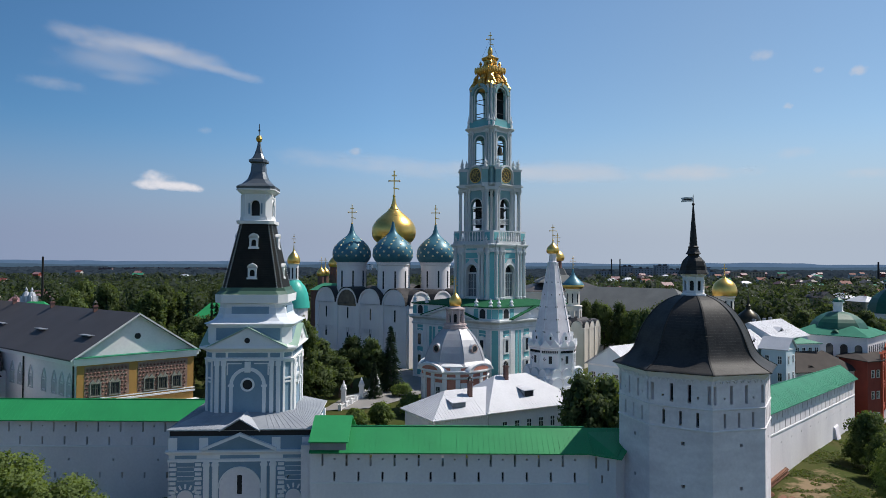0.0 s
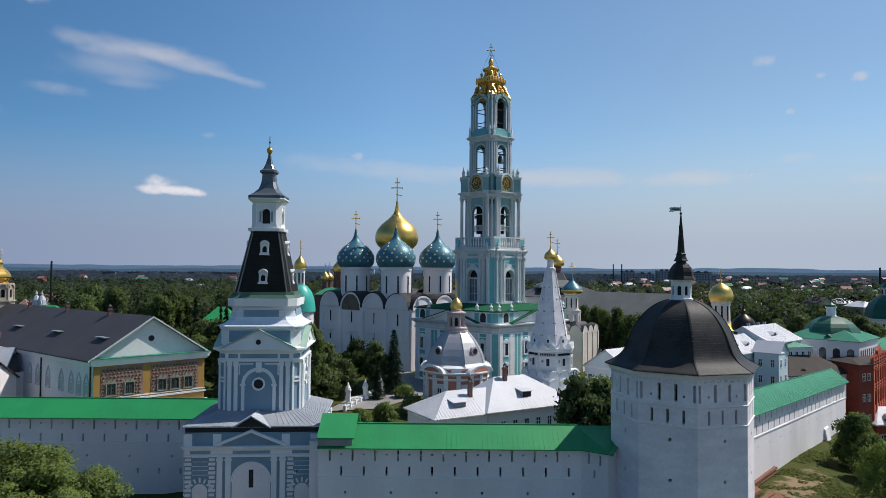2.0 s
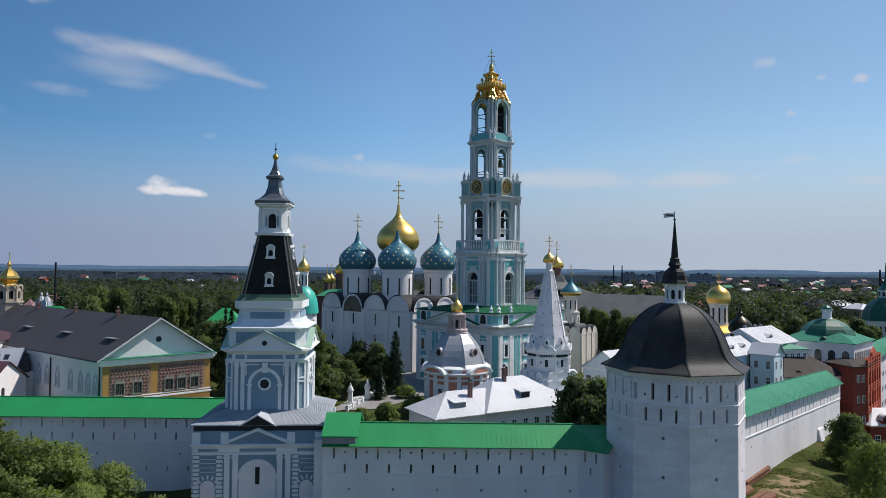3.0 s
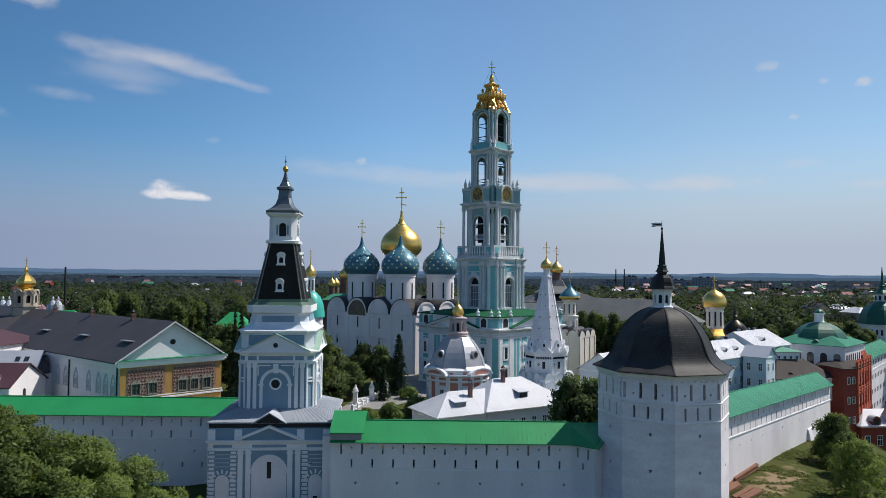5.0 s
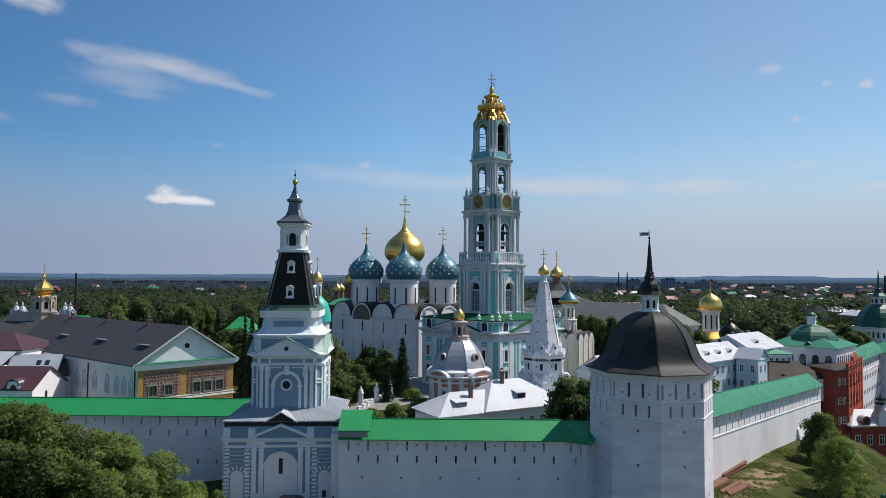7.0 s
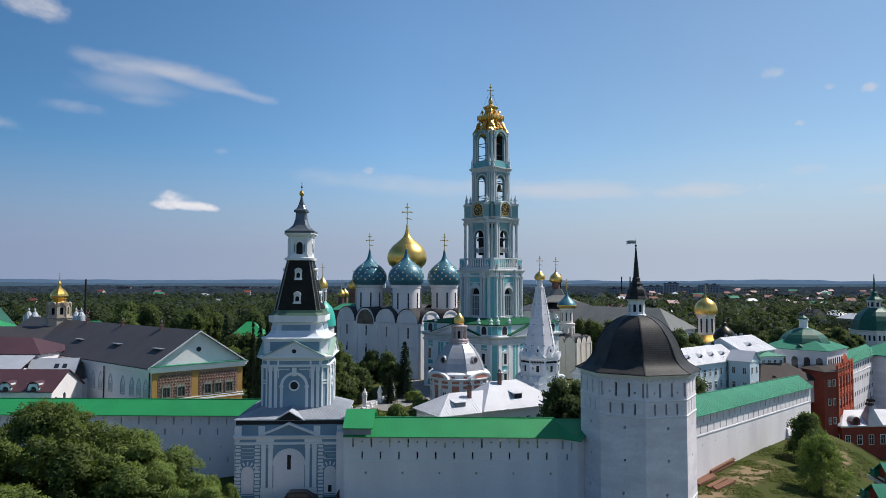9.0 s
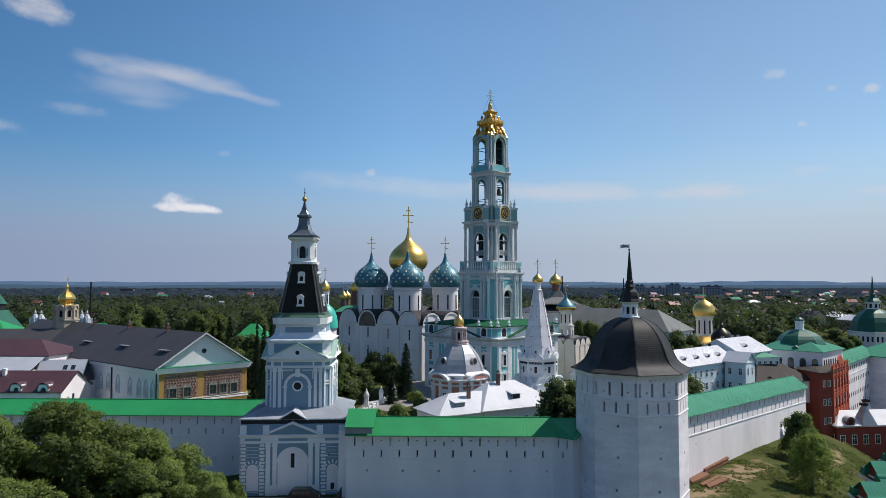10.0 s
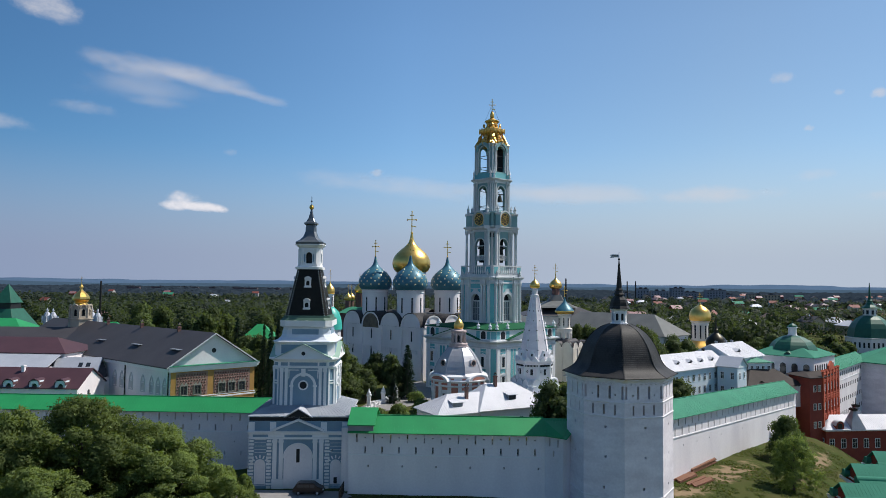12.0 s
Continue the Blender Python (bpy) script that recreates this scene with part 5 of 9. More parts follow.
def seams(parent, m, length, y0, z0, y1, z1, gap, material, thin=0.025, x0=0.0, taper=0.0, taper1=0.0):
    """Standing seams up a roof slope, from the eave (y0, z0) to the ridge (y1, z1); taper: how far the slope draws in at its ends."""
    bm = bmesh.new()
    n = int(length / gap)
    for i in range(1, n):
        x = x0 + i * gap
        k = 1.0
        if taper:
            k = min(k, (x - x0) / taper)
        if taper1:
            k = min(k, (x0 + length - x) / taper1)
        ye, ze = y0 + (y1 - y0) * k, z0 + (z1 - z0) * k
        loft(bm, [[(x - thin, y, z), (x + thin, y, z), (x + thin, y, z + 0.05), (x - thin, y, z + 0.05)] for y, z in ((y0, z0), (ye, ze))], m)
    return tagged(part("standing_seam", bm, material, parent), kind="stuff")


def house(name, label, category, m, L, W, z0, z1, rise, wall, roof, hip=False, rows=(), n=0, w=0.9, h=1.5, over=0.5, seam=0.0, group="", trim=True, sides=(0, 1, 3)):
    """A plain house: local x along its length, front at y = 0. rows: heights of the window sills; n: windows along the front."""
    t = thing(name, label, category, m, group)
    bm = bmesh.new()
    ym = W / 2
    if hip:
        box(bm, 0, L, 0, W, z0, z1)
    else:
        loft(bm, [[(x, 0, z0), (x, W, z0), (x, W, z1), (x, ym, z1 + rise - 0.02), (x, 0, z1)] for x in (0, L)])
    part("wall", bm, wall, t)
    bm = bmesh.new()
    (roof_hip if hip else roof_gable)(bm, 0, L, 0, W, z1, rise, over)
    part("roof", bm, roof, t)
    if seam:
        if hip:
            seams(t, None, L + 2 * over, -over, z1, W / 2, z1 + rise, seam, roof, 0.025, -over, W / 2, W / 2)
        else:
            sl = rise / ym
            seams(t, None, L + 2 * over, -over, z1 - over * sl + 0.14, ym, z1 + rise + 0.14, seam, roof, 0.025, -over)
    if trim:
        bm = bmesh.new()
        box(bm, -0.12, L + 0.12, -0.12, W + 0.12, z1 - 0.45, z1 - 0.12)
        part("cornice", bm, TRIM, t)
    spots = []
    k = max(1, round(n * W / L)) if n else 0
    for z in rows:
        if 0 in sides:
            spots += [pose(L * (i + 0.5) / n, 0, z) for i in range(n)]
        if 1 in sides:
            spots += [pose(L, W * (i + 0.5) / k, z, 0, 0, 90) for i in range(k)]
        if 2 in sides:
            spots += [pose(L * (i + 0.5) / n, W, z, 0, 0, 180) for i in range(n)]
        if 3 in sides:
            spots += [pose(0, W - W * (i + 0.5) / k, z, 0, 0, 270) for i in range(k)]
    if spots:
        window_parts(t, spots, w, h)
    return t


def chimney(parent, x, y, z, h=1.6, material=None, cap=True):
    bm = bmesh.new()
    box(bm, x - 0.3, x + 0.3, y - 0.3, y + 0.3, z - 1.2, z + h)
    box(bm, x - 0.38, x + 0.38, y - 0.38, y + 0.38, z + h - 0.3, z + h - 0.1)
    c = part("chimney", bm, material or BRICKBR, parent)
    if cap:
        bm = bmesh.new()
        lathe(bm, [(0.4, z + h + 0.3), (0.05, z + h + 0.75)], 4, math.pi / 4, None, x, y)
        for dx in (-0.25, 0.25):
            box(bm, x + dx - 0.04, x + dx + 0.04, y - 0.04, y + 0.04, z + h, z + h + 0.32)
        part("chimney_cap", bm, IRON, c)
    return c


def dormer(parent, m, w=1.5, h=0.9, deep=1.8, roof=None, wall=None, front=None):
    """A small roof dormer with its front at y = 0."""
    bm = bmesh.new()
    prism(bm, [(-w / 2, -0.4), (w / 2, -0.4), (w / 2, h * 0.4), (0, h), (-w / 2, h * 0.4)], 0, deep, m)
    d = part("dormer", bm, wall or ZINC_DULL, parent)
    bm = bmesh.new()
    for s in (-1, 1):
        prism(bm, [(0, h), (s * (w / 2 + 0.2), h * 0.4 - 0.1), (s * (w / 2 + 0.2), h * 0.4), (0, h + 0.1)], -0.25, deep + 0.1, m)
    part("dormer_cover", bm, roof or ZINC, d)
    bm = boxes((-w / 2 + 0.2, w / 2 - 0.2, -0.03, 0.0, -0.2, h * 0.42, m))
    part("louvre", bm, front or DARK, d)


def shed_dormer(parent, m, w, h, deep, roof, wall, front):
    """A dormer with an almost level roof; its front at y = 0."""
    d = part("dormer", loft(bmesh.new(), [[(x, 0, -0.5), (x, 0, h), (x, deep, h + 0.3), (x, deep, -0.5)] for x in (-w / 2, w / 2)], m), wall, parent)
    part("dormer_cover", loft(bmesh.new(), [[(x, -0.25, h - 0.02), (x, -0.25, h + 0.07), (x, deep + 0.1, h + 0.4), (x, deep + 0.1, h + 0.3)] for x in (-w / 2 - 0.18, w / 2 + 0.18)], m), roof, d)
    part("louvre", boxes((-w / 2 + 0.15, w / 2 - 0.15, -0.03, 0.0, -0.3, h - 0.12, m)), front, d)


# ---- hospital house with the white roof ----
def white_house():
    t = thing("white_roofed_house", "low white house under a bright white hipped metal roof", "house", at(-1.1, 99.6, 0, 30))
    W = 9.4
    part("wall", boxes((0, 9.2, 0, W, -0.5, 5.6)), WHITE, t)
    part("wall", boxes((9.2, 27, -0.4, W + 1.2, -0.5, 5.9)), WHITE, t)
    bm = bmesh.new()
    roof_hip(bm, 0, 12, 0, W, 5.6, 3.1, 0.6, 5.0, 0.1)
    part("roof", bm, WHITE_ROOF, t)
    bm = bmesh.new()
    roof_hip(bm, 9.2, 27, -0.4, W + 1.2, 5.8, 4.4, 0.6, 5.2, 7.5)
    part("roof", bm, WHITE_ROOF, t)
    seams(t, None, 9.8, -0.6, 5.6, W / 2, 8.7, 0.55, WHITE_ROOF, 0.011, -0.6, 5.0)
    seams(t, None, 19.0, -1.0, 5.8, 5.3, 10.2, 0.55, WHITE_ROOF, 0.011, 8.6, 5.2, 7.5)
    seams(t, pose(-0.6, W + 0.6, 0, 0, 0, -90), W + 1.2, 0, 5.6, 5.0, 8.7, 0.55, WHITE_ROOF, 0.011, 0, 5.3, 5.3)
    bm = bmesh.new()
    for x in range(22):
        box(bm, x * 0.42 + 0.1, x * 0.42 + 0.3, -0.08, 0.0, 4.9, 5.3)
        box(bm, -0.08, 0.0, x * 0.42 + 0.1, x * 0.42 + 0.3, 4.9, 5.3)
    tagged(part("dentil_frieze", bm, TRIM, t), kind="stuff")
    window_parts(t, [pose(12 + i * 2.3, -0.4, 2.6) for i in range(7)], 0.8, 1.5)
    chimney(t, 8.0, 3.2, 8.2, 1.9)
    chimney(t, 15.6, 4.4, 9.9, 1.9)
    shed_dormer(t, pose(4.9, 1.2, 6.7), 2.2, 0.75, 2.0, WHITE_ROOF, ZINC_DULL, ZINC_DULL)
    shed_dormer(t, pose(17.6, 1.0, 7.5), 1.9, 0.7, 1.8, WHITE_ROOF, ZINC_DULL, DARK)
    return t


white_house()


# ---- domed rotunda church ----
def rotunda():
    t = thing("rotunda_church", "small salmon and white baroque rotunda church with a grey dome", "church", at(2.4, 133, 0, 0))
    R = 6.2
    n = 16
    bm = bmesh.new()
    lathe(bm, [(R, -0.5), (R, 8.0)], 32)
    part("body", bm, PINK, t, "salmon stuccoed body")
    bm = bmesh.new()
    for i in range(16):
        box(bm, -0.42, 0.42, -R - 0.3, -R + 0.2, 0, 7.9, pose(0, 0, 0, 0, 0, 22.5 * i + 4))
    split("pilaster", bm, TRIM, t)
    bm = bmesh.new()
    for i in range(8):
        box(bm, -0.75, 0.75, -R - 0.22, -R + 0.2, 2.8, 6.2, pose(0, 0, 0, 0, 0, 45 * i + 15.25))
    split("window_surround", bm, TRIM, t)
    window_parts(t, [pose(0, 0, 0, 0, 0, 45 * i + 15.25) @ pose(0, -R - 0.25, 3.1) for i in range(8)], 0.8, 2.3)
    bm = bmesh.new()
    lathe(bm, [(R + 0.1, 6.8), (R + 0.45, 7.0), (R + 0.45, 7.15), (R + 0.15, 7.2), (R + 0.15, 7.85), (R + 0.6, 8.05), (R + 0.85, 8.2), (R + 0.85, 8.4), (R + 0.2, 8.5), (R + 0.2, 9.0), (R + 0.45, 9.15), (R + 0.45, 9.3), (5.9, 9.7)], 40)
    bow = [(3.1 * math.cos(math.pi * k / 12), 8.3 + 1.25 * math.sin(math.pi * k / 12)) for k in range(13)]
    lid = [(3.35 * math.cos(math.pi * k / 12), 8.3 + 1.42 * math.sin(math.pi * k / 12)) for k in range(13)]
    for i in range(4):
        prism(bm, bow, -R - 0.55, -R + 0.6, pose(0, 0, 0, 0, 0, 90 * i + 45))
    part("cornice", bm, TRIM, t, "white cornice with curved gables")
    bm = bmesh.new()
    for i in range(4):
        prism(bm, [(x * 0.66, 8.55 + (z - 8.3) * 0.6) for x, z in bow], -R - 0.6, -R - 0.5, pose(0, 0, 0, 0, 0, 90 * i + 45))
    for i in range(16):
        box(bm, -0.8, 0.8, -R - 0.2, -R, 7.3, 7.8, pose(0, 0, 0, 0, 0, 22.5 * i + 15.25))
    for i in range(4):
        for a in (-14, 14):
            box(bm, -0.6, 0.6, -R - 0.26, -R, 8.55, 8.95, pose(0, 0, 0, 0, 0, 90 * i + a))
    split("gable_panel", bm, PINK, t)
    for i in range(4):
        bm = bmesh.new()
        m = pose(0, 0, 0, 0, 0, 90 * i + 45)
        for k in range(12):
            loft(bm, [[(q[0], y, q[1]) for q in (bow[k], bow[k + 1], lid[k + 1], lid[k])] for y in (-R - 0.7, -R + 1.2)], m)
        tagged(part("gable_roof", bm, TRIM, t), kind="stuff")
    bm = bmesh.new()
    lathe(bm, [(6.8, 9.3), (6.3, 9.6), (6.0, 9.95), (5.85, 10.5), (5.5, 11.5), (4.95, 12.65), (4.2, 13.8), (3.3, 14.9), (2.6, 15.6), (2.3, 15.9)], 8, math.pi / 8 - 0.12)
    part("dome", bm, ZINC_DOME, t, "grey faceted sheet-metal dome")
    bm = bmesh.new()
    dome_prof = [(6.0, 9.95), (5.85, 10.5), (5.5, 11.5), (4.95, 12.65), (4.2, 13.8), (3.3, 14.9), (2.6, 15.6)]
    for i in range(8):
        for (r0, z0), (r1, z1) in zip(dome_prof, dome_prof[1:]):
            a = math.pi / 8 - 0.12 + i * math.pi / 4
            p, q = Vector((r0 * math.cos(a), r0 * math.sin(a), z0)), Vector((r1 * math.cos(a), r1 * math.sin(a), z1))
            o = Vector((-math.sin(a), math.cos(a), 0)) * 0.09
            u = Vector((math.cos(a), math.sin(a), 0.5)) * 0.07
            loft(bm, [[e - o, e + u, e + o] for e in (p, q)])
    tagged(part("dome_rib", bm, ZINC_DULL, t), kind="stuff")
    for i in range(4):
        m = pose(0, 0, 0, 0, 0, 90 * i + 45) @ pose(0, -5.0, 12.0)
        bm = bmesh.new()
        lathe(bm, [(0.85, 0), (0.85, 0.2), (0.62, 0.22), (0.6, 0.05)], 16, 0, m @ pose(0, 0.05, 0.2, 90, 0, 0))
        arch_slab(bm, m, 1.7, -0.9, 0.2, 0.0, 1.6, 10)
        lc = part("dormer", bm, mat("weathered_salmon_surround", (0.40, 0.30, 0.27), (0.30, 0.22, 0.20), 0.85), t, "round dormer window")
        bm = bmesh.new()
        lathe(bm, [(0.6, 0.05), (0.6, 0.12)], 16, 0, m @ pose(0, 0.05, 0.2, 90, 0, 0))
        part("pane", bm, GLASS, lc)
        bm = bmesh.new()
        arch_band(bm, m, 1.7, 0.2, 0.1, -0.12, 1.4, 10)
        tagged(part("dormer_cover", bm, WHITE_ROOF, lc), kind="stuff")
    bm = bmesh.new()
    lathe(bm, [(2.4, 15.6), (2.45, 15.95), (2.15, 16.0), (2.1, 16.3), (2.25, 16.35), (2.2, 16.6), (1.8, 16.7)], 16)
    lathe(bm, [(1.6, 19.2), (1.95, 19.4), (1.95, 19.6), (1.1, 19.8), (0.85, 20.3)], 16)
    for i in range(8):
        arch_wall(bm, pose(0, 0, 0, 0, 0, 45 * i) @ pose(0, -1.5, 16.5), 1.25, 2.8, 0.55, 0.4, 1.8, 0.3, 6)
        arch_band(bm, pose(0, 0, 0, 0, 0, 45 * i) @ pose(0, -1.5, 16.5), 0.55, 1.8, 0.12, -0.08, 0, 6)
        lathe(bm, [(0.2, 16.5), (0.15, 19.3)], 6, 0, pose(0, 0, 0, 0, 0, 45 * i + 22.5), 0, -1.72)
    lan = tagged(part("lantern", bm, mat("faded_salmon_stucco", (0.52, 0.43, 0.41), (0.40, 0.31, 0.30), 0.88), t, "faded salmon and grey lantern"), kind="stuff")
    # dark cylinder stands in for shade behind the lantern arches
    part("lantern_core", lathe(bmesh.new(), [(1.0, 16.2), (1.0, 19.3)], 8), DARK, lan)
    bm = bmesh.new()
    lathe(bm, onion(1.2, 20.0, 3.4, 0.8), 20)
    part("cupola", bm, GOLD, t, "gilded onion cupola", True)
    cross(t, pose(0, 0, 23.1), 2.4)


rotunda()


# ---- tent-roofed church ----
def tent_church():
    t = thing("tent_church", "white church with a tall octagonal stone tent roof and gilded cupola", "church", at(19.5, 122.3, 0, 30))
    bm = bmesh.new()
    box(bm, -4.6, 4.6, -4.6, 4.6, -0.5, 6.6)
    part("cube", bm, WHITE, t)
    part("gallery", boxes((-6.6, 6.6, -6.4, 6.4, -0.5, 3.4)), WHITE, t, "low white gallery round the church")
    part("gallery_roof", stack(bmesh.new(), [(6.95, 0.2, 3.4), (6.9, 0.2, 3.55), (4.7, 0.2, 4.9)]), ZINC, t, "grey metal gallery roof")
    bm, dk = bmesh.new(), bmesh.new()
    for f in faces4(6.6, 6.4):
        for x in (-4.2, 0.0, 4.2):
            arch_slab(bm, f @ pose(x, 0, 0), 3.6, 2.6, 3.2, -0.3, 1.4, 10)
            arch_slab(dk, f @ pose(x, 0, 0), 1.7, 0.2, 2.4, -0.36, -0.3, 8)
    split("porch_gable", bm, WHITE, t)
    split("porch_arch", dk, DARK, t)
    bm = bmesh.new()
    for k, (hh, z) in enumerate(((4.65, 5.7), (4.15, 7.4), (3.7, 8.9))):
        for f in faces4(hh):
            for i in range(3):
                arch_slab(bm, f @ pose(-2.6 * hh / 4.2 + i * 2.6 * hh / 4.2, 0, 0), 2.4 * hh / 4.2, z - 1.0, z + 0.2, -0.25, 1.3, 8)
    split("kokoshnik", bm, TRIM, t)
    for k, (hh, z) in enumerate(((4.65, 5.7), (4.15, 7.4), (3.7, 8.9))):
        for f in faces4(hh):
            for i in range(3):
                bm = bmesh.new()
                arch_band(bm, f @ pose(-2.6 * hh / 4.2 + i * 2.6 * hh / 4.2, 0, 0), 2.4 * hh / 4.2, z + 0.2, 0.07, -0.4, 1.4, 8)
                tagged(part("kokoshnik_cover", bm, TRIM_GREY, t), kind="stuff")
    bm = bmesh.new()
    stack(bm, [(4.4, 0.6, 6.4), (3.6, 0.9, 9.2), (3.3, 1.0, 10.0)])
    part("stepped_roof", bm, WHITE_OLD, t)
    turn = math.pi / 8
    bm = bmesh.new()
    lathe(bm, [(3.7, 9.6), (3.7, 13.2), (3.95, 13.3), (3.95, 13.6), (4.15, 13.8), (4.15, 14.1), (3.6, 14.2)], 8, turn, None, 0, 0, True)
    part("octagon", bm, WHITE, t)
    bm = bmesh.new()
    dk = bmesh.new()
    for i in range(8):
        m = pose(0, 0, 0, 0, 0, 45 * i + 90) @ pose(0, -3.7, 0)
        box(bm, -1.55, -1.25, -0.18, 0, 9.8, 13.3, m)
        box(bm, 1.25, 1.55, -0.18, 0, 9.8, 13.3, m)
        box(bm, -0.5, 0.5, -0.14, 0, 10.8, 12.6, m)
        box(dk, -0.28, 0.28, -0.17, -0.1, 11.0, 12.3, m)
        for x in (-0.82, 0.82):
            prism(bm, [(x - 0.8, 14.05), (x, 15.05), (x + 0.8, 14.05)], -0.5, -0.2, m)
            prism(bm, [(x - 0.55, 14.1), (x, 14.75), (x + 0.55, 14.1)], -0.2, 0.5, m)
        prism(bm, [(-0.55, 14.9), (-0.55, 15.5), (0, 16.3), (0.55, 15.5), (0.55, 14.9)], 0.1, 1.2, m)
        box(dk, -0.16, 0.16, 0.05, 0.1, 15.1, 15.65, m)
        # near-black boxes painted as shaded recesses of the fretwork and cross pattern
        for k in range(9):
            box(dk, -1.4 + k * 0.32, -1.24 + k * 0.32, -0.21, 0, 12.85, 13.2, m)
        for x, z in ((-1.0, 11.9), (-0.85, 11.7), (-1.15, 11.7), (-1.0, 11.5)):
            box(dk, x - 0.08, x + 0.08, -0.06, 0, z, z + 0.14, m)
        box(bm, -1.55, 1.55, -0.24, 0, 12.55, 12.7, m)
    split("ornament", bm, TRIM, t, "carved white trim", weld=False)
    # holds the windows and the painted dark recesses of the trim
    split("slit_window", dk, DARK, t)
    bm = bmesh.new()
    lathe(bm, [(3.35, 14.1), (0.8, 28.4)], 8, turn, None, 0, 0, True)
    part("tent_roof", bm, WHITE_OLD, t, "white stone tent roof")
    bm = bmesh.new()
    for i in range(8):
        a = turn + math.pi / 4 * i
        k = 1 / math.cos(math.pi / 8)
        lo, hi = Vector((3.35 * k * math.cos(a), 3.35 * k * math.sin(a), 14.1)), Vector((0.8 * k * math.cos(a), 0.8 * k * math.sin(a), 28.4))
        side = Vector((-math.sin(a), math.cos(a), 0)) * 0.07
        loft(bm, [[e - side, e + Vector((math.cos(a), math.sin(a), 0.1)) * 0.07, e + side] for e in (lo, hi)])
    tagged(part("rib", bm, TRIM, t), kind="stuff")
    bm = bmesh.new()
    for i in range(8):
        for q in (0.15, 0.3, 0.45, 0.6, 0.75):
            r, z = 3.35 - 2.55 * q, 14.1 + 14.3 * q
            m = pose(0, 0, 0, 0, 0, 45 * i + 90)
            for x in ((-0.35 * r, 0.35 * r) if q < 0.5 else (0,)):
                box(bm, x - 0.07, x + 0.07, -r - 0.03, -r + 0.2, z, z + 0.24, m)
    tagged(part("putlog_hole", bm, DARK, t), kind="stuff")
    bm = bmesh.new()
    lathe(bm, [(0.95, 28.2), (0.95, 28.5), (0.62, 28.6), (0.62, 29.9), (0.85, 30.0), (0.85, 30.1), (0.5, 30.2)], 12)
    part("neck", bm, WHITE, t)
    bm = bmesh.new()
    lathe(bm, onion(1.15, 30.0, 2.5), 20)
    part("cupola", bm, GOLD, t, "gilded onion cupola", True)
    cross(t, pose(0, 0, 32.2, 0, 0, -30), 2.9)


tent_church()


def small_dome(t, m, r, z, h, material, name="cupola", crossed=2.5, n=20):
    bm = bmesh.new()
    lathe(bm, onion(r, z, h), n, 0, m)
    part(name, bm, material, t, "", True)
    if crossed:
        cross(t, m @ pose(0, 0, z + h * 0.97), crossed)


# ---- spirit church: cream walls, belfry drum, blue cap ----
def spirit_church():
    t = thing("cream_church", "cream stone church with a belfry drum and blue gilt-edged cap", "church", at(36.8, 195, 0, 55))
    h = 5.6
    bm = bmesh.new()
    box(bm, -h, h, -h, h, -0.5, 11.0)
    part("body", bm, CREAM, t)
    bm = bmesh.new()
    dk = bmesh.new()
    for f in faces4(h):
        for i in range(3):
            x = (i - 1) * 2 * h / 3
            arch_slab(bm, f @ pose(x, 0, 0), 3.4, 10.4, 11.0, -0.2, 1.0, 10)
            box(dk, x - 0.25, x + 0.25, -0.08, 0, 5.6, 9.0, f)
            arch_slab(bm, f @ pose(x, 0, 0), 3.0, 0, 9.4, -0.1, 0.1, 10)
        for i in range(4):
            x = min(max(-h + i * 2 * h / 3, -h + 0.35), h - 0.35)
            box(bm, x - 0.35, x + 0.35, -0.3, 0, 0, 10.8, f)
    split("zakomara", bm, CREAM, t)
    split("slit_window", dk, DARK, t)
    bm = bmesh.new()
    stack(bm, [(h - 0.4, 0.2, 10.9), (3.0, 0.5, 13.3)])
    for f in faces4(h):
        for i in range(3):
            arch_band(bm, f @ pose((i - 1) * 2 * h / 3, 0, 0), 3.45, 11.0, 0.1, -0.3, 3.0, 10)
    part("roof", bm, SLATE, t)
    bm = bmesh.new()
    for i in range(8):
        arch_wall(bm, pose(0, 0, 0, 0, 0, 45 * i) @ pose(0, -2.3, 12.6), 1.9, 3.8, 1.0, 0.3, 2.2, 0.6, 8)
    lathe(bm, [(2.6, 16.3), (2.6, 16.6), (1.9, 16.7), (1.9, 20.7), (2.3, 20.9), (2.3, 21.3)], 20)
    tagged(part("drum", bm, CREAM, t, "open belfry drum"), kind="stuff")
    bm = bmesh.new()
    for i in range(8):
        box(bm, -0.18, 0.18, -1.96, -1.8, 17.3, 20.0, pose(0, 0, 0, 0, 0, 45 * i + 20))
    split("slit_window", bm, DARK, t)
    bm = bmesh.new()
    lathe(bm, [(2.0, 21.2), (2.9, 21.6), (3.15, 22.0), (3.0, 22.5)], 24)
    part("gilt_rim", bm, GOLD, t, "gilded rim", True)
    bm = bmesh.new()
    lathe(bm, [(3.05, 22.4), (2.8, 22.9), (2.3, 23.4), (1.7, 24.0), (1.05, 24.6), (0.55, 25.3), (0.3, 26.1), (0.15, 27.0)], 24)
    part("cap", bm, STARBLUE, t, "blue sheet-metal cap", True)
    cross(t, pose(0, 0, 26.8, 0, 0, -38), 3.6)


spirit_church()

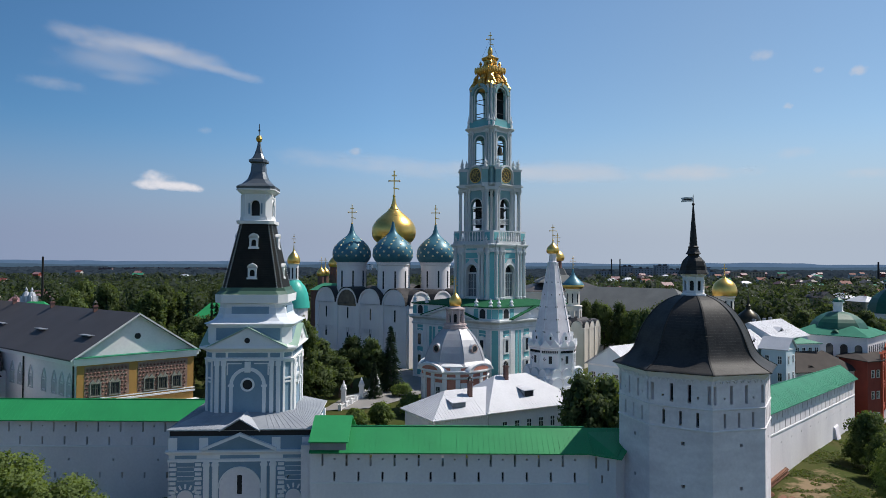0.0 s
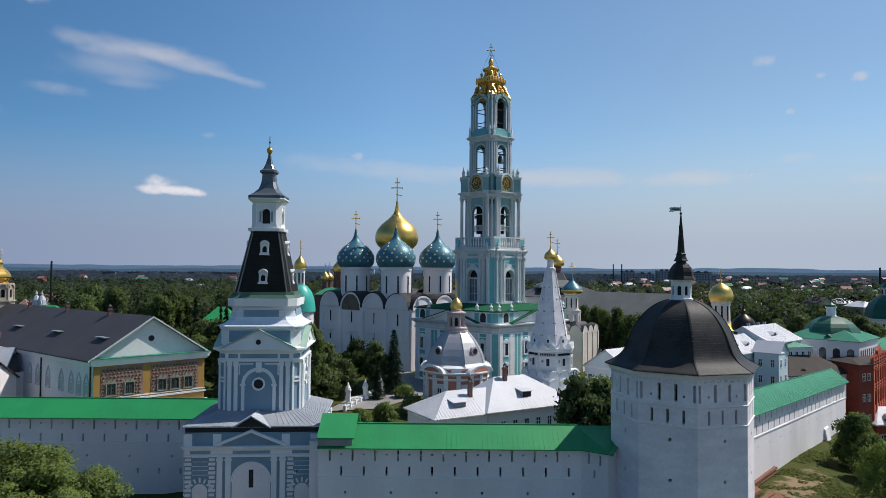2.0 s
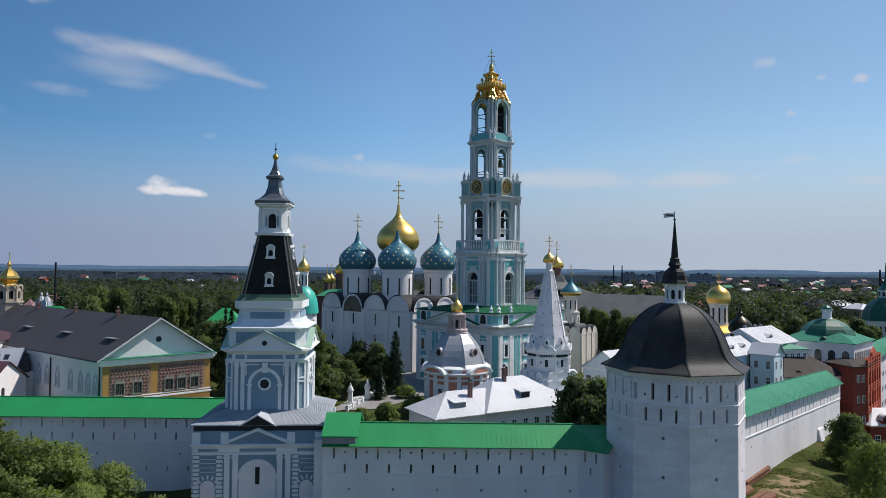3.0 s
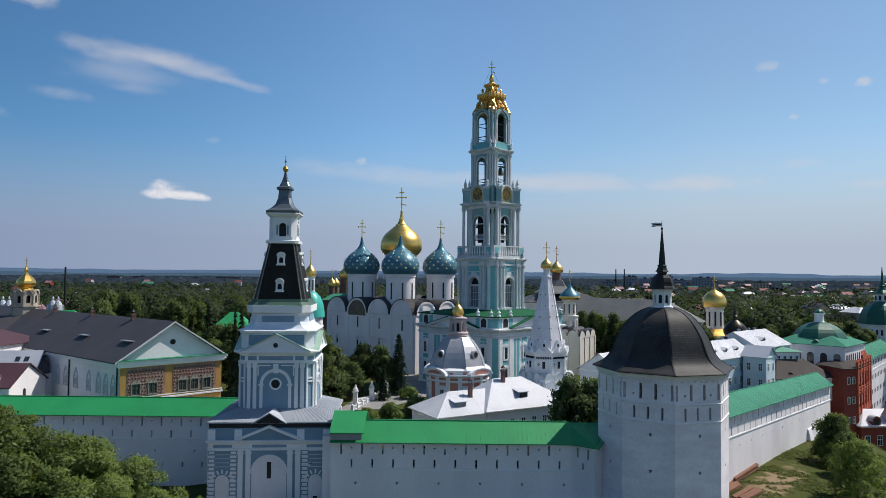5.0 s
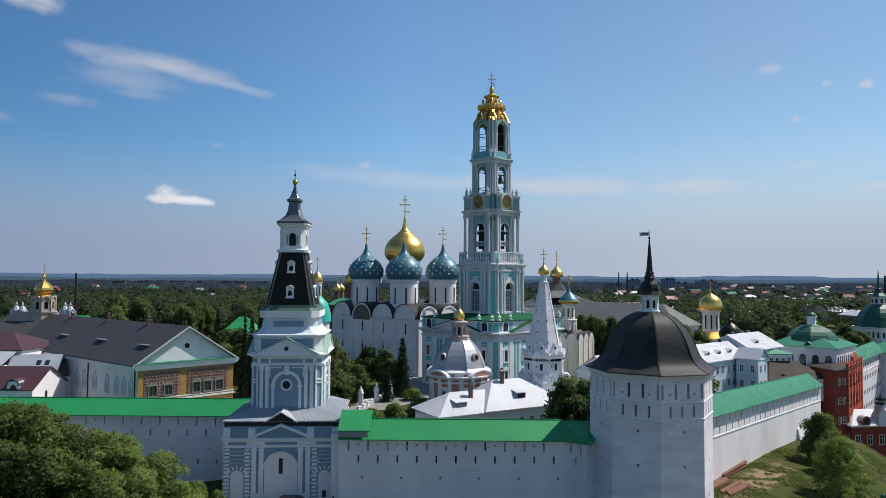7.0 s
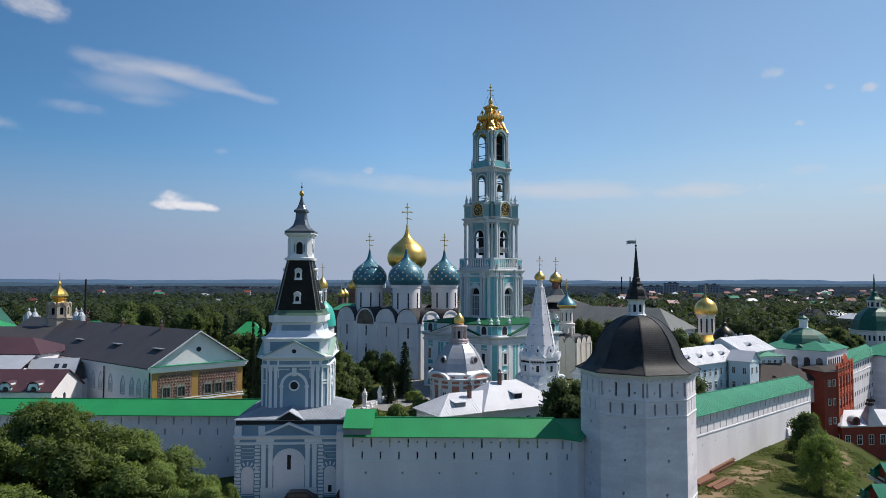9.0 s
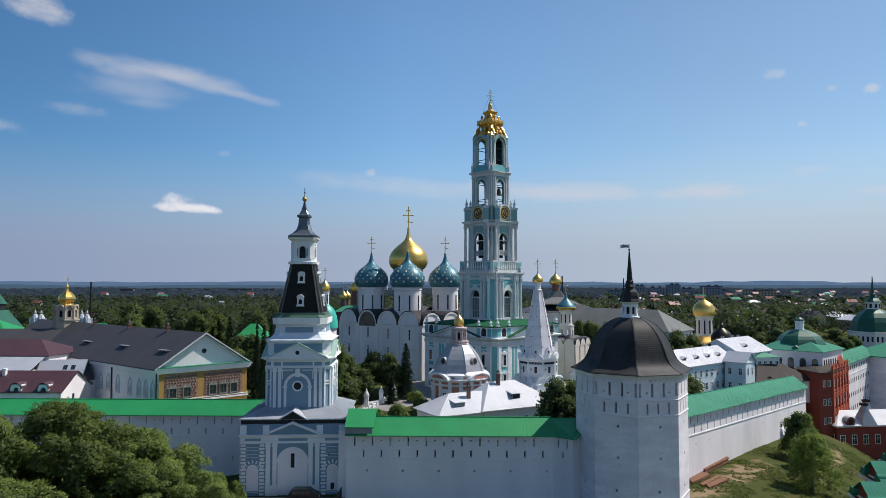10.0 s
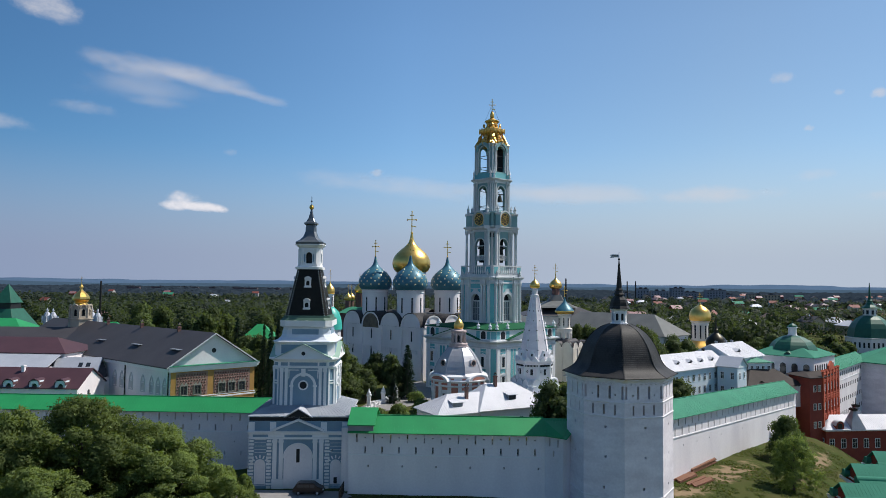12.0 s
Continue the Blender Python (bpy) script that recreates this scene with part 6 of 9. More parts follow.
# ---- refectory church behind, with one gilded cupola ----
rc = house("refectory_church", "buff refectory church with grey hipped roof, seen behind the towers", "church", at(27.0, 232, 0, 0), 30, 24, -0.5, 19.0, 4.5, CREAM, SLATE, True, (11.0,), 8, 1.2, 3.0)
bm = bmesh.new()
stack(bm, [(7.5, 0.4, 22.0), (6.9, 0.4, 22.6), (3.0, 0.3, 24.6), (1.9, 0.3, 27.0)], pose(13.0, 9, 0))
part("upper_roof", bm, REFECTORY_ROOF, rc)
part("neck", lathe(bmesh.new(), [(1.5, 26), (1.5, 29.4), (1.9, 29.6)], 12, 0, pose(13.0, 9, 0)), BRICKBR, rc)
small_dome(rc, pose(13.0, 9, 0), 2.5, 29.4, 5.4, GOLD, crossed=4.5)

# ---- long treasury with a grey hipped roof ----
house("treasury", "long whitewashed treasury under a grey hipped sheet roof", "house", at(71.5, 198.5, 0, 136.6) @ pose(-3, -8.5, 0), 45, 17, -0.5, 14.6, 6.6, WHITE, REFECTORY_ROOF, True, (8.0,), 12, 1.0, 1.8, 0.7, sides=(1, 2))


# ---- trinity cathedral, small dark dome ----
def trinity():
    t = thing("trinity_church", "white stone church with a gilded helmet dome on a tall drum", "church", at(87.2, 213.5, 0, 20))
    part("body", boxes((-6, 6, -6, 6, -0.5, 9.5)), CREAM, t)
    part("gilt_roof", stack(bmesh.new(), [(6.4, 0.3, 9.4), (6.2, 0.5, 9.9), (4.6, 0.8, 10.8), (3.4, 0.8, 11.8)]), GOLD, t, "gilded roof", True)
    bm = bmesh.new()
    lathe(bm, [(3.3, 11), (3.3, 11.4), (2.95, 11.5), (2.85, 18.0), (3.2, 18.3), (3.2, 18.9)], 28)
    part("drum", bm, CREAM, t, "", True)
    split("slit_window", (lambda b: [box(b, -0.24, 0.24, -3.02, -2.8, 12.6, 17.2, pose(0, 0, 0, 0, 0, 36 * i)) for i in range(10)] and b)(bmesh.new()), DARK, t)
    bm = bmesh.new()
    lathe(bm, [(3.55, 18.8), (3.7, 19.4), (3.72, 20.4), (3.5, 21.5), (3.0, 22.5), (2.2, 23.3), (1.2, 23.9), (0.5, 24.3), (0.2, 25.0)], 28)
    part("dome", bm, GOLD, t, "gilded helmet dome", True)
    cross(t, pose(0, 0, 24.9, 0, 0, -20), 3.6)


trinity()
dd = thing("dark_domed_chapel", "small chapel with a dark metal onion dome and spire", "chapel", at(85.0, 192.0))
part("drum", lathe(bmesh.new(), [(2.6, -0.5), (2.6, 11.4), (3.0, 11.6)], 16), WHITE, dd)
part("dome", lathe(bmesh.new(), [(2.9, 11.4), (3.25, 12.2), (3.2, 13.2), (2.6, 14.4), (1.6, 15.3), (0.8, 15.9), (0.6, 16.6), (0.7, 17.0), (0.4, 17.3), (0.2, 18.6), (0.08, 21.0)], 16), BRONZE, dd, "", True)


# ---- houses along the west wall ----
WD = 40.8
a2 = house("long_cell_house", "long pale-blue and white two-storey house with a white metal roof", "house", at(35.4, 127.6, 0, WD), 56.5, 10.5, -1, 9.0, 3.4, PALEBLUE, WHITE_ROOF, False, (2.3, 5.6), 21, 0.9, 1.7, 0.5, 0.6)
for x in (34, 40, 45.5, 51):
    dormer(a2, pose(x, 1.6, 10.2), 1.5, 0.9, 2.6, WHITE_ROOF, ZINC_DULL)
chimney(a2, 53, 5.4, 12.0, 1.2, IRON, False)
b2h = house("cell_house", "white house with a broad white metal roof and dormer", "house", at(80.1, 165.2, 0, 41), 17.6, 13.6, -1, 10.5, 3.5, PALEBLUE, WHITE_ROOF, False, (6.4,), 6, 0.9, 1.7, 0.5, 0.6)
dormer(b2h, pose(7.0, 2.2, 11.6), 2.2, 1.1, 3.2, WHITE_ROOF, ZINC_DULL)
for x in (4, 9.5, 13):
    chimney(b2h, x, 7.4, 13.7, 1.0, ZINC_DULL, False)
house("porch_house", "small pale-blue gabled house with white trim and zinc roof", "house", at(81.6, 160.0, 0, 46) @ pose(0, 0, 0, 0, 0, 90), 5.5, 6.0, -1, 9.3, 2.2, PALEBLUE, ZINC, False, (2.0, 5.8), 2, 0.8, 1.7, 0.5, sides=(0, 1, 2, 3))
house("green_roofed_annex", "white annex with a low green metal roof", "house", at(86.0, 169.0, 0, 10), 7.0, 8, -1, 9.1, 1.3, PALEBLUE, GREEN_MID, True, (6.4,), 4, 0.8, 1.6)


def green_dome_hall():
    t = house("green_domed_hall", "white hall with arched windows under a dark green ribbed dome", "church", at(93.1, 184.7, 0, -45), 18, 18, -2, 10.3, 4.2, WHITE, GREEN_MATT, True)
    m = pose(9, 9, 1.35)
    bm = bmesh.new()
    for i in range(5):
        arch_slab(bm, pose(2.8 + i * 3.3, 0, 0), 1.7, 4.9, 7.4, -0.06, 0, 8)
    for i in range(9):
        arch_slab(bm, pose(18, 1.4 + i * 1.9, 0, 0, 0, 90), 0.9, 4.9, 7.6, -0.06, 0, 8)
    split("arched_window", bm, GLASS, t)
    bm = bmesh.new()
    lathe(bm, [(6.9, 9.6), (6.9, 10.5), (6.65, 11.0), (6.1, 11.9), (5.3, 12.8), (4.2, 13.6), (3.0, 14.2), (1.9, 14.55), (1.3, 14.65)], 8, 0.25, m)
    part("dome", bm, GREEN_DARK, t, "dark green faceted dome")
    bm = bmesh.new()
    lathe(bm, [(1.5, 14.3), (1.5, 14.7), (1.2, 14.8), (1.2, 16.8), (1.5, 17.0), (1.5, 17.2)], 8, 0.4, m)
    part("lantern", bm, TRIM, t)
    part("lantern_cap", lathe(bmesh.new(), [(1.4, 17.2), (1.2, 17.7), (0.6, 18.1), (0.12, 18.4), (0.04, 19.2)], 8, 0.4, m), GREEN_DARK, t)
    dormer(t, pose(10.5, 0.8, 10.5), 1.4, 1.1, 2, GREEN_DARK, GREEN_DARK)


green_dome_hall()
bs = house("brown_roofed_shed", "low building with a dark brown metal roof behind the wall", "house", at(82.8, 161.9, 0, 16), 18, 11, -3, 3.1, 4.1, WHITE, BROWN_ROOF, True, over=0.6)
dormer(bs, pose(5.0, 0.9, 3.6), 1.6, 0.8, 2, BROWN_ROOF, BROWN_ROOF)


# ---- red brick buildings ----
def red_house():
    t = thing("red_brick_house", "tall ornate red brick house with white-framed windows", "house", at(99.0, 162.1, 0, 24))
    m2 = pose(5.8, 0, 0, 0, 0, 25)
    foot = [(1.0, 0), (5.8, 0), (5.8 + 17.5 * math.cos(radians(25)), 17.5 * math.sin(radians(25))), (13, 14), (3.5, 9)]
    bm = bmesh.new()
    loft(bm, [[(x, y, z) for x, y in foot] for z in (-16, 5.5)])
    part("wall", bm, BRICKRED, t)
    bm = bmesh.new()
    loft(bm, [[(x, y, z) for x, y in ((0.6, -0.5), (5.8, -0.5), (21.4, 7.0), (13, 14.6), (3.0, 9.6))] for z in (5.5, 5.7)] + [[(4.4, 4, 6.5), (7, 4.2, 6.5), (15, 8.6, 6.5), (12.5, 10, 6.5), (5.2, 6, 6.5)]])
    part("roof", bm, BROWN_ROOF, t, "brown metal roof")
    window_parts(t, [pose(x, 0, z) for x in (2.9, 4.7) for z in (1.8, -3.2, -8.2)], 0.85, 1.6, CREAM)
    window_parts(t, [m2 @ pose(x, 0, z) for x in (2.4, 5.8, 9.2, 12.4, 15.4) for z in (1.6, -3.6, -8.6)], 1.1, 2.2)
    bm = bmesh.new()
    for x in (0.5, 4.1, 7.5, 10.8, 13.9, 17.0):
        box(bm, x - 0.4, x + 0.4, -0.4, 0, -15, 7.2, m2)
        prism(bm, [(x - 0.6, 7.2), (x, 7.7), (x + 0.6, 7.2)], -0.5, 0.3, m2)
    box(bm, 0, 17.5, -0.2, 0.1, 6.3, 7.0, m2)
    prism(bm, [(6.5, 7.0), (6.5, 8.4), (9.2, 9.6), (11.8, 8.4), (11.8, 7.0)], -0.3, 0.2, m2)
    for z in (-5.6, -5.0, -0.4, 0.3, 4.7, 5.4, 6.2):
        box(bm, 0, 17.5, -0.3, 0, z, z + 0.3, m2)
    for x in (2.4, 5.8, 9.2, 12.4, 15.4):
        for z in (1.6, -3.6, -8.6):
            arch_band(bm, m2 @ pose(x, 0, 0), 1.2, z + 2.1, 0.28, -0.35, 0, 8)
    # brighter copy of the red brick, with the sun on this front put into its colour
    split("brick_ornament", bm, mat("sunlit_red_brick", (0.47, 0.095, 0.045), (0.38, 0.075, 0.036), 0.88, scale=0.6), t, "projecting red brick pilasters and bands")


red_house()
lr = house("low_red_house", "low red brick house with a white metal roof", "house", at(104.5, 163.0, 0, 8), 34, 10, -18, -8.6, 3.2, BRICKRED, WHITE_ROOF, True, (-13.6,), 10, 1.3, 2.4, 0.5, 0.6)
for x, yt in ((9.4, 1.6), (14.2, 7.0)):
    bm = bmesh.new()
    lathe(bm, [(3.2, -8.8), (2.9, -8.2), (0.7, -3.9), (0.75, -3.6)], 4, math.pi / 4, pose(x, yt, 0))
    tt = part("turret_roof", bm, ZINC_DULL, lr, "blue-grey pyramid turret roof")
    bm = bmesh.new()
    for q in range(4):
        box(bm, -0.75, 0.75, -0.75, -0.6, -3.6, -3.0, pose(x, yt, 0, 0, 0, 90 * q))
    lathe(bm, [(0.12, -3.7), (0.05, -1.0)], 6, 0, pose(x, yt, 0))
    part("cresting", bm, IRON, tt)
ld = part("dormer", (lambda b: arch_slab(b, pose(4.0, 0, 0), 2.4, -8.7, -7.5, -0.2, 1.3, 10) or b)(bmesh.new()), BRICKRED, lr, "round-headed red brick dormer")
tagged(part("dormer_cover", (lambda b: arch_band(b, pose(4.0, 0, 0), 2.4, -7.5, 0.12, -0.35, 1.6, 10) or b)(bmesh.new()), ZINC, ld), kind="stuff")
part("pane", (lambda b: arch_slab(b, pose(4.0, 0, 0), 1.3, -8.3, -7.5, -0.25, -0.18, 8) or b)(bmesh.new()), GLASS, ld)

fortress_wall("wall_west_2", 40, -22, 5.8, at(118.0, 182.5, 0, 49.6), "white fortress wall with embrasures and a green roof beyond the red house", GREEN_OLD, step=3.5, rise=2.6)
w2 = bpy.data.objects["wall_west_2"]
bm = boxes((-0.35, 0.35, -0.05, 0.02, 0, 1.3))
each("slit_window", bm, [at(118.0, 182.5, 0, 49.6) @ pose(1.6 + 2.6 * i, 0, z) for i in range(14) for z in (3.4, -0.6, -4.8, -9.0)], DARK, w2)
wt = thing("round_wall_tower", "squat white wall tower with a low green roof", "tower", at(154.5, 212))
part("shaft", lathe(bmesh.new(), [(16, -24), (15, 5.6)], 8, 0.2), WHITE_OLD, wt)
part("roof", lathe(bmesh.new(), [(15.8, 5.4), (15.8, 5.7), (0.5, 11.5)], 8, 0.2), GREEN_OLD, wt)


def far_tower():
    t = thing("green_domed_tower", "white octagonal tower with a dark green helmet dome", "tower", at(201.5, 309))
    part("shaft", lathe(bmesh.new(), [(10.8, -30), (10.8, 6.5), (11.2, 6.8), (11.2, 7.2)], 8, 0.3), WHITE, t)
    split("slit", (lambda b: [box(b, x - 0.4, x + 0.4, -10.1, -9.9, 2.5, 5.0, pose(0, 0, 0, 0, 0, 45 * i + 39.7)) for i in range(8) for x in (-3, -1, 1, 3)] and b)(bmesh.new()), DARK, t)
    part("dome", lathe(bmesh.new(), [(11.0, 7.0), (9.9, 7.4), (9.6, 9.3), (9.1, 11.6), (8.0, 13.8), (6.2, 15.8), (4.2, 17.2), (3.0, 17.7)], 8, 0.3), GREEN_DARK, t)
    part("lantern", lathe(bmesh.new(), [(3.3, 17.3), (3.0, 17.7), (3.0, 20.6), (3.5, 21.0), (3.5, 21.3)], 8, 0.3), TRIM, t)
    split("lantern_slit", (lambda b: [box(b, -0.5, 0.5, -2.95, -2.7, 18.2, 20.2, pose(0, 0, 0, 0, 0, 45 * i + 39.7)) for i in range(8)] and b)(bmesh.new()), DARK, t)
    part("spire", lathe(bmesh.new(), [(3.7, 21.2), (3.3, 21.7), (1.9, 22.9), (1.2, 24.3), (1.35, 24.8), (0.8, 25.4), (0.5, 28), (0.15, 33.5)], 8, 0.3), GREEN_DARK, t)


far_tower()


# ---- market pavilions with green roofs ----
def market():
    for x, y, L, W, e in ((69.0, 85.5, 30, 8, -5.6), (76.4, 95.5, 30, 7.5, -4.7), (85.6, 104.5, 30, 7.5, -4.4)):
        t = house("market_pavilion", "red brick market pavilion with a green metal roof and barrel dormers", "pavilion", at(x, y, 0, -6), L, W, -13, e, 2.6, BRICKRED, GREEN_MATT, False, (e - 3.4,), 4, 1.2, 1.8, 0.7, 0.6, group="market pavilions")
        bm = bmesh.new()
        box(bm, -0.85, -0.5, -0.8, W + 0.8, e - 1.1, e - 0.6)
        part("fascia", bm, TRIM, t)
        for y in (1.2, W - 1.2):
            bm = bmesh.new()
            lathe(bm, [(0.75, 0), (0.75, 5.0)], 14, 0, pose(-0.9, y, e + 0.35, 0, 90, 0))
            part("barrel_dormer", bm, GREEN_MATT, t, "green barrel-vaulted dormer", True)


market()


# ---- palace ----
def palace():
    sk = Matrix(((1, math.cos(radians(99)), 0, 0), (0, math.sin(radians(99)), 0, 0), (0, 0, 1, 0), (0, 0, 0, 1)))
    t = thing("palace", "long two-storey palace with painted brick gable end and dark metal roof", "palace", at(-50.8 * 1.09, 95.9 * 1.09, -2.5, 43) @ Matrix.Scale(1.09, 4))
    W, L, E = 16.6, 76.0, 14.2
    bm = bmesh.new()
    box(bm, 0, W, 0.0, L, -0.5, E, sk)
    part("wall", bm, WHITE, t)
    bm = bmesh.new()
    loft(bm, [[(-0.8, y, E + 0.12), (W + 0.8, y, E + 0.12), (W / 2, y, 20.44)] for y in (0.42, 0.9)], sk)
    part("gable", bm, WHITE, t, "white gable with a round window")
    bm = bmesh.new()
    for s in (0, 1):
        x = s * W
        d = -1 if s == 0 else 1
        loft(bm, [[(x + d * 0.9, y, E + 0.1), (W / 2, y, 20.45), (W / 2, y, 20.62), (x + d * 0.9, y, E + 0.3)] for y in (-0.35, L)], sk)
    part("roof", bm, SLATE, t, "dark grey-brown sheet roof")
    bm = bmesh.new()
    for s in (-1, 1):
        loft(bm, [[(W / 2 + s * (W / 2 + 0.9), y, E + 0.0), (W / 2, y, 20.35), (W / 2, y, 20.6), (W / 2 + s * (W / 2 + 0.9), y, E + 0.28)] for y in (-0.45, -0.35)], sk)
    part("verge_board", bm, TRIM_GREY, t)
    bm = bmesh.new()
    box(bm, -0.5, W + 0.6, -0.75, 0.41, E + 0.42, E + 0.55, sk)
    part("gable_skirt", bm, GREEN_OLD, t, "green metal strip at the foot of the gable")
    bm = bmesh.new()
    box(bm, -0.55, W + 0.55, -0.55, 0.0, E - 0.3, E + 0.42, sk)
    box(bm, -0.35, W + 0.35, -0.32, 0.0, E - 0.6, E - 0.3, sk)
    box(bm, -0.6, 0.0, 0.0, L, E - 0.5, E + 0.1, sk)
    part("cornice", bm, TRIM, t)
    bm = bmesh.new()
    lathe(bm, [(0.45, 0), (0.45, 0.06)], 16, 0, sk @ pose(W / 2 + 0.1, 0.43, 17.2, 90, 0, 0))
    part("round_window", bm, DARK, t)
    # painted front
    bm = bmesh.new()
    box(bm, 0.02, W - 0.02, -0.1, 0, -0.5, E - 0.6, sk)
    part("painted_front", bm, OCHRE, t, "ochre plaster front")
    bays = ((1.0, 7.0, (2.4, 5.0)), (8.2, 15.6, (9.8, 11.8, 13.9)))
    dia = bmesh.new()
    loft(dia, [[(-0.24, 0, 0), (0, 0, -0.24), (0.24, 0, 0), (0, 0, 0.24)], [(-0.05, -0.1, 0), (0, -0.1, -0.05), (0.05, -0.1, 0), (0, -0.1, 0.05)]])
    dia_me = mesh_of("diamond_brick", dia, BRICKBR)
    for a, b, ws in bays:
        bm = bmesh.new()
        box(bm, a, b, -0.14, -0.1, 9.0, 13.4, sk)
        part("brick_panel", bm, mat("dark_mortar_panel", (0.17, 0.09, 0.07), (0.34, 0.25, 0.20), 0.9), t)
        nx, nz = int((b - a) / 0.52), 8
        for i in range(nx):
            for j in range(nz):
                x, z = a + 0.26 + i * (b - a - 0.3) / nx + 0.13 * (j % 2), 9.3 + j * 0.52
                if any(abs(x - w) < 0.7 and 9.1 < z < 11.6 for w in ws):
                    continue
                o = new("diamond_brick", dia_me)
                o.parent, o.location = t, sk @ Vector((x, -0.15, z))
        for w in ws:
            m = sk @ pose(w, -0.14, 9.35) @ Matrix.Scale(0.8, 4)
            f = window_parts(t, [m @ pose(-0.38, 0, 0), m @ pose(0.38, 0, 0)], 0.55, 1.75, mat("dark_green_casing", (0.09, 0.10, 0.085), None, 0.8))
            bm = bmesh.new()
            for s in (-1, 1):
                lathe(bm, [(0.1, -0.2), (0.13, 0.2), (0.08, 0.9), (0.13, 1.6), (0.1, 2.0)], 6, 0, m, s * 0.85, -0.12)
            box(bm, -1.0, 1.0, -0.22, 0, 1.95, 2.15, m)
            box(bm, -1.0, 1.0, -0.22, 0, -0.35, -0.18, m)
            for s in (-1, 1):
                prism(bm, [(s * 0.45 - 0.4, 2.15), (s * 0.45, 2.75), (s * 0.45 + 0.4, 2.15)], -0.2, 0, m)
            part("window_casing", bm, mat("grey_green_carved_stone", (0.20, 0.21, 0.18), (0.30, 0.29, 0.25), 0.85), t, "carved window surround")
    bm = bmesh.new()
    box(bm, -0.1, W + 0.1, -0.4, 0.0, 8.3, 8.55, sk)
    box(bm, -0.1, W + 0.1, -0.25, 0.0, 8.75, 8.9, sk)
    box(bm, 3, W + 0.4, -1.0, 0.0, 6.9, 7.15, sk)
    split("string_course", bm, TRIM, t)
    # long side
    fs = sk @ pose(0, 0, 0, 0, 0, -90)
    side = [pose(0, y, 0, 0, 0, 0) for y in (1.9, 4.3, 6.8, 10.2, 14.9, 18.8, 21.8, 31, 34, 38)]
    pale_pane = mat("curtained_glass", (0.15, 0.155, 0.17), (0.09, 0.095, 0.105), 0.25, bump=0)
    casing = mat("grey_carved_casing", (0.56, 0.56, 0.58), (0.46, 0.46, 0.48), 0.88, scale=0.5)
    for mm in side:
        y = mm.translation.y
        m = sk @ Matrix.Translation((0, y, 0)) @ pose(0, 0, 0, 0, 0, -90)
        window_parts(t, [m @ pose(s * 0.3, -0.01, 9.5) for s in (-1, 1)], 0.30, 1.1, casing, pale_pane)
        bm = bmesh.new()
        box(bm, -0.78, 0.78, -0.16, 0, 10.95, 11.1, m)
        box(bm, -0.78, 0.78, -0.16, 0, 9.0, 9.16, m)
        for s in (-1, 1):
            prism(bm, [(s * 0.72, 11.1), (s * 0.58, 11.1), (s * 0.40, 11.6), (0, 12.15), (0, 12.45), (s * 0.50, 11.8)][::s], -0.14, 0, m)
            box(bm, s * 0.68 - 0.07, s * 0.68 + 0.07, -0.16, 0, 9.16, 10.95, m)
        part("window_casing", bm, casing, t, "grey carved window surround with a keel arch")
    bm = bmesh.new()
    for y in (0.4, 17.2):
        lathe(bm, [(0.12, 6.5), (0.12, E)], 6, 0, sk @ pose(-0.2, y, 0))
    split("drainpipe", bm, IRON, t)
    for i, y in enumerate((12.5, 28.0, 44.0)):
        x = W / 2 - 0.4
        p = sk @ Vector((x, y, 0))
        chimney(t, p.x, p.y, 20.2, 1.1)
        m = sk @ Matrix.Translation((3.0, y - 8.2, 16.75)) @ pose(0, 0, 0, 0, 0, -90)
        d = part("dormer", boxes((-1.3, 1.3, 0, 2.8, -0.4, 0.6, m)), SLATE, t)
        part("dormer_cover", boxes((-1.6, 1.6, -0.3, 2.9, 0.6, 0.72, m)), ZINC_DULL, d)
        part("louvre", boxes((-1.0, 1.0, -0.03, 0.0, -0.1, 0.5, m)), DARK, d)
    porch = thing("side_porch", "small white porch with a dark hipped metal roof against the palace", "porch", at(-50.8 * 1.09, 95.9 * 1.09, -2.5, 43) @ Matrix.Scale(1.09, 4))
    part("wall", boxes((-3.4, -0.02, 24.4, 28.6, -0.5, 10.6, sk)), WHITE, porch)
    bm = bmesh.new()
    loft(bm, [[sk @ Vector(p) for p in q] for q in (((-3.8, 24.0, 10.6), (-0.65, 24.0, 10.6), (-0.65, 29.0, 10.6), (-3.8, 29.0, 10.6)), ((-3.2, 24.5, 12.2), (-0.65, 24.5, 12.2), (-0.65, 28.5, 12.2), (-3.2, 28.5, 12.2)), ((-1.6, 25.6, 13.5), (-0.65, 25.6, 13.5), (-0.65, 27.4, 13.5), (-1.6, 27.4, 13.5)))])
    part("roof", bm, SLATE, porch)
    part("opening", boxes((-2.6, -1.2, 24.36, 24.4, 6.6, 9.4, sk)), DARK, porch)


palace()


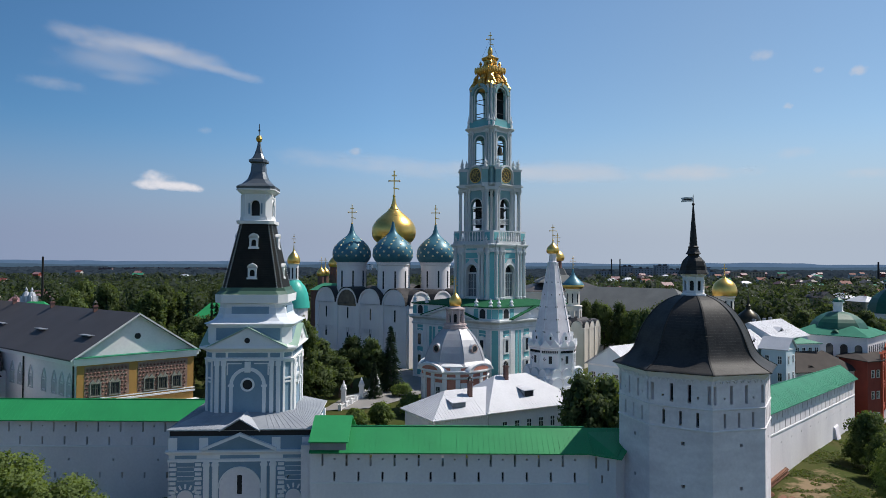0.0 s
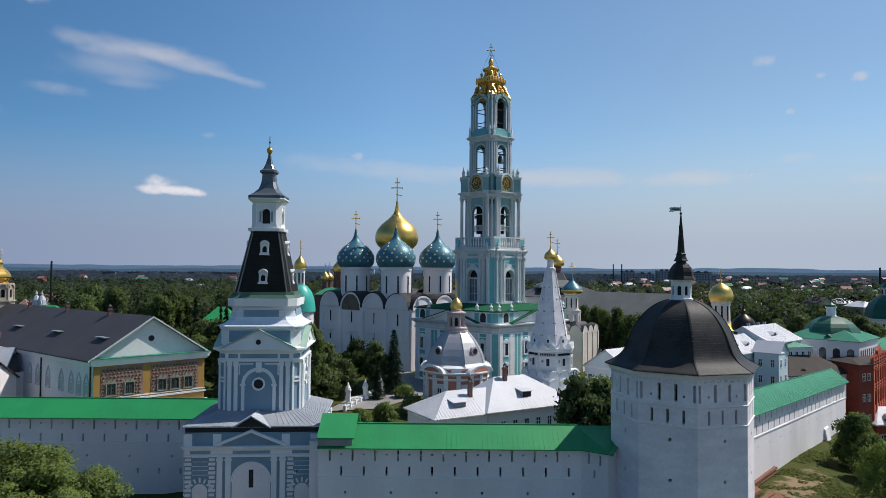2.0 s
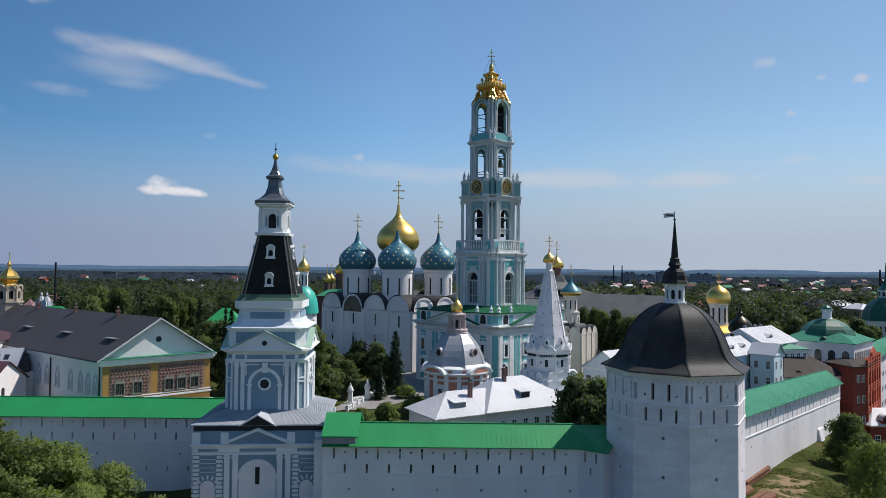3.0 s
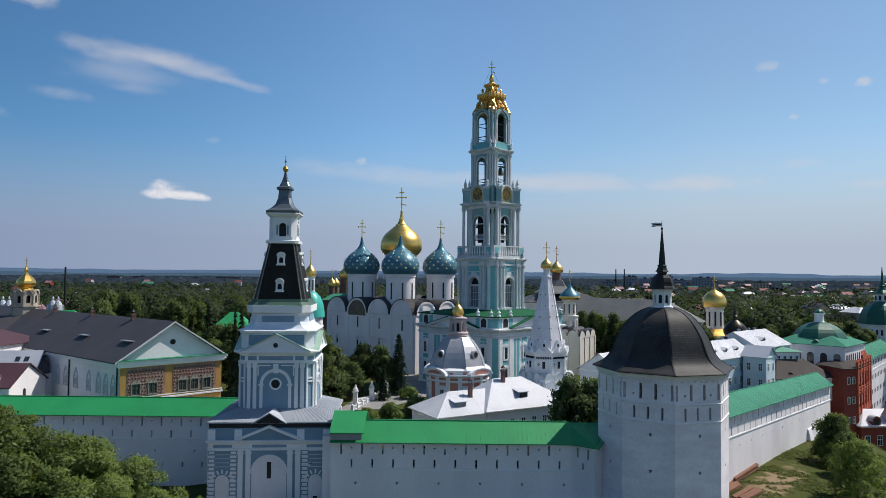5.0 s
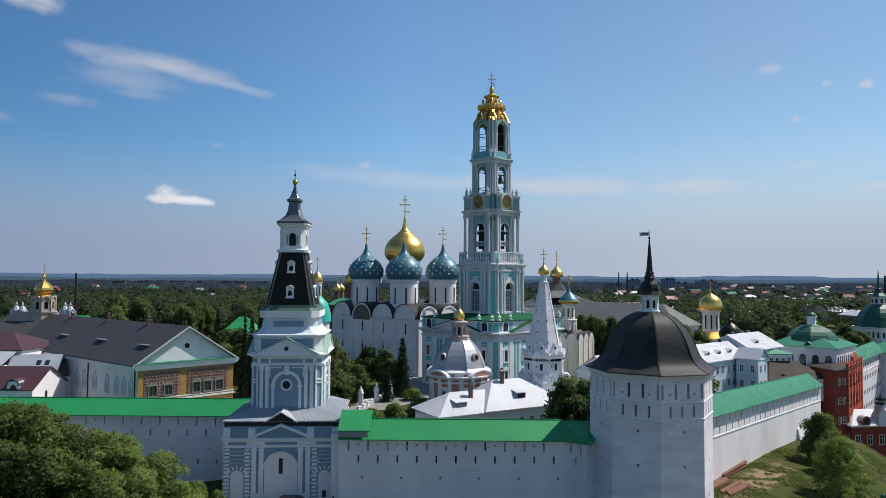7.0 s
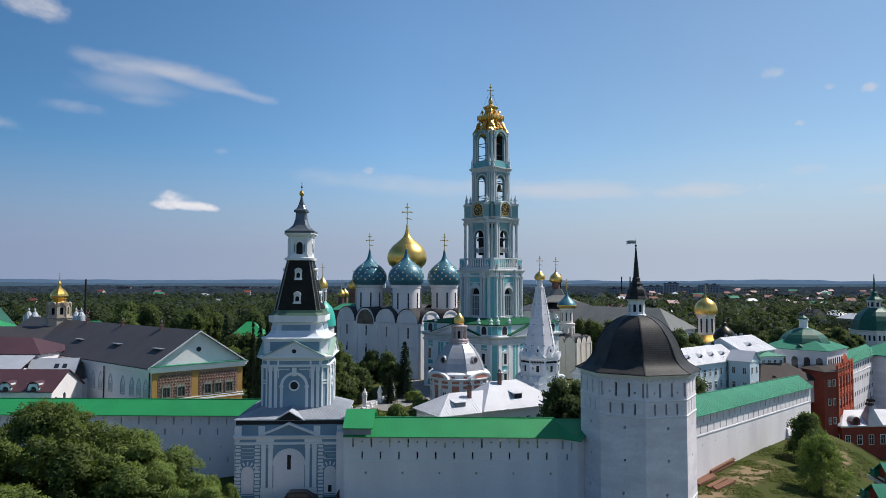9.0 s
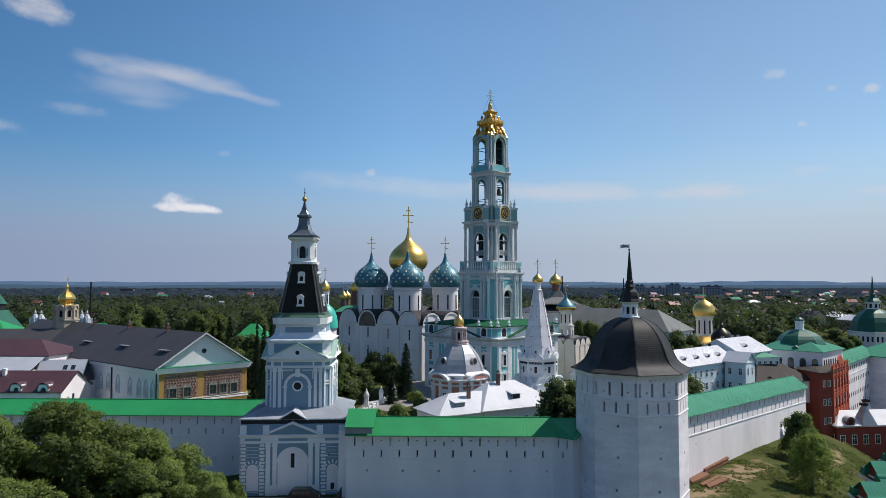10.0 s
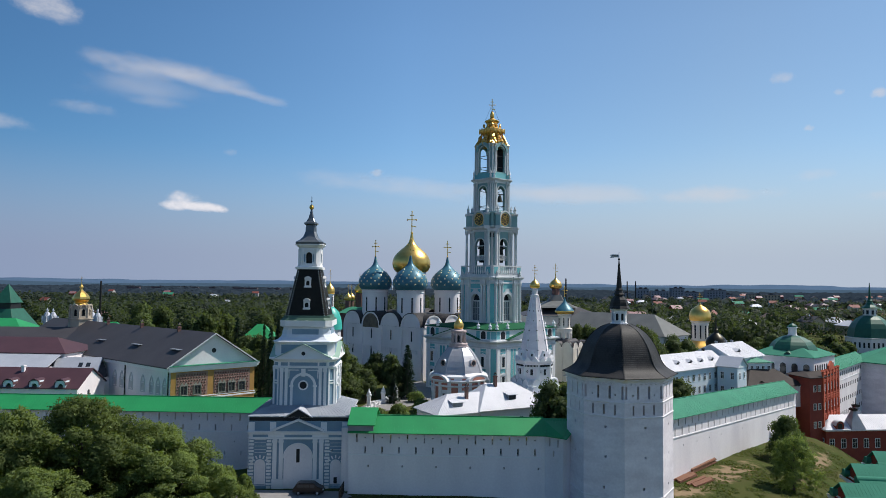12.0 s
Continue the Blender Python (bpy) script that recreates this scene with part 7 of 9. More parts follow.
def gold_chapel():
    t = thing("gilded_domed_turret", "buff stone octagonal turret with a faceted gilded dome above the palace", "turret", at(-99.4, 149.3, 0.9) @ Matrix.Diagonal((0.86, 0.86, 1.0, 1)))
    part("shaft", lathe(bmesh.new(), [(3.4, -6), (3.4, 19.3), (3.7, 19.4), (3.7, 19.7)], 8, 0.39), BUFF, t)
    bm = bmesh.new()
    for i in range(8):
        arch_wall(bm, pose(0, 0, 0, 0, 0, 45 * i) @ pose(0, -2.9, 19.6), 2.4, 3.6, 1.0, 0.7, 2.0, 0.3, 8)
        lathe(bm, [(0.22, 19.6), (0.18, 23.2)], 6, 0, pose(0, 0, 0, 0, 0, 45 * i + 22.5), 0, -3.15)
        arch_band(bm, pose(0, 0, 0, 0, 0, 45 * i) @ pose(0, -2.9, 0), 1.5, 22.4, 0.3, -0.3, 0.3, 8)
    part("drum", bm, BUFF, t, "buff arcaded drum with slim columns")
    part("drum_core", lathe(bmesh.new(), [(2.3, 19.6), (2.3, 23.2)], 8), GLASS, t)
    part("dome", lathe(bmesh.new(), [(3.3, 22.9), (2.2, 23.3), (1.75, 23.7), (1.85, 24.1), (2.35, 24.5), (2.5, 24.9), (2.35, 25.4), (1.95, 26.0), (1.25, 26.6), (0.55, 27.1), (0.4, 27.6), (0.58, 27.9), (0.54, 28.2), (0.2, 28.7), (0.1, 29.1)], 8, 0.39), GOLD, t, "faceted gilded dome")
    cross(t, pose(0, 0, 29.0), 1.9)


gold_chapel()
mh = house("maroon_roofed_house", "white house with maroon metal roof and arched dormers", "house", at(-115.6, 106.4, 0, 0.5), 40, 11.0, -0.5, 8.6, 3.3, WHITE, MAROON, False, (), 0, over=0.4, trim=False)
for x in (39, 33.6, 28.2, 22.8, 17.4):
    bm = bmesh.new()
    arch_wall(bm, pose(x - 2.5, -0.1, 8.0), 2.2, 2.0, 1.1, 0.2, 0.9, 1.4, 8)
    d = part("dormer", bm, PALEBLUE, mh, "pale arched dormer")
    part("pane", boxes((x - 3.2, x - 1.8, 0.3, 0.36, 8.0, 9.6)), GLASS, d)
    bm = bmesh.new()
    arch_band(bm, pose(x - 2.5, -0.1, 8.0), 2.2, 1.2, 0.12, -0.25, 2.6, 8)
    bmesh.ops.remove_doubles(bm, verts=bm.verts, dist=0.002)
    part("dormer_cover", bm, MAROON, d)
chimney(mh, 26.0, 4.3, 11.4, 1.2, WHITE, False)
part("attic_window", (lambda b: arch_slab(b, pose(40.03, 4.4, 6.2, 0, 0, 90), 0.8, 0.0, 1.1, -0.02, 0.04) or b)(bmesh.new()), GLASS, mh)
gh = house("skylight_house", "small white house with a pale metal roof and two skylights", "house", at(-87, 117.2, 0, 8), 9, 5.5, -0.5, 10.3, 2.9, WHITE, ZINC, False, (), 0, over=0.4)
for x in (5.2, 6.8):
    part("skylight", loft(bmesh.new(), [[(x - 0.45, 0.9, 11.3 + k), (x + 0.45, 0.9, 11.3 + k), (x + 0.45, 1.7, 12.15 + k), (x - 0.45, 1.7, 12.15 + k)] for k in (0.0, 0.12)]), GLASS, gh)
house("maroon_roofed_wing", "long white wing with a maroon metal roof", "house", at(-128, 122, 0, -2), 41.5, 13, -0.5, 14.2, 3.0, WHITE, MAROON, True)
lt = thing("lean_to_wing", "white lean-to wing with a pale metal roof along the maroon-roofed one", "house", at(-128, 122, 0, -2))
part("wall", boxes((0, 40.5, -5.4, -0.6, -0.5, 11.4)), WHITE, lt)
part("roof", loft(bmesh.new(), [[(-0.4, -5.8, 11.35 + k), (41.0, -5.8, 11.35 + k), (41.0, -0.62, 13.8 + k), (-0.4, -0.62, 13.8 + k)] for k in (0.0, 0.14)]), ZINC, lt, "pale sheet-metal roof")
house("grey_roofed_wing", "long grey-roofed palace wing", "house", at(-140, 137, 0, 3), 54, 14, -0.5, 14.0, 4.2, CREAM, SLATE, False)
house("green_roofed_hall", "white hall with a bright green hipped roof", "house", at(-165, 150, 0, 0), 50, 18, -0.5, 14.8, 5.0, WHITE, GREEN, True)
gp = thing("pyramid_tower", "white tower with a tall dark green pyramid roof", "tower", at(-134, 171))
part("shaft", boxes((-7.6, 7.6, -7.6, 7.6, -0.5, 12.5)), WHITE, gp)
part("roof", stack(bmesh.new(), [(8.4, 0.1, 12.3), (3.0, 0.1, 22.0)]), GREEN_DARK, gp)
part("lookout", stack(bmesh.new(), [(2.5, 0.1, 22.0), (2.5, 0.1, 24.0)]), DARK, gp)
part("cap", stack(bmesh.new(), [(2.9, 0.1, 23.8), (0.1, 0.05, 29.4)]), GREEN_DARK, gp)

# ---- churches half hidden in the trees ----
tc = thing("turquoise_domed_church", "church with a turquoise dome and small gilded cupola among trees", "church", at(-29.9, 138, 1.2) @ Matrix.Diagonal((0.74, 0.74, 1.0, 1)))
part("body", lathe(bmesh.new(), [(3.9, -1.5), (3.9, 18.6)], 12), WHITE, tc)
part("dome", lathe(bmesh.new(), [(4.4, 18.0), (4.3, 19.2), (3.9, 20.9), (3.1, 22.3), (2.0, 23.2), (1.5, 23.5)], 20), TURQ, tc, "", True)
part("neck", lathe(bmesh.new(), [(1.7, 22.8), (1.4, 23.2), (1.4, 26.6), (1.75, 26.8)], 12), TRIM, tc)
split("slit", (lambda b: [box(b, -0.2, 0.2, -1.46, -1.3, 23.8, 26.0, pose(0, 0, 0, 0, 0, 45 * i)) for i in range(8)] and b)(bmesh.new()), DARK, tc)
small_dome(tc, Matrix(), 1.75, 26.6, 3.6, GOLD, crossed=2.6)
rb = thing("five_domed_red_church", "red brick church with five small gilded domes", "church", at(-38.2, 243, 1.6))
part("body", boxes((-7, 7, -7, 7, -2.2, 17.5)), BRICKBR, rb)
part("roof", stack(bmesh.new(), [(7.5, 0.2, 17.4), (4, 0.3, 19.6)]), GREEN_OLD, rb)
for x, y, r, z in ((-4.2, -3, 1.6, 22.4), (4.2, -3, 1.6, 22.4), (0, 0, 2.2, 25.4), (-4, 4, 1.6, 22.4), (4, 4, 1.6, 22.4)):
    part("drum", lathe(bmesh.new(), [(r * 0.75, 17.5), (r * 0.75, z)], 12, 0, pose(x, y, 0)), BRICKBR, rb)
    small_dome(rb, pose(x, y, 0), r, z - 0.2, r * 2.4, GOLD, crossed=2.6)


# ---- foliage ----
def leaf_mat(name, col, col2, rough=0.75):
    m = bpy.data.materials.new(name)
    m.use_nodes = True
    n, l = m.node_tree.nodes, m.node_tree.links
    b = n["Principled BSDF"]
    b.inputs["Roughness"].default_value = rough
    b.inputs["Specular IOR Level"].default_value = 0.25
    g, mix, oi, hs, mr = n.new("ShaderNodeNewGeometry"), n.new("ShaderNodeMix"), n.new("ShaderNodeObjectInfo"), n.new("ShaderNodeHueSaturation"), n.new("ShaderNodeMapRange")
    mix.data_type = "RGBA"
    mix.inputs[6].default_value, mix.inputs[7].default_value = (*col, 1), (*col2, 1)
    l.new(g.outputs["Random Per Island"], mix.inputs[0])
    mr.inputs[3].default_value, mr.inputs[4].default_value = 0.75, 1.2
    l.new(oi.outputs["Random"], mr.inputs[0])
    l.new(mr.outputs[0], hs.inputs["Value"])
    l.new(mix.outputs[2], hs.inputs["Color"])
    l.new(hs.outputs[0], b.inputs["Base Color"])
    tl, ms = n.new("ShaderNodeBsdfTranslucent"), n.new("ShaderNodeMixShader")
    warm = n.new("ShaderNodeMix")
    warm.data_type, warm.blend_type = "RGBA", "MULTIPLY"
    warm.inputs[0].default_value = 1.0
    warm.inputs[7].default_value = (1.6, 1.6, 0.8, 1)
    l.new(hs.outputs[0], warm.inputs[6])
    l.new(warm.outputs[2], tl.inputs[0])
    ms.inputs[0].default_value = 0.42
    l.new(b.outputs[0], ms.inputs[1])
    l.new(tl.outputs[0], ms.inputs[2])
    l.new(ms.outputs[0], n["Material Output"].inputs[0])
    return m


LEAF = leaf_mat("green_leaves", (0.060, 0.090, 0.030), (0.104, 0.140, 0.050))
LEAF_DARK = leaf_mat("dark_green_leaves", (0.054, 0.080, 0.032), (0.090, 0.124, 0.052))
LEAF_WOODS = leaf_mat("woodland_leaves", (0.030, 0.047, 0.025), (0.060, 0.082, 0.040))
LEAF_LIGHT = leaf_mat("light_green_leaves", (0.094, 0.140, 0.042), (0.160, 0.215, 0.068))
GRASS_BLADE = leaf_mat("grass_blades", (0.064, 0.100, 0.019), (0.108, 0.118, 0.036))
LEAF_GREAT = leaf_mat("fresh_green_leaves", (0.108, 0.152, 0.046), (0.152, 0.200, 0.064))
NEEDLE = leaf_mat("dark_needles", (0.018, 0.036, 0.018), (0.036, 0.060, 0.030))
rng = np.random.default_rng(7)


def leaf_cloud(centres, radii, count, size, squash=0.85, loose=1.0):
    """Corner points of many small bent leaves laid over a set of lobes, and the way each leaf faces: count per lobe by its surface."""
    area = radii ** 2
    pick = rng.choice(len(radii), count, p=area / area.sum())
    d = rng.normal(size=(count, 3))
    d /= np.linalg.norm(d, axis=1)[:, None]
    d[:, 2] = np.where(d[:, 2] < -0.35, -d[:, 2], d[:, 2])
    r = radii[pick] * (0.45 + 0.2 * (1 - loose) + (0.35 + 0.5 * loose) * rng.random(count) ** 0.8)
    pos = centres[pick] + d * r[:, None] * np.array([1, 1, squash])
    pos += np.clip(rng.normal(size=(count, 3)), -1.8, 1.8) * radii[pick][:, None] * 0.19 * loose
    return leaf_quads(pos, d, d + 0.9 * rng.normal(size=(count, 3)), size)


def leaf_quads(pos, out, nrm, size, thin=0.62):
    """Bent four-cornered leaves at pos with normals near nrm, turned outwards; their shading leans towards the crown's own form."""
    count = len(pos)
    nrm = nrm / np.linalg.norm(nrm, axis=1)[:, None]
    nrm *= np.where((nrm * out).sum(1) < 0, -1.0, 1.0)[:, None]
    u = np.cross(nrm, rng.normal(size=(count, 3)))
    u /= np.linalg.norm(u, axis=1)[:, None]
    v = np.cross(nrm, u)
    s = size * (0.6 + 0.8 * rng.random(count))[:, None]
    corners = np.stack([pos - u * s, pos - v * s * thin + nrm * s * 0.2, pos + u * s, pos + v * s * thin + nrm * s * 0.2], 1)
    face = out + 0.3 * nrm
    face /= np.linalg.norm(face, axis=1)[:, None]
    return corners.reshape(-1, 3), np.repeat(face, 4, 0)


def leaf_mesh(name, leaves, material):
    pts, face = leaves
    n = len(pts) // 4
    me = bpy.data.meshes.new(name)
    me.vertices.add(len(pts))
    me.vertices.foreach_set("co", np.ascontiguousarray(pts, dtype=np.float32).ravel())
    me.loops.add(4 * n)
    me.loops.foreach_set("vertex_index", np.arange(4 * n, dtype=np.int32))
    me.polygons.add(n)
    me.polygons.foreach_set("loop_start", np.arange(0, 4 * n, 4, dtype=np.int32))
    me.polygons.foreach_set("use_smooth", np.ones(n, dtype=bool))
    me.update(calc_edges=True)
    lean = me.attributes.new("custom_normal", "FLOAT_VECTOR", "POINT")
    lean.data.foreach_set("vector", np.ascontiguousarray(face, dtype=np.float32).ravel())
    me.materials.append(material)
    return me


def lobes(r, h0, h1, n, spread=0.62, small=0.30):
    """Centres and radii of the lobes of one crown, lower ones wider."""
    c, q = [], []
    for i in range(n):
        f = (i + 0.5) / n
        a = i * 2.399 + rng.random() * 0.8
        w = r * spread * math.sqrt(max(0.05, 1 - (2 * f - 0.8) ** 2 * 0.8)) * (0.6 + 0.55 * rng.random())
        c.append((w * math.cos(a), w * math.sin(a), h0 + (h1 - h0) * f))
        q.append(r * small * (0.75 + 0.95 * rng.random() ** 1.5))
    return np.array(c), np.array(q)


def boughs(r, h0, h1, n, spread, small, sub):
    """Lobes in two sizes: large boughs, each carrying a ring of smaller tufts over its upper side."""
    c, q = lobes(r, h0, h1, n, spread, small)
    cs, qs = [], []
    for p, a in zip(c, q):
        d = rng.normal(size=(sub, 3))
        d[:, 2] = np.abs(d[:, 2]) - 0.25
        d /= np.linalg.norm(d, axis=1)[:, None]
        cs.append(p + d * a * 0.78)
        qs.append(a * (0.30 + 0.26 * rng.random(sub)))
    return np.concatenate(cs), np.concatenate(qs)


def tree_meshes(r, height, count, size, leaf, n=20, clear=0.22, spread=0.70, small=0.28, loose=1.0, sub=0):
    c, q = boughs(r, height * clear + r * 0.25, height - r * 0.36, n, spread, small, sub) if sub else lobes(r, height * clear + r * 0.25, height - r * 0.3, n, spread, small)
    pts, face = leaf_cloud(c, q, count, size, 0.85, loose)
    whole = (pts - np.array([0, 0, height * 0.45])) / np.array([r, r, height * 0.5])
    face = face + 0.36 * whole
    crown = leaf_mesh("crown", (pts, face / np.linalg.norm(face, axis=1)[:, None]), leaf)
    inner = leaf_mesh("inner_leaves", leaf_cloud(c * np.array([0.8, 0.8, 0.95]), q * 1.1, count // 4, size * (1.9 if size > 0.2 else 1.5)), leaf)
    bm = bmesh.new()
    lathe(bm, [(0.05 * r + 0.12, -1.0), (0.04 * r + 0.08, height * 0.3), (0.02 * r + 0.05, height * 0.6), (0.02, height * 0.85)], 8)
    for i in range(5):
        a, z = i * 1.35 + 0.4, height * (0.28 + 0.08 * i)
        e = Vector((math.cos(a) * r * 0.6, math.sin(a) * r * 0.6, z + r * 0.5))
        s = Vector((0, 0, z))
        o = Vector((-math.sin(a), math.cos(a), 0))
        loft(bm, [[s + o * 0.1, s + Vector((0, 0, 0.14)), s - o * 0.1], [e + o * 0.02, e + Vector((0, 0, 0.03)), e - o * 0.02]])
    return crown, inner, mesh_of("trunk", bm, BARK)


KINDS = {}


def tree_kind(key, *a, **k):
    KINDS[key] = tree_meshes(*a, **k)


tree_kind("broad", 4.6, 11.5, 3900, 0.29, LEAF, n=34, small=0.22)
tree_kind("dark", 4.2, 12.0, 3600, 0.29, LEAF_DARK, n=30, small=0.23)
tree_kind("tall", 4.0, 16.0, 3900, 0.29, LEAF, n=38, small=0.24)
tree_kind("light", 4.0, 9.0, 3600, 0.28, LEAF_LIGHT, clear=0.1)
tree_kind("bush", 3.2, 4.6, 2600, 0.22, LEAF_LIGHT, n=12, clear=0.0)
tree_kind("shrub", 4.6, 11.0, 6800, 0.21, LEAF, n=52, clear=-0.04, spread=0.84, small=0.18)
tree_kind("ragged", 4.6, 11.0, 6400, 0.17, LEAF_GREAT, n=64, clear=-0.06, spread=0.98, small=0.15, loose=1.25)
tree_kind("great", 9.2, 21.5, 62000, 0.155, LEAF_GREAT, n=44, clear=0.04, spread=0.86, small=0.19, loose=0.95, sub=11)
tree_kind("great_b", 8.2, 18.5, 55000, 0.155, LEAF_GREAT, n=38, clear=0.04, spread=0.86, small=0.20, loose=0.95, sub=11)


def spruce_meshes():
    pts, way = [], []
    for i in range(26):
        z = 1.2 + i * 0.46
        rad = 2.9 * (1 - i / 27.5)
        m = int(14 * rad) + 10
        a = rng.random(m) * 2 * math.pi
        rr = rad * (0.55 + 0.5 * rng.random(m))
        c = np.stack([rr * np.cos(a), rr * np.sin(a), z - rr * 0.22 + 0.3 * rng.random(m)], 1)
        d = np.stack([np.cos(a), np.sin(a), -0.45 + 0 * a], 1) * 0.5
        t = np.stack([-np.sin(a), np.cos(a), 0.3 * rng.normal(size=m)], 1) * 0.22
        pts.append(np.stack([c - d, c - t, c + d, c + t], 1).reshape(-1, 3))
        way.append(np.repeat(np.stack([np.cos(a), np.sin(a), 0.35 + 0.3 * rng.random(m)], 1), 4, 0))
    way = np.concatenate(way)
    crown = leaf_mesh("crown", (np.concatenate(pts), way), NEEDLE)
    inner = leaf_mesh("inner_leaves", (np.concatenate(pts) * np.array([0.6, 0.6, 1.0]), way), NEEDLE)
    bm = lathe(bmesh.new(), [(0.26, -0.8), (0.2, 5), (0.05, 12.6)], 8)
    return crown, inner, mesh_of("trunk", bm, BARK)


KINDS["spruce"] = spruce_meshes()
WORDS = {"broad": "round leafy green tree", "dark": "dense dark green tree", "tall": "tall leafy green tree", "shrub": "dense bushy green tree", "light": "light green leafy young tree", "bush": "low light green bush", "ragged": "ragged green tree",
         "great": "great spreading light green tree", "great_b": "large spreading green tree", "spruce": "dark green conical spruce"}


def tree(kind, x, y, s=1.0, sz=None, turn=0.0, where="standing among the monastery buildings", z=None):
    m = at(x, y, ground_z(x, y) if z is None else z, turn) @ Matrix.Diagonal((s, s, sz or s, 1))
    t = thing("tree" if kind != "bush" else "bush", WORDS[kind] + " " + where, "tree" if kind != "bush" else "bush", m, "trees")
    crown, inner, trunk = KINDS[kind]
    for nm, me in (("crown", crown), ("inner_crown", inner), ("trunk", trunk)):
        o = new(nm, me)
        o.parent = t
    return t


out = "outside the white fortress wall"
tree("great", -46.8, 57, 1.06, 0.93, 0, out)
tree("great_b", -37.0, 58, 1.0, 0.84, 40, out)
tree("great_b", -60.5, 54, 1.12, 1.06, 90, out)
tree("great_b", -54.5, 55, 0.95, 1.0, 250, out)
tree("great_b", -41, 45, 0.62, 0.56, 75, out)
tree("great", -33.2, 57, 0.64, 0.60, 130, out)
tree("great_b", -46, 46, 0.85, 0.72, 200, out)
tree("ragged", -27.8, 61, 0.62, 0.66, 20, out)
tree("ragged", -25.4, 62, 0.5, 0.5, 160, out)
tree("great_b", -35, 48, 0.6, 0.5, 310, out)
tree("shrub", 73.6, 119.5, 0.86, 0.95, 0, out)
tree("ragged", 64.6, 97.0, 0.86, 1.0, 70, out)
tree("shrub", 71.5, 111.5, 0.7, 0.8, 120, out)
for k, x, y, s, sz in (("dark", 19.6, 97.0, 0.86, 1.04), ("dark", 23.6, 98.5, 0.92, 1.0), ("broad", 22, 104, 0.7, 0.7),
                       ("dark", -26.5, 150, 1.0, 0.95), ("dark", -20.5, 156, 0.95, 0.95), ("dark", -15.6, 152, 0.9, 0.95), ("dark", -21.5, 145, 0.8, 0.7), ("broad", -32, 152, 1.0, 1.0),
                       ("broad", -24.5, 134, 0.95, 0.75), ("broad", -29, 130, 1.0, 0.85), ("light", -14.0, 113, 0.55, 0.5), ("light", -10.6, 116, 0.55, 0.55), ("bush", -5.5, 128, 0.9, 0.8), ("bush", -9, 146, 0.7, 0.6), 
                       ("broad", -33, 160, 1.0, 1.1), ("tall", -38, 165, 1.0, 1.05), ("tall", -45, 150, 1.0, 1.05), ("dark", -40, 140, 0.9, 1.2),
                       ("tall", 56, 173, 1.2, 1.2), ("dark", 61, 181, 1.2, 1.4), ("dark", 51.5, 200.5, 0.85, 1.4), ("dark", 46, 206, 0.8, 1.4), ("dark", 52, 175, 1.2, 1.3), ("dark", 51, 172, 1.0, 1.4), ("dark", 49, 170, 1.0, 0.95), ("broad", 52.5, 127, 0.9, 0.85), ("broad", 48, 121, 0.7, 0.7), ("tall", 43.5, 210, 0.7, 1.1), ("tall", 53, 190, 1.0, 1.0), ("broad", 58, 182, 1.0, 1.0), ("tall", 47.5, 203, 0.75, 1.05), ("broad", 62, 192, 1.1, 1.1), ("broad", 66, 176, 1.0, 0.9), ("dark", 69, 184, 1.1, 1.15), ("broad", 74.5, 188, 1.0, 1.25), ("dark", 70.5, 189, 1.0, 1.25), ("dark", 79, 190, 0.9, 0.8), ("dark", 127, 211, 1.0, 0.9), ("broad", 133, 218, 1.0, 0.9), ("dark", 122, 206, 0.9, 0.7), ("dark", 139, 226, 1.2, 1.1), ("dark", 130, 230, 1.2, 1.2), ("tall", 124, 222, 1.1, 1.0), ("dark", 118, 226, 1.1, 1.1)):
    tree(k, x, y, s, sz, x * 37 % 360)
for x, y, s, sz in ((-26.2, 130, 0.8, 1.12), (-31.5, 129, 0.85, 1.2), (-61.5, 158, 0.9, 0.85), (-57.5, 160, 0.95, 1.0), (-53.2, 158, 0.95, 1.02), (-53.5, 146, 0.9, 0.85), (-48.6, 142, 0.85, 0.85)):
    tree("tall", x, y, s, sz, x * 53 % 360)
tree("spruce", -40.0, 122.0, 0.78, 1.6, 20, "standing narrow and tall beside the palace")
tree("spruce", -46.5, 139.0, 0.62, 1.55, 140, "standing narrow and tall beside the palace")
tree("spruce", -37.2, 124.5, 0.6, 1.3, 80, "standing narrow and tall beside the palace")
tree("spruce", -11.4, 152.0, 1.05, 1.1)
tree("spruce", -14.2, 144.0, 0.6, 0.6)
for x, y, s, sz in ((-44, 143, 1.0, 1.55), (-41.5, 147, 0.9, 1.45), (-47, 155, 1.1, 1.6), (-38, 152, 0.9, 1.35)):
    tree("spruce", x, y, s, sz, x * 11 % 360)
plot = np.random.default_rng(12)
for i in range(62):
    a, f = plot.random(), plot.random()
    x = -160 + 150 * a
    y = 165 + 75 * f + abs(x + 90) * 0.2
    if x > -50 and (y > 180 or x > -36):
        continue
    k = ("tall", "dark", "broad", "tall", "spruce")[i % 5]
    s = 0.8 + 0.42 * plot.random()
    if -0.70 < x / y < -0.545:
        s *= 0.72
    tree(k, x, y, s, s * (1.15 if k != "spruce" else 1.3), 360 * plot.random(), "in the grove behind the palace")
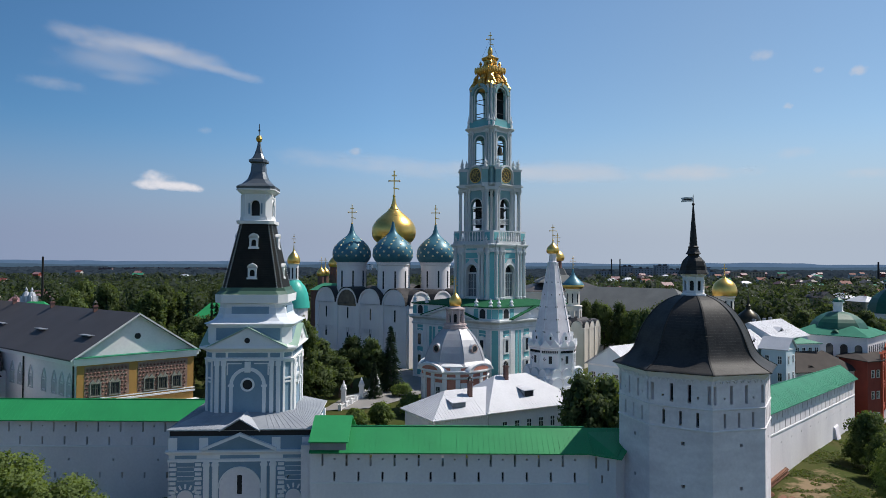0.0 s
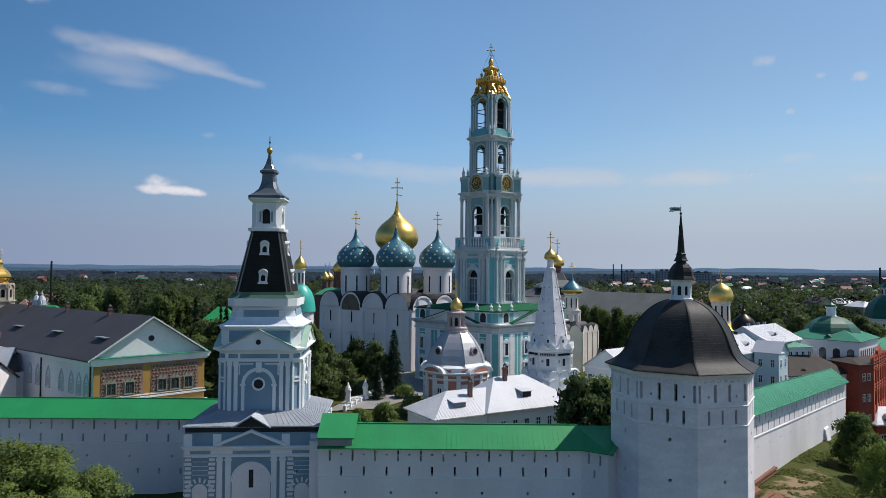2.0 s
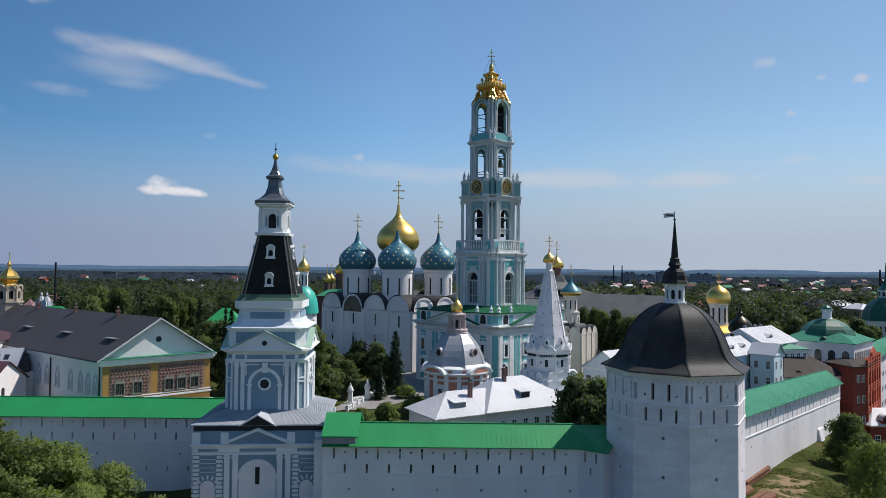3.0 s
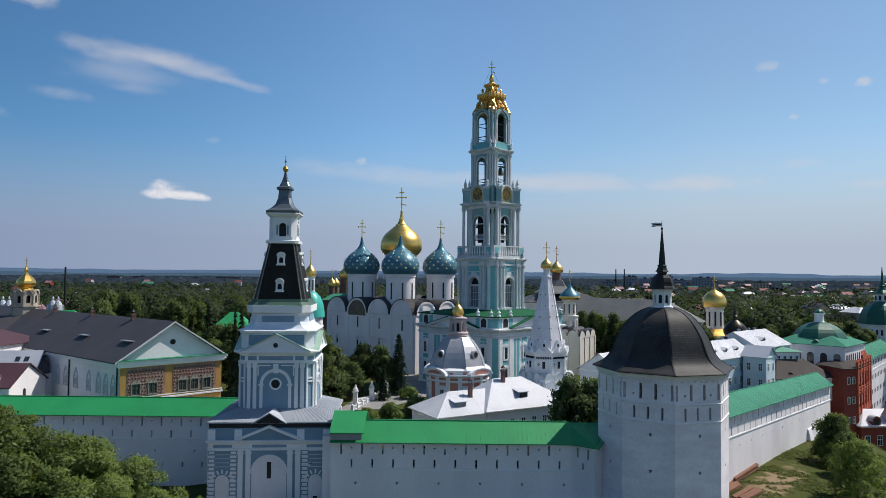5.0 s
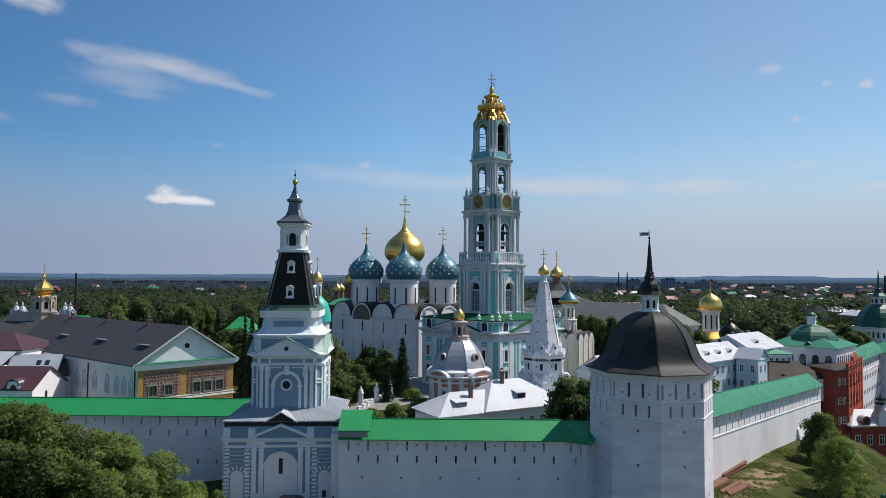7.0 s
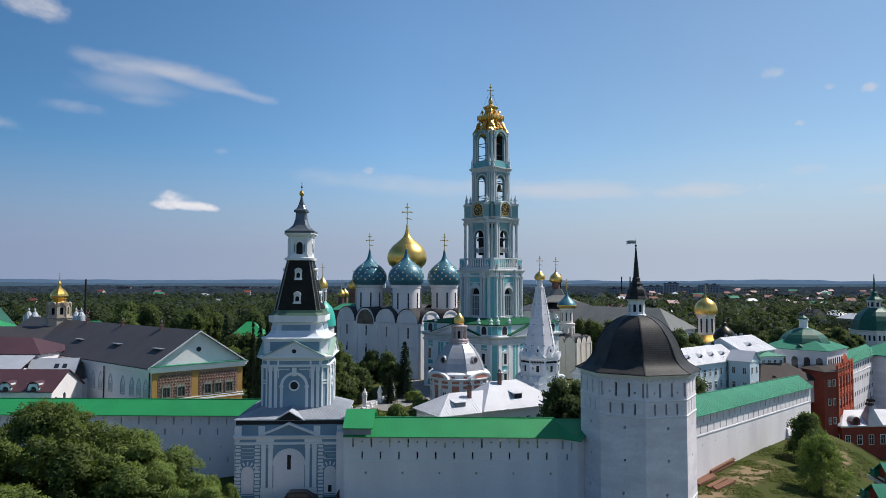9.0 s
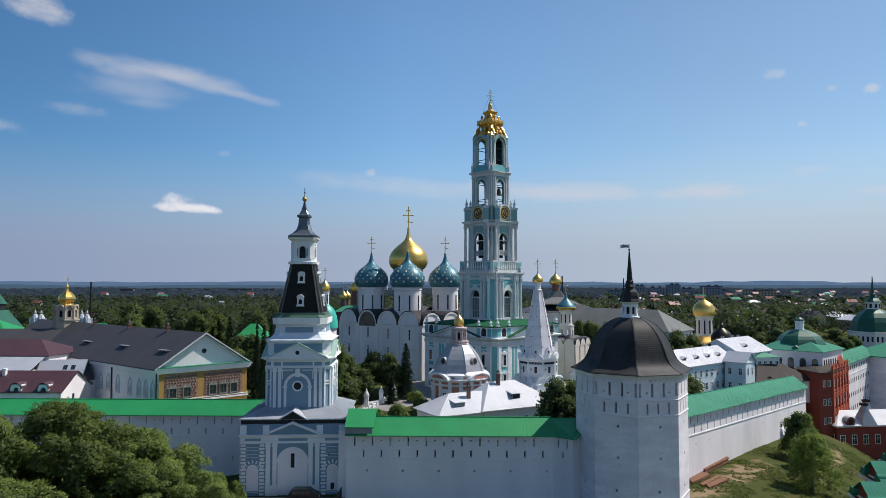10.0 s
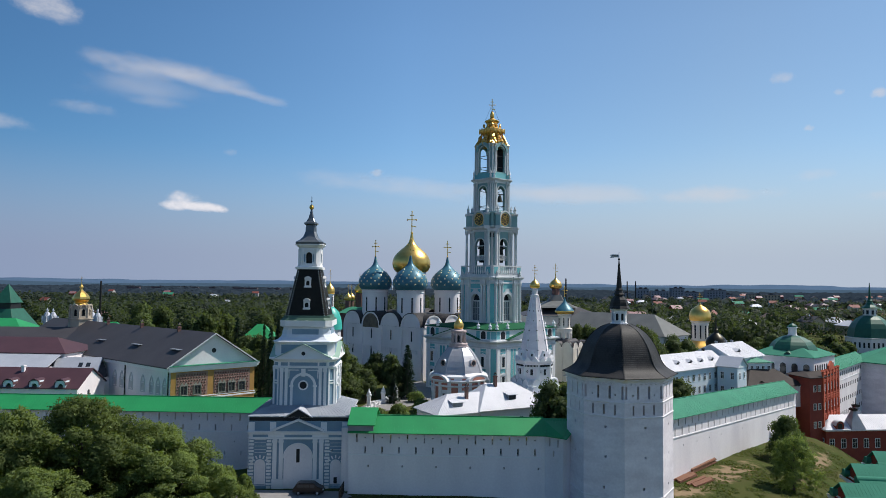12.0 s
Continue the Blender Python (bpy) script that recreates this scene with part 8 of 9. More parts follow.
for i in range(40):
    x = 92 + 110 * plot.random()
    y = 205 + 90 * plot.random() + 0.2 * (x - 92)
    if math.hypot(x - 205, y - 309) < 34 or abs((x - 3) / (y + 28) - 0.596) < 0.07:
        continue
    k = ("tall", "broad", "dark", "broad")[i % 4]
    s = 0.9 + 0.5 * plot.random()
    tree(k, x, y, s, s * (0.7 if (x - 3) / (y + 28) < 0.53 else 1.0), 360 * plot.random(), "in the gardens below the monastery")


for i in range(16):
    x, y = 118 + 50 * plot.random(), 214 + 40 * plot.random()
    tree(("broad", "dark", "light")[i % 3], x, y, 1.0, 0.85, 360 * plot.random(), "in the gardens below the monastery")
house("garden_house", "small white house with a grey metal roof below the round tower", "house", at(146, 226, 0, 10), 12, 9, -8, -0.5, 3.2, WHITE, SLATE, True)
for k, x, y, s, sz in (("light", -31.5, 69.5, 0.42, 0.75), ("light", -29.0, 70.5, 0.36, 0.6), ("bush", -27.8, 67.0, 0.5, 0.6), ("bush", -30.0, 66.0, 0.6, 0.7)):
    tree(k, x, y, s, sz, x * 31 % 360, out)


# ---- woods and distance ----
def woods(name, label, n, y0, y1, quads, size, rad, hgt, leaf, clear=()):
    y = y0 + (y1 - y0) * rng.random(n) ** 1.3
    x = (rng.random(n) - 0.5) * 2 * (0.80 * y + 60)
    keep = np.ones(n, bool)
    for cx, cy, r in clear:
        keep &= np.hypot(x - cx, y - cy) > r
    f = np.array([noise.noise((a * 0.006 + 3, b * 0.006, 0.5)) for a, b in zip(x, y)])
    dens = np.where(x > 60, -0.04, -0.18)
    keep &= f > dens - 0.2
    x, y = x[keep], y[keep]
    zs = np.array([ground_z(a, b) for a, b in zip(x, y)])
    m = len(x)
    r = rad * (0.7 + 0.6 * rng.random(m))
    h = hgt * (0.58 + 0.72 * rng.random(m))
    k = m * quads
    own = np.repeat(np.arange(m), quads)
    d = rng.normal(size=(k, 3))
    d[:, 2] = np.abs(d[:, 2]) * 1.1 - 0.5
    d /= np.linalg.norm(d, axis=1)[:, None]
    bump = 0.72 + 0.4 * rng.random(k)
    pos = np.stack([x[own] + d[:, 0] * r[own] * bump, y[own] + d[:, 1] * r[own] * bump, zs[own] + h[own] * 0.55 + d[:, 2] * h[own] * 0.45 * bump], 1)
    pts = leaf_quads(pos, d, d + 0.5 * rng.normal(size=(k, 3)), size, 0.7)
    return tagged(new(name, leaf_mesh(name, pts, leaf)), label, "woods", kind="stuff")


# a little distance haze is mixed into this leaf colour
MIDLEAF = leaf_mat("haze_tinted_leaves", (0.028, 0.043, 0.034), (0.052, 0.070, 0.052))
CLEAR = ((205, 309, 60), (180, 268, 34), (165, 245, 30))
woods("near_woods", "dense green treetops round the monastery and town", 1350, 255, 560, 190, 0.78, 5.4, 15, LEAF_WOODS, CLEAR)
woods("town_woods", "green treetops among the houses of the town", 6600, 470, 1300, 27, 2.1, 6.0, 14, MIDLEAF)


def canopy():
    """The distant woods: one sheet of crowns that rises and falls."""
    rows, cols = 150, 330
    verts = []
    for j in range(rows):
        y = 1150 * (4100 / 1150) ** (j / (rows - 1))
        for i in range(cols):
            x = (2 * i / (cols - 1) - 1) * 0.95 * y
            f = noise.noise((x * 0.004, y * 0.003, 2.0))
            z = ground_z(x, y) + 7 + 9 * f + 9.0 * noise.noise((x * 0.045, y * 0.03, 0)) + 5.0 * noise.noise((x * 0.12, y * 0.08, 5))
            verts.append((x + 3 * noise.noise((x * 0.1, y * 0.1, 9)), y, z))
    faces = [(j * cols + i, j * cols + i + 1, (j + 1) * cols + i + 1, (j + 1) * cols + i) for j in range(rows - 1) for i in range(cols - 1)]
    me = bpy.data.meshes.new("far_woods")
    me.from_pydata(verts, [], faces)
    # the blue of the far haze is put into the woods' base colour
    me.materials.append(mat("haze_tinted_far_woods", (0.015, 0.023, 0.034), (0.031, 0.043, 0.054), 1.0, scale=0.03, fine=0.3, bump=0, amount=0.5, spec=0.0))
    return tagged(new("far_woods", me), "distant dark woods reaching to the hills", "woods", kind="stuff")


canopy()


def hills(y, base, amp, seed, material, label):
    xs = [-4300 + 8600 * i / 170 for i in range(171)]
    bm = bmesh.new()
    tops = [base + amp * (noise.noise((x * 0.0012 + seed, 0, 0)) + 0.35 * noise.noise((x * 0.006, seed, 0)) + 0.08 * noise.noise((x * 0.03, seed, 2))) for x in xs]
    rows = [[bm.verts.new((x, yy, z if k else -10.0)) for x, z in zip(xs, tops)] for k, yy in ((0, y - 260), (1, y))]
    for i in range(170):
        bm.faces.new((rows[0][i], rows[0][i + 1], rows[1][i + 1], rows[1][i]))
    me = mesh_of("hills", bm, material)
    return tagged(new("backdrop", me), label, "hills", kind="structure")


# rise and hills carry the horizon haze as painted blue
hills(4100, 22, 10, 4.0, mat("haze_tinted_rise", (0.052, 0.086, 0.122), (0.045, 0.075, 0.108), 1.0, scale=0.01, bump=0, spec=0.0), "dark wooded rise in the distance")
hills(4650, 42, 16, 9.0, mat("haze_tinted_hills", (0.080, 0.130, 0.200), (0.072, 0.117, 0.182), 1.0, scale=0.01, bump=0, spec=0.0), "hills on the horizon painted in haze blue")


# ---- town ----
ROOFS = [mat("rust_red_roof", (0.22, 0.06, 0.045), None, 0.7, scale=0.3), MAROON, GREEN_OLD, SLATE, ZINC, mat("brown_roof", (0.12, 0.08, 0.06), None, 0.7, scale=0.3), mat("pink_roof", (0.30, 0.16, 0.165), None, 0.6, scale=0.3), WHITE_ROOF]
SIDES = [mat("pale_render", (0.55, 0.53, 0.49), None, 0.9), mat("brown_timber", (0.17, 0.11, 0.07), None, 0.9), BRICKRED, mat("buff_render", (0.46, 0.38, 0.27), None, 0.9)]


def town_house(k):
    L, W, h, rise = 11 + 3 * (k % 3), 8 + (k % 2) * 1.5, 4.2 + 1.6 * (k % 3 == 0), 3.0
    t = house("town_house", ("low house with a %s roof among trees in the town" % ("rust-red", "maroon", "faded green", "grey", "shiny zinc", "brown", "pink", "white")[k % 8]), "house", at(0, -900 - 30 * k, 0), L, W, -1.5, h, rise, SIDES[k % 4], ROOFS[k % 8], k % 3 == 1, (1.4,), 4, 1.0, 1.4, 0.6, trim=False, group="town houses")
    chimney(t, L * 0.4, W * 0.5, h + rise - 0.4, 1.2, BRICKRED, False)
    return t


stock = [town_house(k) for k in range(8)]
spots = []
for i in range(150):
    y = 330 + 1250 * rng.random() ** 1.4
    x = y * (0.22 + 0.50 * rng.random()) if i % 14 else -y * (0.15 + 0.55 * rng.random())
    if math.hypot(x - 205, y - 309) < 50 or any(math.hypot(x - a, y - b) < 22 for a, b in spots):
        continue
    spots.append((x, y))
    s = 1.0 + 0.5 * rng.random()
    m = at(x, y, ground_z(x, y) + 3.4 + y * 0.006, 40 * rng.random() + 90 * (i % 2) - 20)
    if len(spots) <= 8:
        stock[len(spots) - 1].matrix_world = m
    else:
        copy_thing(stock[i % 8], m)


def slab_block(x, y, L, h, wall, label, turn=0):
    t = thing("apartment_block", label, "apartment block", at(x, y, ground_z(x, y), turn), "apartment blocks")
    part("wall", boxes((0, L, 0, 14, -2, h)), wall, t)
    part("roof", boxes((-0.5, L + 0.5, -0.5, 14.5, h, h + 1.0), (L * 0.3, L * 0.3 + 5, 4, 9, h, h + 3.4), (L * 0.7, L * 0.7 + 5, 4, 9, h, h + 3.4)), SLATE, t)
    n = int(L / 6)
    bm = boxes((-1.3, 1.3, -0.05, 0, 0, 1.7))
    each("window", bm, [pose(3 + 6 * i, 0, 2.5 + 3.3 * f) for i in range(n) for f in range(int((h - 2) / 3.3))], GLASS, t)


GREYB = mat("grey_panel_concrete", (0.26, 0.28, 0.31), (0.2, 0.22, 0.25), 0.9, scale=0.1)
# red brick greyed down, the haze of the far plain put into its colour
PINKB = mat("haze_dulled_brick_panel", (0.17, 0.115, 0.12), None, 0.9, scale=0.1)
for x, L, h in ((318, 34, 22), (358, 24, 31), (386, 36, 27), (428, 26, 33), (458, 34, 25), (498, 40, 30), (544, 26, 21)):
    slab_block(x, 1370 + x % 7 * 14, L, h, GREYB, "long grey panel apartment block beyond the woods", 4)
for x, y, L in ((650, 1000, 90), (760, 1040, 80), (560, 1330, 60)):
    slab_block(x, y, L, 22, SIDES[3], "long buff apartment block at the edge of town", -3)
for i in range(9):
    slab_block(-1250 + i * 74, 2500 + i % 3 * 40, 46, 15, PINKB, "distant reddish apartment block on the plain", 5)
for i in range(5):
    slab_block(-500 + i * 70, 3000, 50, 30, TRIM, "distant white apartment block", 0)
for x, y, h, r in ((-176, 303, 30.5, 0.5), (318, 1300, 46, 1.3), (186, 1200, 49, 1.5), (334, 1300, 46, 1.3), (790, 1250, 42, 1.8)):
    t = thing("smokestack", "thin dark smokestack standing among trees", "chimney", at(x, y, ground_z(x, y)))
    part("shaft", lathe(bmesh.new(), [(r * 1.25, -1), (r, h * 0.5), (r * 0.8, h), (r * 0.5, h + 0.1)], 12), IRON, t)
for x, y, L, W, rf, w in ((-160.5, 252, 5, 6, ROOFS[6], "pink"), (-62.5, 172, 9, 8, GREEN, "bright green"), (-118.5, 188, 11, 8, GREEN, "bright green")):
    house("outlying_house", "white house with a %s roof beyond the palace" % w, "house", at(x, y, 0, 6), L, W, -1, 13.9 if y < 180 else 13.1 if y < 200 else 12.0, 4.0, WHITE, rf, True)
for x, y in ((-165.2, 246), (-169.5, 249), (-149.8, 248), (-146.6, 246)):
    t = thing("pointed_turret", "slender white and grey pointed turret", "turret", at(x, y))
    part("shaft", lathe(bmesh.new(), [(1.6, -1), (1.6, 12.5), (1.9, 12.8)], 8), TRIM, t)
    part("spire", lathe(bmesh.new(), [(2.1, 12.6), (1.65, 14.2), (1.4, 16.0), (0.85, 17.2), (0.3, 17.6), (0.5, 18.0), (0.4, 18.4), (0.05, 19.2)], 8), ZINC, t)
    split("rib", (lambda b: [box(b, -0.14, 0.14, -2.0, -1.2, 12.7, 15.9, pose(0, 0, 0, 0, 0, 90 * i + 22)) for i in range(4)] and b)(bmesh.new()), TRIM, t)


# ---- clouds ----
def cloud_mat(name, dens, stretch, seed, soft):
    m = bpy.data.materials.new(name)
    m.use_nodes = True
    n, l = m.node_tree.nodes, m.node_tree.links
    n.remove(n["Principled BSDF"])
    tc, mp, nz, ln, sub = n.new("ShaderNodeTexCoord"), n.new("ShaderNodeMapping"), n.new("ShaderNodeTexNoise"), n.new("ShaderNodeVectorMath"), n.new("ShaderNodeVectorMath")
    mp.inputs["Scale"].default_value = (stretch[0], 1, stretch[1])
    mp.inputs["Location"].default_value = (seed, seed * 0.7, 0)
    nz.inputs["Scale"].default_value, nz.inputs["Detail"].default_value, nz.inputs["Roughness"].default_value = 2.0, 8, 0.62
    l.new(tc.outputs["Generated"], mp.inputs[0])
    l.new(mp.outputs[0], nz.inputs["Vector"])
    sub.operation, ln.operation = "MULTIPLY_ADD", "LENGTH"
    sub.inputs[1].default_value, sub.inputs[2].default_value = (2, 0, 2), (-1, 0, -1)
    l.new(tc.outputs["Generated"], sub.inputs[0])
    l.new(sub.outputs[0], ln.inputs[0])
    fall, mul, em, tr, ms = n.new("ShaderNodeMapRange"), n.new("ShaderNodeMapRange"), n.new("ShaderNodeEmission"), n.new("ShaderNodeBsdfTransparent"), n.new("ShaderNodeMixShader")
    sm = n.new("ShaderNodeMath")
    sm.operation = "SUBTRACT"
    fall.interpolation_type = "SMOOTHSTEP"
    fall.inputs[1].default_value, fall.inputs[2].default_value, fall.inputs[3].default_value, fall.inputs[4].default_value = 0.05, 1.0, 0.0, 0.75
    l.new(ln.outputs["Value"], fall.inputs[0])
    l.new(nz.outputs[0], sm.inputs[0])
    l.new(fall.outputs[0], sm.inputs[1])
    mul.interpolation_type = "SMOOTHSTEP"
    mul.inputs[1].default_value, mul.inputs[2].default_value, mul.inputs[4].default_value = 0.5 - 0.42 * soft, 0.5 + 0.2 * soft, dens
    l.new(sm.outputs[0], mul.inputs[0])
    em.inputs[0].default_value = (0.80, 0.79, 0.84, 1)
    em.inputs[1].default_value = 0.82 if soft > 0.5 else 1.0
    l.new(mul.outputs[0], ms.inputs[0])
    l.new(tr.outputs[0], ms.inputs[1])
    l.new(em.outputs[0], ms.inputs[2])
    l.new(ms.outputs[0], n["Material Output"].inputs[0])
    return m


def cloud(az, el, wide, high, tilt, dens, soft, stretch=(1.0, 1.0), seed=0.0, label="thin white wisp of cloud"):
    """A cloud far off, by its bearing and height in degrees, gently bowed."""
    R = 4300
    a, e = radians(az), radians(el)
    c = Vector((math.sin(a) * math.cos(e), math.cos(a) * math.cos(e), math.sin(e))) * R
    w, h = R * math.tan(radians(wide) / 2), R * math.tan(radians(high) / 2)
    bm = bmesh.new()
    g = [[bm.verts.new((w * (i / 6 - 1), -0.04 * w * (i / 6 - 1) ** 2, h * (j / 2 - 1))) for i in range(13)] for j in range(5)]
    for j in range(4):
        for i in range(12):
            bm.faces.new((g[j][i], g[j][i + 1], g[j + 1][i + 1], g[j + 1][i]))
    ob = new("cloud", mesh_of("cloud", bm, cloud_mat("cloud_vapour", dens, stretch, seed, soft)))
    ob.matrix_world = Matrix.Translation(c + Vector((0, 0, 28))) @ pose(0, 0, 0, e * 57.3, 0, -az) @ pose(0, 0, 0, 0, tilt, 0)
    return tagged(ob, label, "cloud", kind="structure")


for i, (px, py, w, h, tilt, dens, soft, st) in enumerate((
        (224, 75, 500, 92, 3, 0.62, 0.95, (1.5, 0.8)), (316, 98, 440, 66, 7, 0.5, 0.95, (1.8, 0.8)), (206, 108, 440, 90, 3, 0.22, 1.0, (1.6, 0.9)), (398, 126, 280, 38, 9, 0.4, 1.0, (1.8, 0.7)), (85, 148, 260, 50, 3, 0.26, 0.9, (1.8, 0.7)), (180, 118, 420, 100, 5, 0.14, 1.0, (1.4, 0.8)), (215, 138, 240, 36, 1, 0.22, 1.0, (1.8, 0.7)),
        (274, 320, 230, 92, 2, 1.0, 0.42, (0.7, 0.4)), (314, 331, 250, 46, 3, 1.0, 0.42, (0.7, 0.4)), (262, 327, 220, 52, 0, 1.0, 0.42, (0.7, 0.4)), (660, 290, 640, 84, 5, 0.42, 1.0, (2.0, 0.7)), (1000, 302, 620, 80, 2, 0.5, 1.0, (2.0, 0.7)), (850, 296, 500, 60, 2, 0.45, 1.0, (2.0, 0.7)), (627, 266, 60, 28, 0, 0.45, 0.8, (1, 1)),
        (1230, 301, 420, 60, 0, 0.6, 1.0, (2.4, 0.7)), (1405, 266, 190, 40, -3, 0.26, 1.0, (2, 0.7)), (1540, 300, 240, 38, 0, 0.36, 1.0, (2, 0.7)), (1350, 90, 90, 44, 5, 0.42, 0.9, (1, 0.8)),
        (1396, 182, 48, 26, 0, 0.55, 0.8, (1, 0.8)), (1522, 118, 80, 38, -8, 0.6, 0.8, (1, 0.8)), (1450, 116, 46, 22, 0, 0.35, 0.9, (1, 0.8)), (360, 230, 50, 30, 0, 0.3, 0.9, (1, 1)),
        (0, -48, 420, 110, 10, 0.85, 0.7, (1.2, 0.8)), (-80, 172, 340, 54, 3, 0.42, 1.0, (1.6, 0.7)), (1590, 92, 100, 50, 0, 0.55, 0.8, (1, 1)))):
    az, el = math.degrees(math.atan2(px - 784, 1218)), math.degrees(math.atan2(466 - py, math.hypot(1218, px - 784)))
    cloud(az, el, w * 0.047 * math.cos(radians(az)) ** 2, h * 0.047 * math.cos(radians(el)), tilt, dens, soft, st, i * 3.7)


# ---- paths, courtyard, small things ----
PAVE = mat("grey_paving", (0.26, 0.25, 0.24), (0.20, 0.19, 0.185), 0.9, scale=0.3, fine=4)


def patch(name, pts, material, label, lift=0.05, kind="structure"):
    bm = bmesh.new()
    bm.faces.new([bm.verts.new((x, y, 0)) for x, y in pts])
    bmesh.ops.triangulate(bm, faces=bm.faces)
    for _ in range(4):
        bmesh.ops.subdivide_edges(bm, edges=[e for e in bm.edges if e.calc_length() > 2.5], cuts=1)
        bmesh.ops.triangulate(bm, faces=bm.faces)
    for v in bm.verts:
        v.co.z = ground_z(v.co.x, v.co.y) + 0.14 + lift
    return tagged(new(name, mesh_of(name, bm, material)), label, "ground", kind=kind)


patch("pavement", [(-23, 131), (-13, 134), (-4, 150), (-4, 172), (-9.5, 184), (-14, 181), (-12, 158), (-20, 147)], PAVE, "grey paved court before the cathedral")
patch("road", [(-75, 66), (-22, 68), (-14, 77.5), (-16, 80), (-40, 80), (-75, 76)], PAVE, "grey asphalt forecourt before the gate tower")

# posts and balustrade in the courtyard
for x, y in ((-19.9, 139.5), (-16.8, 143.6), (-14.0, 147.6)):
    t = thing("gate_post", "white stone post with a pointed cap in the courtyard", "post", at(x, y, 0.05), "courtyard posts")
    part("shaft", boxes((-0.45, 0.45, -0.45, 0.45, 0, 2.6), (-0.6, 0.6, -0.6, 0.6, 2.6, 2.9)), TRIM, t)
    part("cap", lathe(bmesh.new(), [(0.5, 2.9), (0.55, 3.3), (0.25, 3.8), (0.1, 4.4)], 8), TRIM, t)
cb = thing("courtyard_balustrade", "low white stone balustrade between the courtyard posts", "balustrade", at(-19.9, 139.5, 0.05, 53.5))
part("rail", boxes((0.5, 9.3, -0.15, 0.15, 0.9, 1.1), (0.5, 9.3, -0.2, 0.2, 0.0, 0.25)), TRIM, cb)
each("baluster", lathe(bmesh.new(), [(0.07, 0.2), (0.13, 0.5), (0.06, 0.75), (0.1, 0.95)], 6), [pose(0.8 + 0.45 * i, 0, 0) for i in range(19)], TRIM, cb)


def car():
    t = thing("van", "dark minivan parked before the gate tower", "car", at(-23.6, 77.4, ground_z(-22, 77) + 0.2, 3))
    paint = mat("dark_car_paint", (0.012, 0.012, 0.014), (0.018, 0.018, 0.02), 0.25, 0.2, bump=0)
    bm = bmesh.new()
    side = [(0, 0.45), (0.05, 0.95), (0.25, 1.15), (0.6, 1.75), (1.0, 1.88), (3.3, 1.88), (4.0, 1.25), (4.8, 1.05), (4.95, 0.8), (4.95, 0.4)]
    loft(bm, [[(x, y, z) for x, z in side] for y in (0.0, 1.8)])
    bmesh.ops.bevel(bm, geom=bm.edges[:], offset=0.06, segments=2, affect="EDGES")
    part("body", bm, paint, t)
    for x0, x1 in ((0.75, 1.8), (1.9, 2.7), (2.8, 3.5)):
        part("window", boxes((x0, x1, -0.02, 0.03, 1.2, 1.7), (x0, x1, 1.77, 1.82, 1.2, 1.7)), GLASS, t)
    wheel = lathe(bmesh.new(), [(0.2, -0.1), (0.34, -0.1), (0.34, 0.12), (0.2, 0.12)], 18)
    ws = each("wheel", wheel, [pose(x, y, 0.34, 90, 0, 0) for x in (0.95, 3.95) for y in (0.08, 1.72)], IRON, t)
    rim = part("rim", lathe(bmesh.new(), [(0.2, -0.12), (0.05, -0.13), (0.05, 0.14), (0.2, 0.14)], 12), ZINC, ws[0])
    for w in ws[1:]:
        again(rim, Matrix(), w)
    part("headlight", boxes((4.75, 4.93, 0.05, 0.4, 0.75, 0.95), (4.75, 4.93, 1.4, 1.75, 0.75, 0.95)), TRIM, t)


car()
for x, y, L, turn, h in ((48.0, 102.2, 12, 50, 0.9), (43.5, 95.5, 7, 47, 0.4), (45.5, 93.0, 7, 45, 0.3)):
    t = thing("timber_stack", "stack of rusty brown timber boards beside the wall", "boards", at(x, y, ground_z(x, y) + 0.1, turn), "timber stacks")
    bm = boxes((0, L, 0, 0.42, 0, 0.12))
    each("board", bm, [pose(0.25 * ((i * 7) % 5) - 0.4, 0.46 * (i % 5), 0.13 * (i // 5), 0, 0, ((i * 13) % 7 - 3) * 0.4) for i in range(int(h / 0.13) * 5)], WOOD, t)
lamp = thing("wall_lamp", "small white floodlight on the gate tower cornice", "lamp", at(-18.1, 81.6, 3.0))
part("head", boxes((-0.9, 0.1, -1.2, -0.9, 0.0, 0.12)), TRIM, lamp)
part("arm", boxes((-0.05, 0.05, -1.0, 0.4, -0.04, 0.04)), IRON, lamp)
fen = thing("fence", "dark iron picket fence beside the gate tower", "fence", at(-15.6, 74.5, ground_z(-14, 74)))
each("picket", boxes((-0.04, 0.04, -0.04, 0.04, 0, 2.2)), [pose(0, 0.4 * i, 0) for i in range(12)], IRON, fen)
part("rail", boxes((-0.03, 0.03, 0, 4.5, 0.4, 0.48), (-0.03, 0.03, 0, 4.5, 1.8, 1.88)), IRON, fen)


